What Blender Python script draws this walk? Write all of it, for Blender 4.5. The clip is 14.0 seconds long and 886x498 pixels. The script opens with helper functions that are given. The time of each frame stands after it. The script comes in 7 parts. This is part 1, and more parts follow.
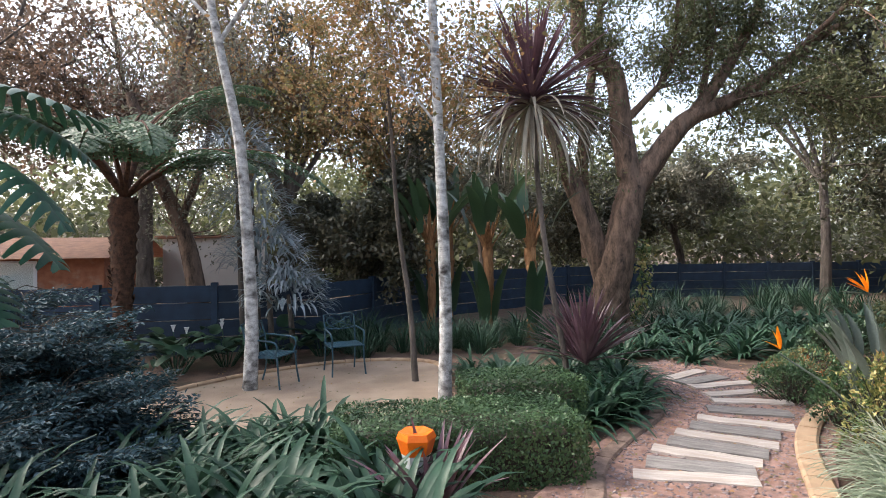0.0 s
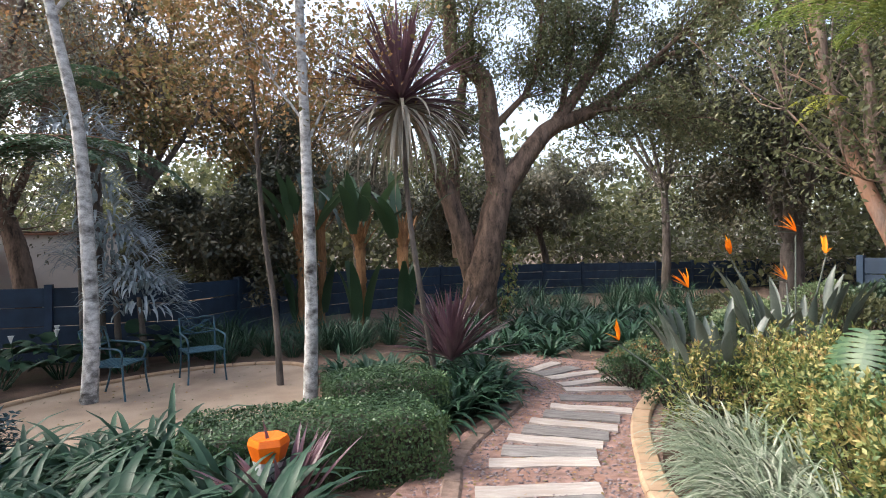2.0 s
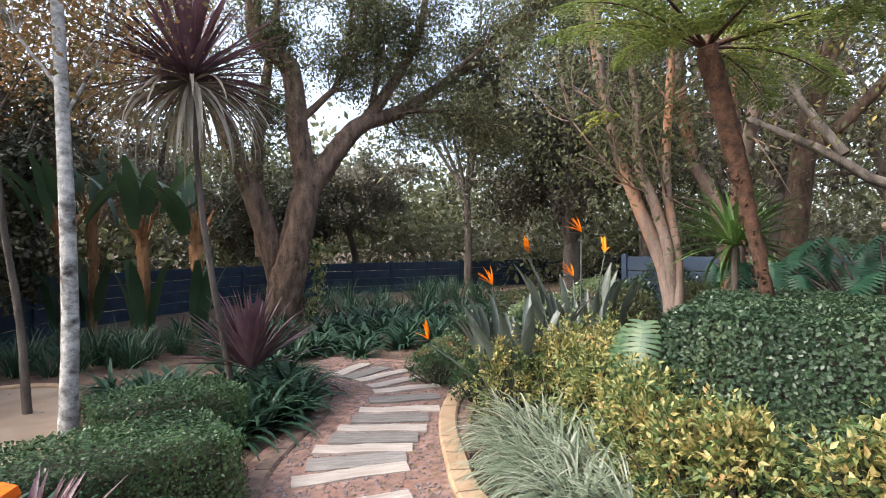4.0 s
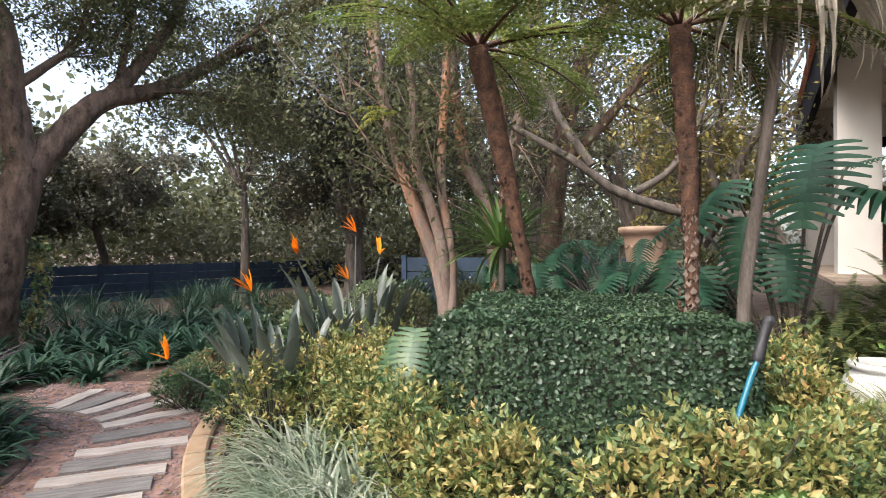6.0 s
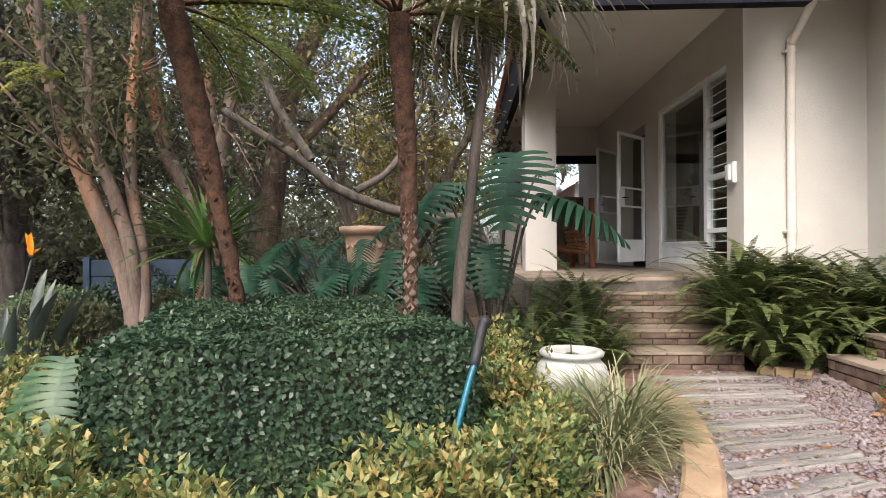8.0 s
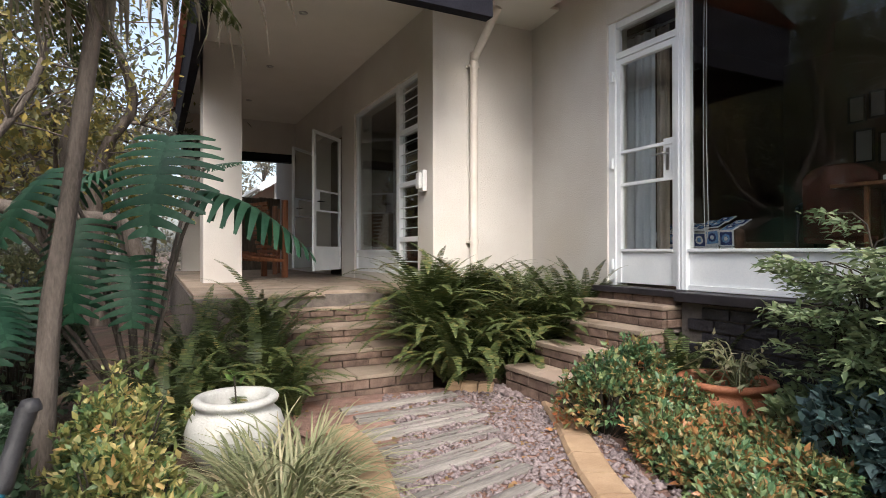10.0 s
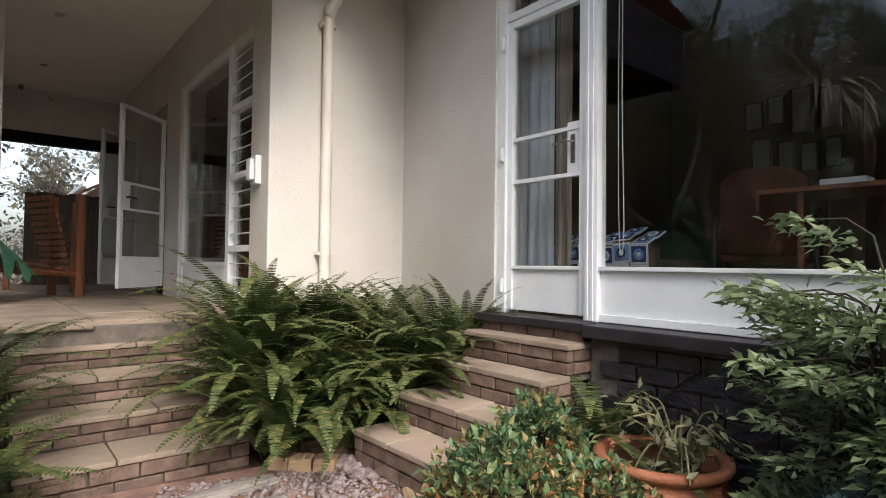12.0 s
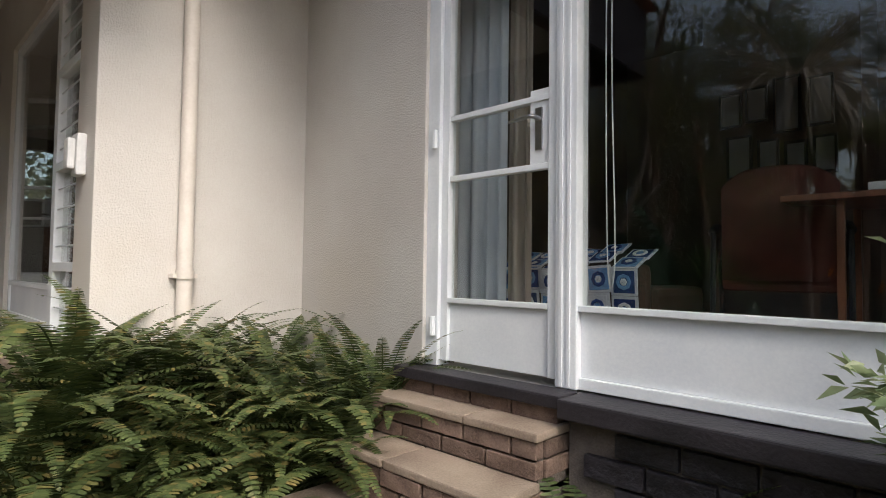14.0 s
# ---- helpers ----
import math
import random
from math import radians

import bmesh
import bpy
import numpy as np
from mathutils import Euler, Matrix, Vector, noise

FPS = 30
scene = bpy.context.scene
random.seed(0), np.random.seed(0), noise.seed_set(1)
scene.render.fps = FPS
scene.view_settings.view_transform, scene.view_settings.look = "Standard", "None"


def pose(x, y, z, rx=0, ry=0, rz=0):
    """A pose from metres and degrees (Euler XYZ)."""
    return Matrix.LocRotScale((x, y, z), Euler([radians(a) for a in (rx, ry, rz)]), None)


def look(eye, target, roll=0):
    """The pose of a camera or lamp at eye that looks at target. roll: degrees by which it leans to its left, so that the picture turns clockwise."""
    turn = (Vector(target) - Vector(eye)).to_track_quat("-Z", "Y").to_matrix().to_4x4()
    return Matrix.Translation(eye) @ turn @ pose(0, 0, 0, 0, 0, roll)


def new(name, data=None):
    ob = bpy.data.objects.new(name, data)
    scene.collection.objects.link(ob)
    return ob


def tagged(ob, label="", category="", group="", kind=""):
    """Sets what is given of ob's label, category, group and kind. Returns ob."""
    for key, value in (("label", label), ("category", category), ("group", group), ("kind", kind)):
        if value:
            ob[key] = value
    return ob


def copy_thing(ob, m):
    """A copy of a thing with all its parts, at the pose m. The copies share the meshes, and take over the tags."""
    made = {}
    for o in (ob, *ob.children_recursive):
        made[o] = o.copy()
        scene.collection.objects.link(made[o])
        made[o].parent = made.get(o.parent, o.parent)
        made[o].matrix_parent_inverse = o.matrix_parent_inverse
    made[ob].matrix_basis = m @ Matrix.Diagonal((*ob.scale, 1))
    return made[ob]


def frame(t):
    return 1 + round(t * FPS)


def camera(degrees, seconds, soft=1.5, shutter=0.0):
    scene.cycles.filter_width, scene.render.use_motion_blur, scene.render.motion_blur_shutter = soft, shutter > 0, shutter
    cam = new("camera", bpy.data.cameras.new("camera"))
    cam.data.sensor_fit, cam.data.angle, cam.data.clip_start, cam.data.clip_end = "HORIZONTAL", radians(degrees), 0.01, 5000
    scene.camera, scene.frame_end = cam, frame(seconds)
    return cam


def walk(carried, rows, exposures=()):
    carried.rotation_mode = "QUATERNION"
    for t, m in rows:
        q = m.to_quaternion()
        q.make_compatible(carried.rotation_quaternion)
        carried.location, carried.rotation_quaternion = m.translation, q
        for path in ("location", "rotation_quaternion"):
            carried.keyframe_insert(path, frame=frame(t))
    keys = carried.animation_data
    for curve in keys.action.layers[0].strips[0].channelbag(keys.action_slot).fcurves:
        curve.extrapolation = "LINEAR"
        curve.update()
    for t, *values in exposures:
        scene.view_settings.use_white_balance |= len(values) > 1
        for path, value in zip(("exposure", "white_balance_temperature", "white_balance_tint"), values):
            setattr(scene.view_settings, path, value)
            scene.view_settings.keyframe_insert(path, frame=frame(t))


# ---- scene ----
cam = camera(76.8, 14.0, soft=0.8, shutter=0.1)
PATH = [
    (0, (0.186, -0.2, 1.745), (0.43, 1.785, 1.761), -0.8),
    (0.5, (0.214, -0.215, 1.747), (0.547, 1.757, 1.761), -0.7),
    (1, (0.243, -0.225, 1.748), (0.678, 1.727, 1.76), -0.6),
    (1.5, (0.28, -0.224, 1.739), (0.825, 1.7, 1.751), -0.6),
    (2, (0.319, -0.234, 1.732), (0.982, 1.652, 1.744), -0.6),
    (4.5, (0.604, 0.117, 1.717), (1.995, 1.554, 1.72), -0.3),
    (5, (0.773, 0.182, 1.722), (2.295, 1.48, 1.725), -0.2),
    (5.5, (0.885, 0.227, 1.718), (2.523, 1.375, 1.719), -0.2),
    (6, (0.987, 0.259, 1.721), (2.723, 1.252, 1.723), -0.2),
    (6.5, (1.103, 0.31, 1.723), (3.007, 0.921, 1.721), -0.4),
    (7, (1.172, 0.378, 1.709), (3.137, 0.75, 1.709), -0.3),
    (7.5, (1.292, 0.375, 1.694), (3.278, 0.608, 1.695), -0.2),
    (8, (1.461, 0.327, 1.715), (3.46, 0.402, 1.715), -0.3),
    (8.5, (1.627, 0.264, 1.719), (3.623, 0.143, 1.721), -0.3),
    (9, (1.81, 0.196, 1.741), (3.737, -0.341, 1.746), -0.2),
    (9.2, (1.883, 0.163, 1.753), (3.779, -0.473, 1.757), -0.2),
    (11.5, (3.064, -0.714, 1.811), (4.656, -1.924, 1.849), 0.5),
    (12, (3.291, -0.949, 1.8), (4.837, -2.217, 1.856), 0.7),
    (12.5, (3.53, -1.172, 1.826), (5.022, -2.503, 1.895), 0.7),
    (13, (3.735, -1.417, 1.873), (5.193, -2.784, 1.94), 0.7),
    (13.5, (3.93, -1.601, 1.882), (5.35, -3.008, 1.956), 0.8),
    (14, (4.12, -1.8, 1.928), (5.506, -3.24, 2.006), 0.8),
]
walk(cam, [(t, look(eye, target, roll)) for t, eye, target, roll in PATH], [(0.0, 1.84), (2.0, 1.8), (5.0, 1.75), (7.0, 1.58), (9.0, 1.26), (11.5, 1.2), (12.7, 1.2), (14.0, 1.0)])

# ---- light: a bright, thinly overcast afternoon ----
world = bpy.data.worlds.new("sky")
scene.world = world
world.use_nodes = True
wn = world.node_tree
sky = wn.nodes.new("ShaderNodeTexSky")
sky.sky_type, sky.sun_disc = "NISHITA", False
SUN_EL, SUN_AZ = 46.0, 288.0
sky.sun_elevation, sky.sun_rotation = radians(SUN_EL), radians(SUN_AZ)
sky.air_density, sky.dust_density, sky.ozone_density = 1.0, 4.0, 1.0
soft_sky = wn.nodes.new("ShaderNodeHueSaturation")
soft_sky.inputs["Saturation"].default_value = 0.74
wn.links.new(sky.outputs[0], soft_sky.inputs["Color"])
wn.links.new(soft_sky.outputs[0], wn.nodes["Background"].inputs[0])
wn.nodes["Background"].inputs[1].default_value = 0.15
sun = new("sun", bpy.data.lights.new("sun", "SUN"))
sun.data.energy, sun.data.angle, sun.data.color = 1.1, radians(30), (1.0, 0.94, 0.86)
a, e = radians(SUN_AZ), radians(SUN_EL)
sun.matrix_world = look((math.sin(a) * math.cos(e) * 30, math.cos(a) * math.cos(e) * 30, math.sin(e) * 30), (0, 0, 0))

# ---- materials ----


def ramp_of(nt, stops):
    r = nt.nodes.new("ShaderNodeValToRGB")
    els = r.color_ramp.elements
    for k, (p, c) in enumerate(stops):
        el = els[k] if k < 2 else els.new(p)
        el.position, el.color = p, (*c, 1)
    return r


def surface(name, dark, light, rough=0.8, scale=6.0, fine=90.0, bump=0.3, metal=0.0, stain=None, stretch=(1, 1, 1), rnd=0.0, spec=0.5):
    """Two scales of noise between two colours, fine bump, optional stain colour."""
    m = bpy.data.materials.new(name)
    m.use_nodes = True
    nt = m.node_tree
    p = nt.nodes["Principled BSDF"]
    co = nt.nodes.new("ShaderNodeTexCoord")
    mp = nt.nodes.new("ShaderNodeMapping")
    mp.inputs["Scale"].default_value = stretch
    nt.links.new(co.outputs["Object"], mp.inputs[0])
    n1, n2 = nt.nodes.new("ShaderNodeTexNoise"), nt.nodes.new("ShaderNodeTexNoise")
    n1.inputs["Scale"].default_value, n1.inputs["Detail"].default_value = scale, 6
    n2.inputs["Scale"].default_value, n2.inputs["Detail"].default_value = fine, 3
    for n in (n1, n2):
        nt.links.new(mp.outputs[0], n.inputs["Vector"])
    mx = nt.nodes.new("ShaderNodeMath")
    mx.operation = "MULTIPLY_ADD"
    nt.links.new(n2.outputs[0], mx.inputs[0])
    mx.inputs[1].default_value = 0.45
    nt.links.new(n1.outputs[0], mx.inputs[2])
    r = ramp_of(nt, [(0.5, dark), (0.95, light)])
    nt.links.new(mx.outputs[0], r.inputs[0])
    out = r.outputs[0]
    if rnd:
        oi, hs, ma = nt.nodes.new("ShaderNodeObjectInfo"), nt.nodes.new("ShaderNodeHueSaturation"), nt.nodes.new("ShaderNodeMapRange")
        ma.inputs["To Min"].default_value, ma.inputs["To Max"].default_value = 1 - rnd, 1 + rnd
        nt.links.new(oi.outputs["Random"], ma.inputs[0])
        nt.links.new(ma.outputs[0], hs.inputs["Value"])
        nt.links.new(out, hs.inputs["Color"])
        out = hs.outputs[0]
    if stain:
        n3, mix, rr = nt.nodes.new("ShaderNodeTexNoise"), nt.nodes.new("ShaderNodeMixRGB"), ramp_of(nt, [(0.52, (0, 0, 0)), (0.72, (1, 1, 1))])
        n3.inputs["Scale"].default_value, n3.inputs["Detail"].default_value = scale * 0.45, 8
        nt.links.new(mp.outputs[0], n3.inputs["Vector"])
        nt.links.new(n3.outputs[0], rr.inputs[0])
        nt.links.new(rr.outputs[0], mix.inputs[0])
        nt.links.new(out, mix.inputs[1])
        mix.inputs[2].default_value = (*stain, 1)
        out = mix.outputs[0]
    nt.links.new(out, p.inputs["Base Color"])
    p.inputs["Roughness"].default_value, p.inputs["Metallic"].default_value = rough, metal
    p.inputs["Specular IOR Level"].default_value = spec
    b = nt.nodes.new("ShaderNodeBump")
    b.inputs["Strength"].default_value, b.inputs["Distance"].default_value = bump, 0.02
    nt.links.new(mx.outputs[0], b.inputs["Height"])
    nt.links.new(b.outputs[0], p.inputs["Normal"])
    return m


def leaf(name, cols, rough=0.45, through_light=0.25, patch=0.9, spec=0.5):
    """Leaf colours picked per leaf, shifted by broad patches, a little light through the blade."""
    cols = [(c[0] * 1.05, c[1] * 0.98, c[2] * 1.08) for c in cols]
    m = bpy.data.materials.new(name)
    m.use_nodes = True
    nt = m.node_tree
    p = nt.nodes["Principled BSDF"]
    g, co, n = nt.nodes.new("ShaderNodeNewGeometry"), nt.nodes.new("ShaderNodeTexCoord"), nt.nodes.new("ShaderNodeTexNoise")
    n.inputs["Scale"].default_value = patch
    nt.links.new(co.outputs["Object"], n.inputs["Vector"])
    ad = nt.nodes.new("ShaderNodeMath")
    ad.operation = "MULTIPLY_ADD"
    ad.inputs[1].default_value = 0.55
    nt.links.new(g.outputs["Random Per Island"], ad.inputs[0])
    sc = nt.nodes.new("ShaderNodeMath")
    sc.operation = "MULTIPLY_ADD"
    sc.inputs[1].default_value, sc.inputs[2].default_value = 1.3, -0.42
    nt.links.new(n.outputs[0], sc.inputs[0])
    nt.links.new(sc.outputs[0], ad.inputs[2])
    k = len(cols)
    r = ramp_of(nt, [(i / max(k - 1, 1), c) for i, c in enumerate(cols)])
    nt.links.new(ad.outputs[0], r.inputs[0])
    f = nt.nodes.new("ShaderNodeTexNoise")
    f.inputs["Scale"].default_value = 45
    nt.links.new(co.outputs["Object"], f.inputs["Vector"])
    hs, mr = nt.nodes.new("ShaderNodeHueSaturation"), nt.nodes.new("ShaderNodeMapRange")
    mr.inputs["To Min"].default_value, mr.inputs["To Max"].default_value = 0.7, 1.3
    nt.links.new(f.outputs[0], mr.inputs[0])
    nt.links.new(mr.outputs[0], hs.inputs["Value"])
    nt.links.new(r.outputs[0], hs.inputs["Color"])
    nt.links.new(hs.outputs[0], p.inputs["Base Color"])
    p.inputs["Roughness"].default_value = rough
    p.inputs["Specular IOR Level"].default_value = spec
    t, mx = nt.nodes.new("ShaderNodeBsdfTranslucent"), nt.nodes.new("ShaderNodeMixShader")
    nt.links.new(hs.outputs[0], t.inputs[0])
    mx.inputs[0].default_value = through_light
    nt.links.new(p.outputs[0], mx.inputs[1])
    nt.links.new(t.outputs[0], mx.inputs[2])
    nt.links.new(mx.outputs[0], nt.nodes["Material Output"].inputs[0])
    return m


def pane_glass(name):
    m = bpy.data.materials.new(name)
    m.use_nodes = True
    nt = m.node_tree
    nt.nodes.remove(nt.nodes["Principled BSDF"])
    f, t, g, x = (nt.nodes.new("ShaderNode" + k) for k in ("LayerWeight", "BsdfTransparent", "BsdfGlossy", "MixShader"))
    pw, ma = nt.nodes.new("ShaderNodeMath"), nt.nodes.new("ShaderNodeMath")
    pw.operation, ma.operation = "POWER", "MULTIPLY_ADD"
    pw.inputs[1].default_value, ma.inputs[1].default_value, ma.inputs[2].default_value = 4.0, 0.85, 0.062
    f.inputs[0].default_value = 0.5
    nt.links.new(f.outputs["Facing"], pw.inputs[0])
    nt.links.new(pw.outputs[0], ma.inputs[0])
    t.inputs[0].default_value = (0.93, 0.95, 0.94, 1)
    g.inputs["Roughness"].default_value = 0.0
    for i, o in ((0, ma), (1, t), (2, g)):
        nt.links.new(o.outputs[0], x.inputs[i])
    nt.links.new(x.outputs[0], nt.nodes["Material Output"].inputs[0])
    return m


SOIL = surface("soil_mulch", (0.05, 0.032, 0.024), (0.17, 0.105, 0.075), 0.95, 3, 60, 0.9, stain=(0.1, 0.08, 0.045))
GRAVEL = surface("gravel", (0.13, 0.075, 0.06), (0.36, 0.22, 0.18), 0.9, 9, 140, 1.0, stain=(0.24, 0.12, 0.08))
PATIO = surface("patio_screed", (0.23, 0.165, 0.12), (0.36, 0.275, 0.205), 0.85, 2.2, 120, 0.25, stain=(0.19, 0.14, 0.1))
EDGING = surface("edging_concrete", (0.31, 0.2, 0.12), (0.47, 0.33, 0.21), 0.85, 5, 110, 0.35, stain=(0.3, 0.2, 0.13))
SLEEPER_PALE = surface("pale_sleeper", (0.3, 0.26, 0.23), (0.5, 0.45, 0.41), 0.85, 4, 60, 0.5, stain=(0.3, 0.24, 0.2), stretch=(1, 6, 6), rnd=0.12)
SLEEPER_GREY = surface("grey_sleeper", (0.12, 0.11, 0.105), (0.27, 0.25, 0.235), 0.9, 4, 50, 0.6, stretch=(1, 7, 7), rnd=0.15)
SLEEPER_OLD = surface("weathered_sleeper", (0.13, 0.118, 0.108), (0.37, 0.34, 0.31), 0.92, 4, 45, 0.6, stain=(0.11, 0.1, 0.092), stretch=(0.5, 6, 6), rnd=0.2)
PEBBLE = surface("pebble", (0.12, 0.09, 0.092), (0.33, 0.27, 0.27), 0.8, 14, 90, 0.3)
PLASTER = surface("cream_plaster", (0.57, 0.534, 0.5), (0.655, 0.634, 0.6), 0.9, 1.3, 105, 0.6, stain=(0.6, 0.55, 0.48))
CEILING = surface("ceiling_board", (0.72, 0.7, 0.66), (0.8, 0.78, 0.74), 0.9, 1.5, 90, 0.1)
DARK_WOOD = surface("dark_fascia", (0.007, 0.007, 0.011), (0.018, 0.018, 0.026), 0.9, 4, 70, 0.2, spec=0.15)
WHITE = surface("white_steel", (0.72, 0.76, 0.8), (0.84, 0.87, 0.89), 0.35, 3, 80, 0.08, stain=(0.7, 0.73, 0.76))
PIPE = surface("pipe_paint", (0.626, 0.570, 0.514), (0.736, 0.684, 0.630), 0.5, 4, 60, 0.1)
STEEL = surface("brushed_steel", (0.35, 0.35, 0.36), (0.55, 0.55, 0.56), 0.3, 8, 120, 0.1, metal=1.0)
BRICK = surface("brown_brick", (0.1, 0.065, 0.05), (0.24, 0.165, 0.13), 0.85, 12, 120, 0.7, rnd=0.25)
BRICK_DARK = surface("painted_dark_brick", (0.012, 0.011, 0.014), (0.04, 0.036, 0.045), 0.5, 12, 60, 0.8, rnd=0.2)
MORTAR = surface("mortar", (0.1, 0.085, 0.075), (0.2, 0.17, 0.15), 0.95, 12, 120, 0.5)
STONE = surface("sandstone_slab", (0.2, 0.15, 0.115), (0.37, 0.3, 0.235), 0.8, 3.5, 110, 0.35, stain=(0.33, 0.25, 0.2), rnd=0.12)
SILL = surface("black_slate", (0.012, 0.011, 0.014), (0.032, 0.028, 0.035), 0.5, 6, 80, 0.3)
FENCE = surface("blue_concrete", (0.009, 0.021, 0.042), (0.022, 0.046, 0.085), 0.75, 3, 80, 0.4, rnd=0.15)
GLASS = pane_glass("window_glass")
CURTAIN = surface("pale_curtain", (0.5, 0.53, 0.58), (0.66, 0.69, 0.74), 0.9, 5, 200, 0.2)
CURTAIN_TAN = surface("tan_curtain", (0.42, 0.35, 0.29), (0.54, 0.46, 0.39), 0.9, 5, 200, 0.2)
# the interior's lack of light is put into this dark wall colour
ROOM_DIMMED = surface("room_wall_dimmed", (0.11, 0.08, 0.06), (0.16, 0.12, 0.09), 0.9, 1.5, 60, 0.1)
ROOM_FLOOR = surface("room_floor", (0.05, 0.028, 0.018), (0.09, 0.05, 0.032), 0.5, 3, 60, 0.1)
RED_SEAT = surface("red_fabric", (0.075, 0.018, 0.011), (0.13, 0.034, 0.02), 0.9, 8, 150, 0.3)
TIMBER = surface("red_timber", (0.13, 0.045, 0.02), (0.28, 0.11, 0.05), 0.45, 4, 60, 0.25, stretch=(8, 8, 1))
SCREEN_WOOD = surface("grey_board", (0.07, 0.058, 0.045), (0.16, 0.13, 0.105), 0.9, 4, 70, 0.4, stretch=(6, 6, 1), rnd=0.15)
TILE = surface("roof_tile", (0.15, 0.07, 0.045), (0.26, 0.13, 0.08), 0.8, 5, 60, 0.4)
IRON = surface("teal_iron", (0.014, 0.05, 0.075), (0.035, 0.105, 0.145), 0.45, 12, 90, 0.2, stain=(0.02, 0.04, 0.05))
TERRACOTTA = surface("terracotta", (0.26, 0.085, 0.04), (0.42, 0.17, 0.09), 0.7, 6, 90, 0.3, stain=(0.45, 0.3, 0.22))
POT_WHITE = surface("weathered_white_glaze", (0.4, 0.4, 0.38), (0.62, 0.62, 0.6), 0.6, 6, 80, 0.4, stain=(0.36, 0.35, 0.31))
URN_CLAY = surface("pale_clay", (0.342, 0.210, 0.149), (0.494, 0.347, 0.265), 0.8, 6, 90, 0.4)
BLUE_PLASTIC = surface("blue_plastic", (0.004, 0.1, 0.16), (0.012, 0.15, 0.22), 0.35, 8, 60, 0.05)
BLACK_RUBBER = surface("black_rubber", (0.012, 0.012, 0.014), (0.03, 0.03, 0.034), 0.6, 20, 100, 0.2)
ORANGE = surface("orange_plastic", (0.85, 0.13, 0.005), (0.95, 0.2, 0.01), 0.35, 8, 60, 0.05)
CLEAR_WHITE = surface("white_plastic", (0.62, 0.62, 0.62), (0.75, 0.75, 0.75), 0.4, 8, 60, 0.05)
YARN_WHITE = surface("white_yarn", (0.55, 0.57, 0.62), (0.75, 0.77, 0.82), 0.95, 30, 250, 0.6)
YARN_NAVY = surface("navy_yarn", (0.01, 0.03, 0.13), (0.03, 0.07, 0.24), 0.95, 30, 250, 0.6)
YARN_SKY = surface("sky_blue_yarn", (0.1, 0.24, 0.5), (0.2, 0.36, 0.62), 0.95, 30, 250, 0.6)
BARK_BIRCH = surface("birch_bark", (0.2, 0.19, 0.18), (0.68, 0.67, 0.65), 0.85, 8, 40, 0.6, stain=(0.04, 0.034, 0.03), stretch=(1.5, 1.5, 2.0))
BARK_BROWN = surface("brown_bark", (0.03, 0.02, 0.015), (0.24, 0.155, 0.11), 0.95, 3.2, 17, 1.0, stain=(0.17, 0.115, 0.085), stretch=(2.6, 2.6, 0.9))
BARK_PALE = surface("peeling_bark", (0.099, 0.068, 0.057), (0.288, 0.213, 0.178), 0.85, 4, 50, 0.6, stain=(0.42, 0.2, 0.11), stretch=(1.5, 1.5, 0.35))
BARK_GREY = surface("grey_bark", (0.05, 0.041, 0.035), (0.17, 0.14, 0.12), 0.95, 5, 60, 0.8, stretch=(2, 2, 0.5))
BARK_FERN = surface("fern_trunk", (0.03, 0.017, 0.011), (0.13, 0.062, 0.037), 0.95, 14, 70, 1.0)
SCAR = surface("leaf_scar", (0.1, 0.075, 0.06), (0.25, 0.19, 0.155), 0.95, 14, 70, 0.6)
FIBRE = surface("palm_fibre", (0.16, 0.07, 0.03), (0.42, 0.22, 0.1), 0.95, 7, 60, 0.8, stretch=(3, 3, 0.5))
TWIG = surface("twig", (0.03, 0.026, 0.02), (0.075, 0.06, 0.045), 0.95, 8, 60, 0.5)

# ---- building helpers ----
RNG = np.random.default_rng(11)
JOINED = {"twigwork", "leaves", "bark_relief", "stemwork", "foliage", "crown", "stalkwork", "stalk_fan"}


def part(name, data, material, parent=None, label=""):
    if isinstance(data, bmesh.types.BMesh):
        me = bpy.data.meshes.new(name)
        data.to_mesh(me)
        data.free()
    else:
        me = data
    if material is not None and not me.materials:
        me.materials.append(material)
    ob = new(name, me)
    ob.parent = parent
    if label:
        ob["label"] = label
    if parent is not None and name in JOINED:
        ob["kind"] = "stuff"
    return ob


def thing(name, label, category, at=(0, 0, 0), group="", kind="", turn=0.0):
    ob = tagged(new(name), label, category, group, kind)
    ob.matrix_world = pose(*at, 0, 0, turn)
    return ob


def boxes(rows, bevel=0.0):
    bm = bmesh.new()
    for x0, x1, y0, y1, z0, z1 in rows:
        r = bmesh.ops.create_cube(bm, size=1.0)
        bmesh.ops.scale(bm, verts=r["verts"], vec=(x1 - x0, y1 - y0, z1 - z0))
        bmesh.ops.translate(bm, verts=r["verts"], vec=((x0 + x1) / 2, (y0 + y1) / 2, (z0 + z1) / 2))
    if bevel:
        bmesh.ops.bevel(bm, geom=bm.edges[:], offset=bevel, segments=2, affect="EDGES", profile=0.6)
    return bm


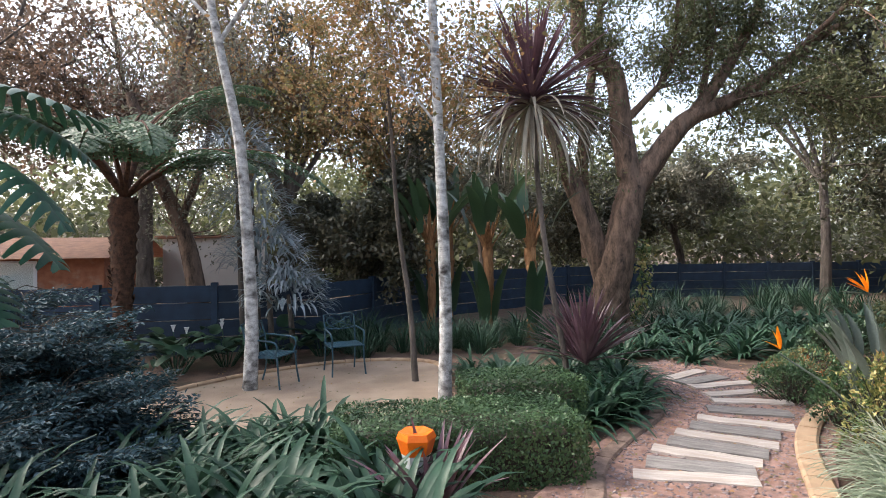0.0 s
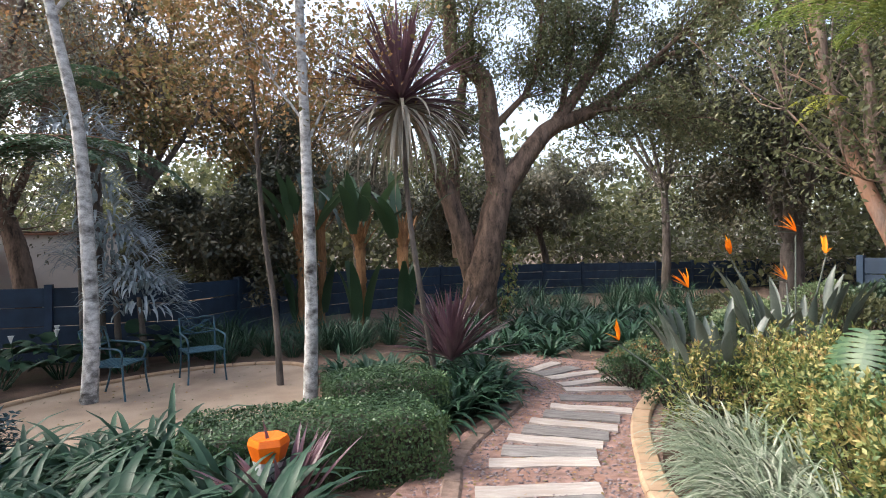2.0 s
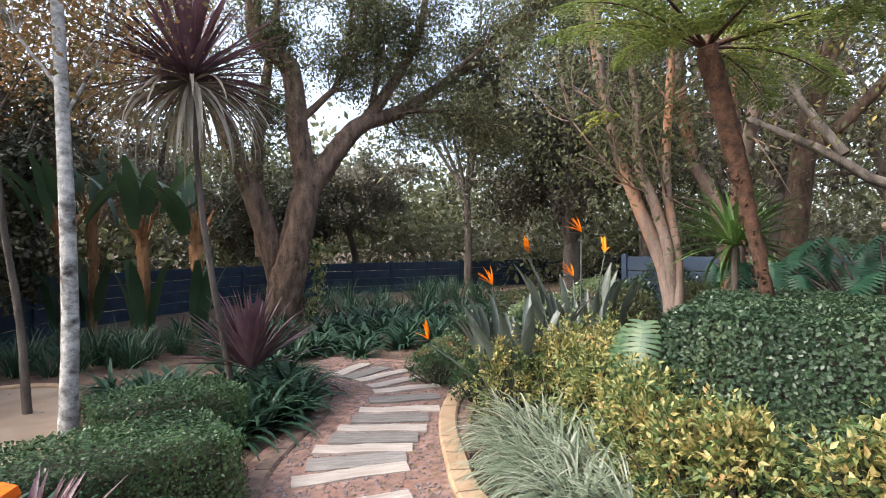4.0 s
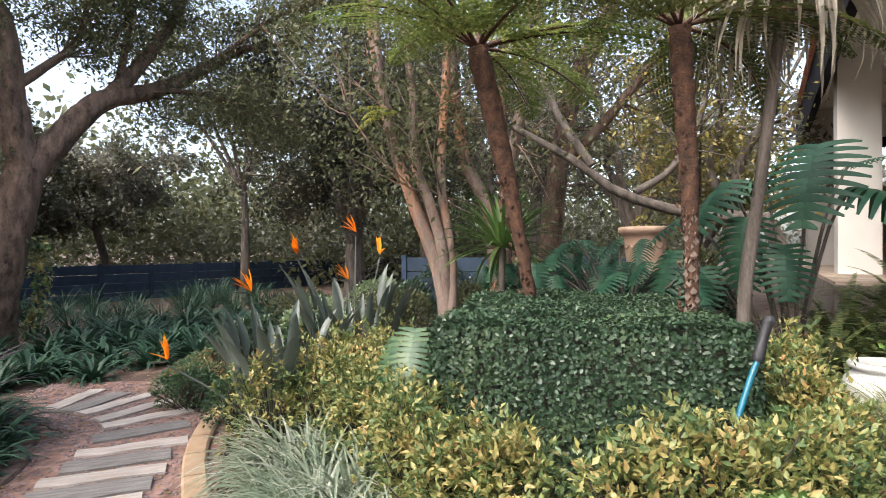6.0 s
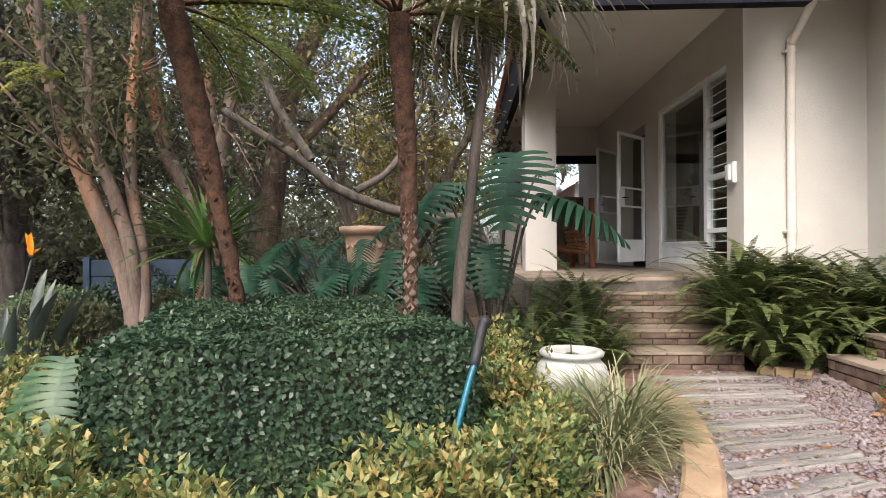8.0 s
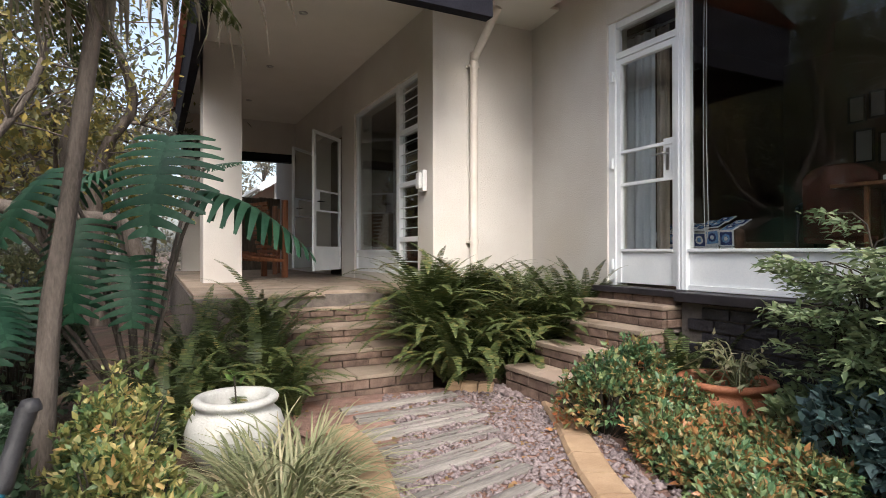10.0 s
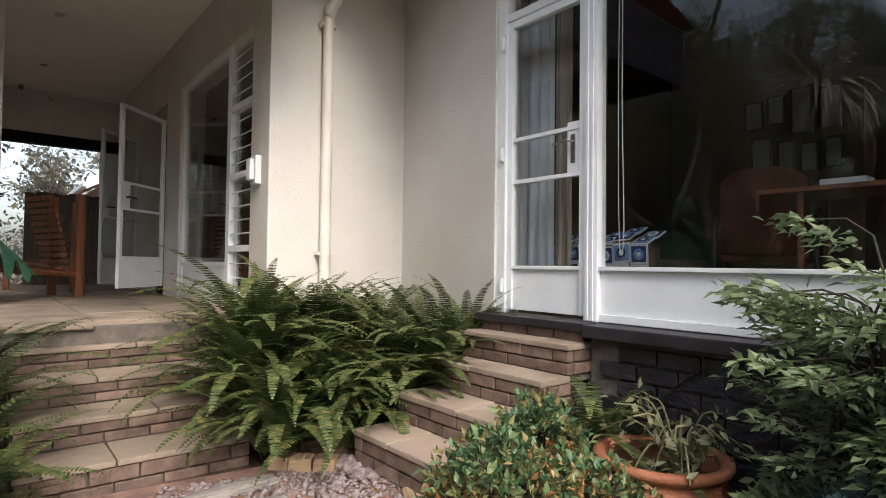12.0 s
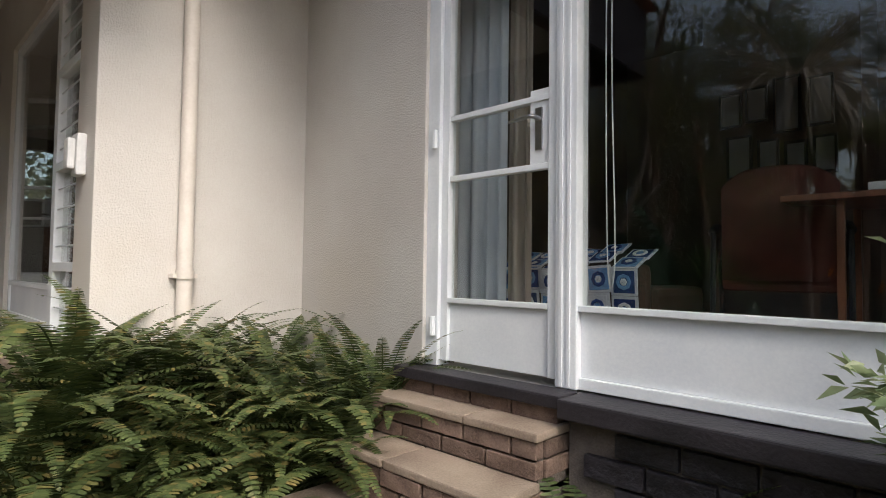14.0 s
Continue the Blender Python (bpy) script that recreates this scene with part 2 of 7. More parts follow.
def npmesh(name, V, F, smooth=False):
    V, F = np.asarray(V, np.float32).reshape(-1, 3), np.asarray(F, np.int32)
    me = bpy.data.meshes.new(name)
    me.vertices.add(len(V))
    me.vertices.foreach_set("co", V.ravel())
    k = F.shape[1]
    me.loops.add(F.size)
    me.loops.foreach_set("vertex_index", F.ravel())
    me.polygons.add(len(F))
    me.polygons.foreach_set("loop_start", np.arange(0, F.size, k, dtype=np.int32))
    me.polygons.foreach_set("use_smooth", np.full(len(F), smooth, dtype=bool))
    me.update(calc_edges=True)
    return me


def joined(pieces):
    V, F, n = [], [], 0
    for v, f in pieces:
        V.append(np.asarray(v, float).reshape(-1, 3))
        F.append(np.asarray(f) + n)
        n += len(V[-1])
    return np.concatenate(V), np.concatenate(F)


def spline(pts, n):
    """n points along a smooth curve through pts."""
    P = np.asarray(pts, float)
    P = np.vstack([2 * P[0] - P[1], P, 2 * P[-1] - P[-2]])
    out = []
    for u in np.linspace(0, len(P) - 3 - 1e-9, n):
        i, f = int(u), u - int(u)
        a, b, c, d = P[i:i + 4]
        out.append(0.5 * (2 * b + (c - a) * f + (2 * a - 5 * b + 4 * c - d) * f * f + (3 * b - a - 3 * c + d) * f ** 3))
    return np.array(out)


def tube(pts, radii, n=16, sides=8, rough=0.0, ridge=0.0):
    """A tapering, slightly uneven tube: quads only."""
    C = spline(pts, n)
    R = np.interp(np.linspace(0, 1, n), np.linspace(0, 1, len(radii)), radii)
    T = np.gradient(C, axis=0)
    T /= np.linalg.norm(T, axis=1)[:, None] + 1e-9
    up = np.where(np.abs(T[:, 2:3]) > 0.9, np.array([[1.0, 0, 0]]), np.array([[0, 0, 1.0]]))
    up = np.repeat(up[:1], n, 0)
    A = np.cross(T, up)
    A /= np.linalg.norm(A, axis=1)[:, None] + 1e-9
    B = np.cross(T, A)
    th = np.linspace(0, 2 * np.pi, sides, endpoint=False)
    k = 1 + rough * RNG.normal(size=(n, sides))
    if ridge:
        ph = np.cumsum(RNG.normal(size=n) * 0.25)[:, None]
        k += ridge * (np.sin(5 * th[None] + ph) + 0.6 * np.sin(11 * th[None] - 2 * ph))
    V = C[:, None] + (R[:, None] * k)[..., None] * (np.cos(th)[None, :, None] * A[:, None] + np.sin(th)[None, :, None] * B[:, None])
    i, j = np.meshgrid(np.arange(n - 1), np.arange(sides), indexing="ij")
    q = i * sides + j
    q2 = i * sides + (j + 1) % sides
    F = np.stack([q, q2, q2 + sides, q + sides], -1).reshape(-1, 4)
    return V.reshape(-1, 3), F


def lathe(profile, sides=28, wobble=0.0):
    """Turned shape from (radius, height) pairs."""
    P = np.asarray(profile, float)
    th = np.linspace(0, 2 * np.pi, sides, endpoint=False)
    V = np.stack([P[:, :1] * np.cos(th), P[:, :1] * np.sin(th), np.repeat(P[:, 1:], sides, 1)], -1)
    n = len(P)
    i, j = np.meshgrid(np.arange(n - 1), np.arange(sides), indexing="ij")
    q, q2 = i * sides + j, i * sides + (j + 1) % sides
    return V.reshape(-1, 3), np.stack([q, q2, q2 + sides, q + sides], -1).reshape(-1, 4)


def ground_z(x, y):
    """The garden falls from the house terrace to the lower lawn."""
    u = np.clip((4.2 - np.asarray(y, float)) / 5.2, 0, 1)
    return -0.1 + 0.7 * (u * 0.6 + 0.4 * u * u * (3 - 2 * u))


# ---- ground, path, patio ----
far = np.array([14, 18, 24, 34, 50, 80, 140, 300, 700.0])
gx = np.concatenate([-far[::-1], np.arange(-12, 13.01, 0.25), far])
gy = np.concatenate([-far[::-1], np.arange(-12, 13.01, 0.25), far])
X, Y = np.meshgrid(gx, gy, indexing="ij")
Z = ground_z(X, Y) + 0.012 * np.sin(X * 5.1 + 1.7 * Y) * np.sin(Y * 4.3)
i, j = np.meshgrid(np.arange(len(gx) - 1), np.arange(len(gy) - 1), indexing="ij")
q = i * len(gy) + j
G = part("ground", npmesh("ground", np.stack([X, Y, Z], -1), np.stack([q, q + len(gy), q + len(gy) + 1, q + 1], -1).reshape(-1, 4), True), SOIL)
tagged(G, "dark brown garden soil with mulch and fallen leaves", "ground", kind="structure")


def ribbon(center, widths, lift, n=90, cross=5):
    C = spline([(x, y, 0) for x, y in center], n)
    T = np.gradient(C, axis=0)
    T /= np.linalg.norm(T, axis=1)[:, None]
    N = np.stack([-T[:, 1], T[:, 0], 0 * T[:, 0]], -1)
    W = np.interp(np.linspace(0, 1, n), np.linspace(0, 1, len(widths)), widths)
    s = np.linspace(-0.5, 0.5, cross)
    V = C[:, None] + N[:, None] * (W[:, None] * s)[..., None]
    V[..., 2] = ground_z(V[..., 0], V[..., 1]) + lift
    i, j = np.meshgrid(np.arange(n - 1), np.arange(cross - 1), indexing="ij")
    q = i * cross + j
    return V.reshape(-1, 3), np.stack([q, q + cross, q + cross + 1, q + 1], -1).reshape(-1, 4)


PATH_LINE = [(6.5, -2.0), (5.4, -1.85), (4.3, -1.4), (3.1, -0.6), (2.1, 0.5), (1.65, 1.7), (1.9, 2.9), (2.65, 3.92), (3.5, 4.85), (4.3, 5.6), (4.75, 6.4), (4.7, 7.3), (4.2, 8.2)]
PATHWAY = part("pavement", npmesh("pavement", *ribbon(PATH_LINE, [2.6, 1.9, 1.6, 1.7, 1.8, 1.8, 1.9, 1.9, 1.8, 1.7, 1.9, 2.0, 1.6], 0.022)), GRAVEL)
tagged(PATHWAY, "curving garden path of reddish gravel with sleepers", "path", kind="structure")


def kerb(name, line, w, h, n, material, label):
    """Curved edging cast in blocks; each block is a piece."""
    root = thing(name, label, "edging", kind="structure")
    C = spline([(x, y, 0) for x, y in line], n * 4 + 1)
    T = np.gradient(C, axis=0)
    T /= np.linalg.norm(T, axis=1)[:, None]
    N = np.stack([-T[:, 1], T[:, 0], 0 * T[:, 0]], -1)
    for b in range(n):
        idx = np.arange(b * 4, b * 4 + 5)
        c = C[idx].copy()
        c[0] += T[idx[0]] * 0.006
        c[-1] -= T[idx[-1]] * 0.006
        z = ground_z(c[:, 0], c[:, 1])
        prof = [(-w / 2, -0.08), (-w / 2, h - 0.02), (-w / 2 + 0.02, h), (w / 2 - 0.02, h), (w / 2, h - 0.02), (w / 2, -0.08)]
        V = np.array([[[*(c[k] + N[idx[k]] * s)[:2], z[k] + hh + RNG.normal() * 0.002] for s, hh in prof] for k in range(5)])
        F = [[k * 6 + m, k * 6 + m + 1, k * 6 + m + 7, k * 6 + m + 6] for k in range(4) for m in range(5)]
        F += [[0, 1, 2, 3], [0, 3, 4, 5], [27, 26, 25, 24], [29, 28, 27, 24]]
        part("edging_block", npmesh("edging_block", V, F), material, root)
    return root


kerb("trim_bed_edging", [(5.6, 5.85), (4.95, 5.35), (4.2, 4.62), (3.45, 3.6), (2.8, 2.6), (2.5, 1.5), (2.62, 0.5), (3.1, -0.2), (3.88, -0.68), (4.6, -0.95), (5.3, -1.1), (5.75, -1.1)], 0.19, 0.075, 26, EDGING, "tan concrete edging curving round the shrub bed")
kerb("trim_path_edging", [(5.65, -2.75), (5.1, -2.45), (4.5, -2.1), (3.95, -1.84), (3.2, -1.5), (2.3, -0.9), (1.2, -0.6)], 0.2, 0.06, 14, EDGING, "tan concrete edging of the gravel path")
kerb("trim_low_edging", [(1.45, 3.0), (1.75, 3.7), (2.05, 4.35), (2.6, 5.0), (3.2, 5.6), (3.6, 6.3)], 0.16, 0.05, 9, BRICK, "brown edging beside the clipped hedge")
PATIO_LINE = [(-2.7, 5.4), (-2.75, 7.2), (-2.1, 8.3), (-0.9, 9.2), (0.3, 9.45), (1.1, 9.1), (1.25, 8.3), (1.1, 7.2), (1.0, 6.0), (0.6, 5.3)]
bm = bmesh.new()
ring = spline([(x, y, 0) for x, y in PATIO_LINE + PATIO_LINE[:1]], 60)[:-1]
bm.faces.new([bm.verts.new((x, y, -0.075)) for x, y, _ in ring][::-1])
bmesh.ops.recalc_face_normals(bm, faces=bm.faces[:])
tagged(part("floor_patio", bm, PATIO), "swept tan screed patio with scattered leaves", "patio", kind="structure")
kerb("trim_patio_edging", PATIO_LINE, 0.1, 0.07, 26, EDGING, "low rim round the sandy patio")


def sleeper(x, y, turn, length, width, material, proud=0.045, crack=0):
    """A sawn timber with worn ends, split by lengthwise cracks."""
    bm = bmesh.new()
    cuts = np.concatenate([[-width / 2], np.sort(RNG.uniform(-0.35, 0.35, crack)) * width, [width / 2]])
    for a0, b0 in zip(cuts[:-1], cuts[1:]):
        g0 = 0.005 if crack else 0.0
        l0, l1 = length / 2 - RNG.uniform(0, 0.03), length / 2 - RNG.uniform(0, 0.03)
        r = bmesh.ops.create_grid(bm, x_segments=8, y_segments=2, size=0.5)
        for v in r["verts"]:
            u, w = v.co.x + 0.5, v.co.y + 0.5
            v.co = (-l0 + u * (l0 + l1), a0 + g0 + w * (b0 - a0 - 2 * g0) + 0.008 * math.sin(u * 9 + a0 * 40), RNG.normal() * 0.002 - (0.008 if w in (0, 1) else 0))
        faces = list({f for v in r["verts"] for f in v.link_faces})
        ext = bmesh.ops.extrude_face_region(bm, geom=faces)
        for v in [g for g in ext["geom"] if isinstance(g, bmesh.types.BMVert)]:
            v.co.z -= 0.11
    bmesh.ops.recalc_face_normals(bm, faces=bm.faces[:])
    ob = part("sleeper", bm, material, PATHWAY)
    dx, dy = math.cos(radians(turn)), math.sin(radians(turn))
    z0, z1 = float(ground_z(x - dx * 0.4, y - dy * 0.4)), float(ground_z(x + dx * 0.4, y + dy * 0.4))
    ob.matrix_world = pose(x, y, (z0 + z1) / 2 + 0.022 + proud - 0.02, 0, -math.degrees(math.atan2(z1 - z0, 0.8)), turn)


PALE = [(2.65, 3.92, -24), (3.05, 4.41, -36), (3.49, 4.81, -38), (4.0, 5.24, -34), (4.61, 5.97, -16), (4.72, 6.37, 3), (4.78, 6.81, 8), (4.62, 7.45, 30),
        (2.25, 3.3, -22), (1.98, 2.65, -12), (1.85, 1.95, 4), (1.95, 1.25, 20), (2.3, 0.55, 35), (2.8, 0.0, 42)]
for k, (x, y, t) in enumerate(PALE):
    sleeper(x, y, t, 0.92, 0.2, SLEEPER_PALE, 0.05)
for (x, y, t), (x2, y2, t2) in list(zip(PALE[:7], PALE[1:8])) + list(zip(PALE[8:13], PALE[9:])):
    if math.hypot(x2 - x, y2 - y) > 0.5:
        sleeper((x + x2) / 2, (y + y2) / 2, (t + t2) / 2, 0.86, 0.27, SLEEPER_GREY, 0.047)
for x, y, t, l, w in [(6.2, -1.72, 94, 0.98, 0.16), (5.93, -1.72, 90, 0.9, 0.17), (5.62, -1.62, 97, 1.02, 0.21), (5.3, -1.6, 99, 0.86, 0.17), (4.98, -1.5, 103, 0.92, 0.2), (4.66, -1.43, 105, 0.84, 0.19), (4.34, -1.32, 107, 0.88, 0.2), (3.98, -1.16, 113, 0.82, 0.2), (3.62, -0.95, 122, 0.84, 0.19), (3.28, -0.66, 131, 0.82, 0.2)]:
    sleeper(x, y, t, l, w, SLEEPER_OLD, 0.042, 2)

# loose stones on the gravel
def pebbles(name, n, where, lo, hi, label):
    t = np.array([[1, 0, 0], [0.3, 0.9, 0.1], [-0.8, 0.5, 0], [-0.7, -0.6, 0.05], [0.4, -0.85, 0], [0.1, 0, 0.6], [0, 0, -0.4]])
    f = np.array([[0, 1, 5], [1, 2, 5], [2, 3, 5], [3, 4, 5], [4, 0, 5], [1, 0, 6], [2, 1, 6], [3, 2, 6], [4, 3, 6], [0, 4, 6]])
    P = where(n)
    s = RNG.uniform(lo, hi, n) ** 1.0
    a0 = RNG.uniform(0, 6.28, n)
    R = np.stack([np.stack([np.cos(a0), -np.sin(a0), 0 * a0], -1), np.stack([np.sin(a0), np.cos(a0), 0 * a0], -1), np.stack([0 * a0, 0 * a0, 0 * a0 + 1], -1)], 1)
    V = np.einsum("nij,vj->nvi", R, t) * s[:, None, None] * RNG.uniform(0.7, 1.2, (n, 1, 3))
    V += np.stack([P[:, 0], P[:, 1], ground_z(P[:, 0], P[:, 1]) + 0.022 + s * 0.2], -1)[:, None]
    F = (f[None] + 7 * np.arange(n)[:, None, None]).reshape(-1, 3)
    ob = part(name, npmesh(name, V, F, True), PEBBLE)
    return tagged(ob, label, "gravel", kind="stuff")


def along(line, w):
    def where(n):
        C = spline([(x, y, 0) for x, y in line], 400)
        k = RNG.integers(0, 399, n)
        T = C[k + 1] - C[k]
        T /= np.linalg.norm(T, axis=1)[:, None]
        return C[k] + np.stack([-T[:, 1], T[:, 0], 0 * T[:, 0]], -1) * (RNG.uniform(-0.5, 0.5, n) * w)[:, None]
    return where


pebbles("gravel_stones", 8000, along([(6.3, -2.3), (5.2, -2.0), (4.3, -1.5), (3.2, -0.7)], 1.3), 0.008, 0.028, "loose grey and pink gravel by the steps")
pebbles("path_chippings", 7000, along(PATH_LINE[4:], 1.7), 0.006, 0.022, "loose reddish chippings on the path")
pebbles("cobbles", 160, along([(6.45, -2.3), (6.3, -2.6), (5.9, -2.62)], 0.16), 0.025, 0.06, "rounded cobbles along the fern bed")
pebbles("bed_stones", 900, along([(4.3, -2.25), (3.6, -2.0), (2.9, -1.7)], 0.6), 0.012, 0.035, "brown stones beside the edging")

# ---- house ----
WX, WY, VY, TOP = 7.48, -3.7, -2.66, 4.4
tagged(part("wall_west", boxes([(WX, 7.7, WY - 0.5, VY + 0.03, 0.3, TOP)], 0.006), PLASTER), "cream plastered outer wall with rounded corners", "wall", kind="structure")
bm = boxes([(6.08, WX, WY - 0.25, WY, 0.3, TOP), (0.6, 6.08, WY - 0.25, WY, 3.83, TOP), (0.6, 1.4, WY - 0.25, WY, 0.3, 3.83), (1.4, 6.08, WY - 0.25, WY - 0.03, 0.3, 1.46)], 0.004)
for v in bm.verts:
    v.co.y -= 0.2 * max(0.0, v.co.x - 6.1) / (WX - 6.1)
tagged(part("wall_north", bm, PLASTER), "cream plastered wall round the glazed door", "wall", kind="structure")
for nm, lab, row in (("wall_veranda_corner", "cream plastered return beside the barred window", (7.7, 7.885, VY - 0.25, VY + 0.02, 1.2, TOP)),
                     ("wall_veranda_pier", "cream plastered pier between window and doors", (10.1, 10.72, VY - 0.25, VY + 0.02, 1.2, TOP)),
                     ("wall_veranda_head", "cream wall over the veranda window", (7.885, 10.1, VY - 0.25, VY + 0.02, 3.78, TOP)),
                     ("wall_veranda_lintel", "cream wall over the veranda doors", (10.72, 12.26, VY - 0.25, VY + 0.02, 3.74, TOP)),
                     ("wall_veranda_far", "cream plastered veranda wall past the doors", (12.26, 16.0, VY - 0.25, VY + 0.02, 1.2, TOP)),
                     ("wall_veranda_beam", "cream downstand beam across the veranda", (13.88, 14.12, VY + 0.02, -0.5, 3.76, TOP)),
                     ("wall_veranda_base", "low cream wall under the veranda window", (7.885, 10.1, VY - 0.25, VY + 0.01, 1.2, 1.5))):
    tagged(part(nm, boxes([row], 0.004), PLASTER), lab, "wall", kind="structure")
tagged(part("ceiling", boxes([(6.62, 16.0, VY, -0.5, TOP, TOP + 0.05)]), CEILING), "smooth grey-white veranda ceiling", "ceiling", kind="structure")
tagged(part("trim_fascia", boxes([(6.5, 16.0, -0.5, -0.4, 3.88, 4.56), (6.5, 6.62, -2.75, -0.5, 3.88, 4.56), (13.9, 14.1, VY + 0.02, -0.5, 3.6, 3.76)], 0.004), DARK_WOOD), "near-black timber fascia of the veranda roof", "fascia", kind="structure")
roof = bmesh.new()
for quad in ([(6.4, -0.32, 4.56), (16.2, -0.32, 4.56), (16.2, -6, 6.1), (6.4, -6, 6.1)], [(0, -3.05, 4.36), (7.6, -3.05, 4.36), (7.6, -8, 5.8), (0, -8, 5.8)]):
    f = roof.faces.new([roof.verts.new(p) for p in quad])
bmesh.ops.solidify(roof, geom=roof.faces[:], thickness=0.06)
tagged(part("roof", roof, TILE), "low tiled roof over house and veranda", "roof", kind="structure")
tagged(part("ceiling_eaves", boxes([(0.2, 6.9, WY + 0.002, -3.1, 4.3, 4.33), (6.9, WX - 0.002, WY - 0.18, VY - 0.02, 4.3, 4.33)]), CEILING), "boarded soffit under the eaves", "ceiling", kind="structure")
gut = thing("gutter", "cream-white eaves gutter along the roof edge", "gutter")
part("channel", boxes([(0.2, 6.85, -3.1, -2.98, 4.24, 4.34)], 0.02), PIPE, gut)
COL = thing("column", "square cream plastered veranda column", "column", (9.98, -0.81, 1.38), group="veranda columns")
part("shaft", boxes([(-0.23, 0.23, -0.23, 0.23, 0.0, TOP - 1.38)], 0.012), PLASTER, COL)
copy_thing(COL, pose(14.6, -0.75, 1.38))
tagged(part("floor_veranda", boxes([(7.66, 16.0, VY, -0.35, 0.3, 1.352)]), MORTAR), "raised veranda floor paved with stone", "floor", kind="structure")
VFLOOR = bpy.data.objects["floor_veranda"]


def slab(name, x0, x1, y0, y1, z0, z1, material, parent):
    return part(name, boxes([(x0 + 0.004, x1 - 0.004, y0 + 0.004, y1 - 0.004, z0, z1 + RNG.normal() * 0.0015)], 0.008), material, parent)


for ix in range(11):
    for iy in range(4):
        slab("paving_slab", 7.62 + ix * 0.62 + (0.15 if iy % 2 else 0), 8.24 + ix * 0.62 + (0.15 if iy % 2 else 0), -2.7 + iy * 0.585, -2.115 + iy * 0.585, 1.345, 1.39, STONE, VFLOOR)


def stairs(name, label, fronts, ends, levels, back, along_y):
    """Brick risers and slab treads; fronts and levels run from the lowest step up."""
    root = thing(name, label, "steps", kind="structure")
    a0, b0 = ends

    def put(s0, s1, d0, d1, z0, z1):
        return (s0, s1, d0, d1, z0, z1) if along_y else (d0, d1, s0, s1, z0, z1)
    sgn = -1 if fronts[1] < fronts[0] else 1
    rows = []
    for k, (f0, lv) in enumerate(zip(fronts, levels)):
        d = sorted((f0 + sgn * 0.03, back))
        rows.append(put(a0 + 0.012, b0 - 0.012, d[0], d[1], 0.35 if k == 0 else levels[k - 1] - 0.06, lv - 0.035 - 0.001 * k))
    part("core", boxes(rows), MORTAR, root)
    for k, (f0, lv) in enumerate(zip(fronts, levels)):
        nxt = fronts[k + 1] if k + 1 < len(fronts) else back
        d = sorted((f0 - sgn * 0.012, nxt + sgn * 0.02))
        cut = a0 + (b0 - a0) * (0.5 + 0.12 * (-1) ** k)
        for s0, s1 in ((a0 - 0.01, cut), (cut, b0 + 0.01)):
            slab("tread", *put(s0, s1, d[0], d[1], lv - 0.035, lv), STONE, root)
        low = levels[k - 1] if k else lv - 0.2
        h = (lv - 0.035 - low) / 2
        for c in range(2):
            x = a0 - (0.12 if c else 0)
            while x < b0 - 0.01:
                s0, s1 = max(x, a0), min(x + 0.235, b0)
                dd = sorted((f0 + RNG.normal() * 0.003, f0 + sgn * 0.05))
                if s1 - s0 > 0.03:
                    part("brick", boxes([put(s0 + 0.005, s1 - 0.005, dd[0], dd[1], low + c * h + 0.005, low + (c + 1) * h - 0.004)], 0.005), BRICK, root)
                x += 0.235
        # side face bricks
        for c in range(2):
            for side in (a0, b0):
                d0, d1 = sorted((f0 + sgn * 0.055, nxt + sgn * 0.05))
                part("brick", boxes([put(side - 0.004 if side == a0 else side - 0.03, side + 0.03 if side == a0 else side + 0.004, d0, d1, low + c * h + 0.005, low + (c + 1) * h - 0.004)], 0.005), BRICK, root)
    return root


stairs("steps_veranda", "brick steps with stone treads up to the veranda", [6.6, 6.95, 7.3, 7.62], (-2.2, -1.08), [0.775, 0.93, 1.085, 1.24], 7.7, False)
stairs("steps_door", "brick steps with worn stone treads to the glazed door", [-2.65, -2.95, -3.24, -3.46], (5.25, 6.16), [0.836, 1.01, 1.19, 1.365], -3.72, True)
tagged(part("trim_door_sill", boxes([(5.24, 6.16, -3.72, -3.58, 1.425, 1.475)], 0.008), SILL), "black slate door threshold", "threshold", kind="structure")
course = thing("trim_door_course", "rough dark brown brick course under the threshold", "bricks", kind="structure")
for k in range(4):
    part("brick", boxes([(5.265 + k * 0.221, 5.475 + k * 0.221, -3.72, -3.615 + RNG.normal() * 0.003, 1.345, 1.42)], 0.006), BRICK, course)
tagged(part("window_sill_ledge", boxes([(1.3, 5.235, -3.75, -3.56, 1.4, 1.47)], 0.008), SILL), "sloping black sill under the big window", "sill", kind="structure")
PL = tagged(part("wall_plinth", boxes([(1.4, 5.24, -3.72, -3.66, 0.4, 1.385)]), MORTAR), "dark painted brick plinth under the window", "wall", kind="structure")
for r in range(9):
    for c in range(13):
        x0 = 2.3 + c * 0.23 + (0.115 if r % 2 else 0)
        if x0 + 0.22 < 5.24:
            part("brick", boxes([(x0, x0 + 0.22, -3.67, -3.64 + RNG.normal() * 0.003, 0.55 + r * 0.092, 0.55 + r * 0.092 + 0.08)], 0.006), BRICK_DARK, PL)

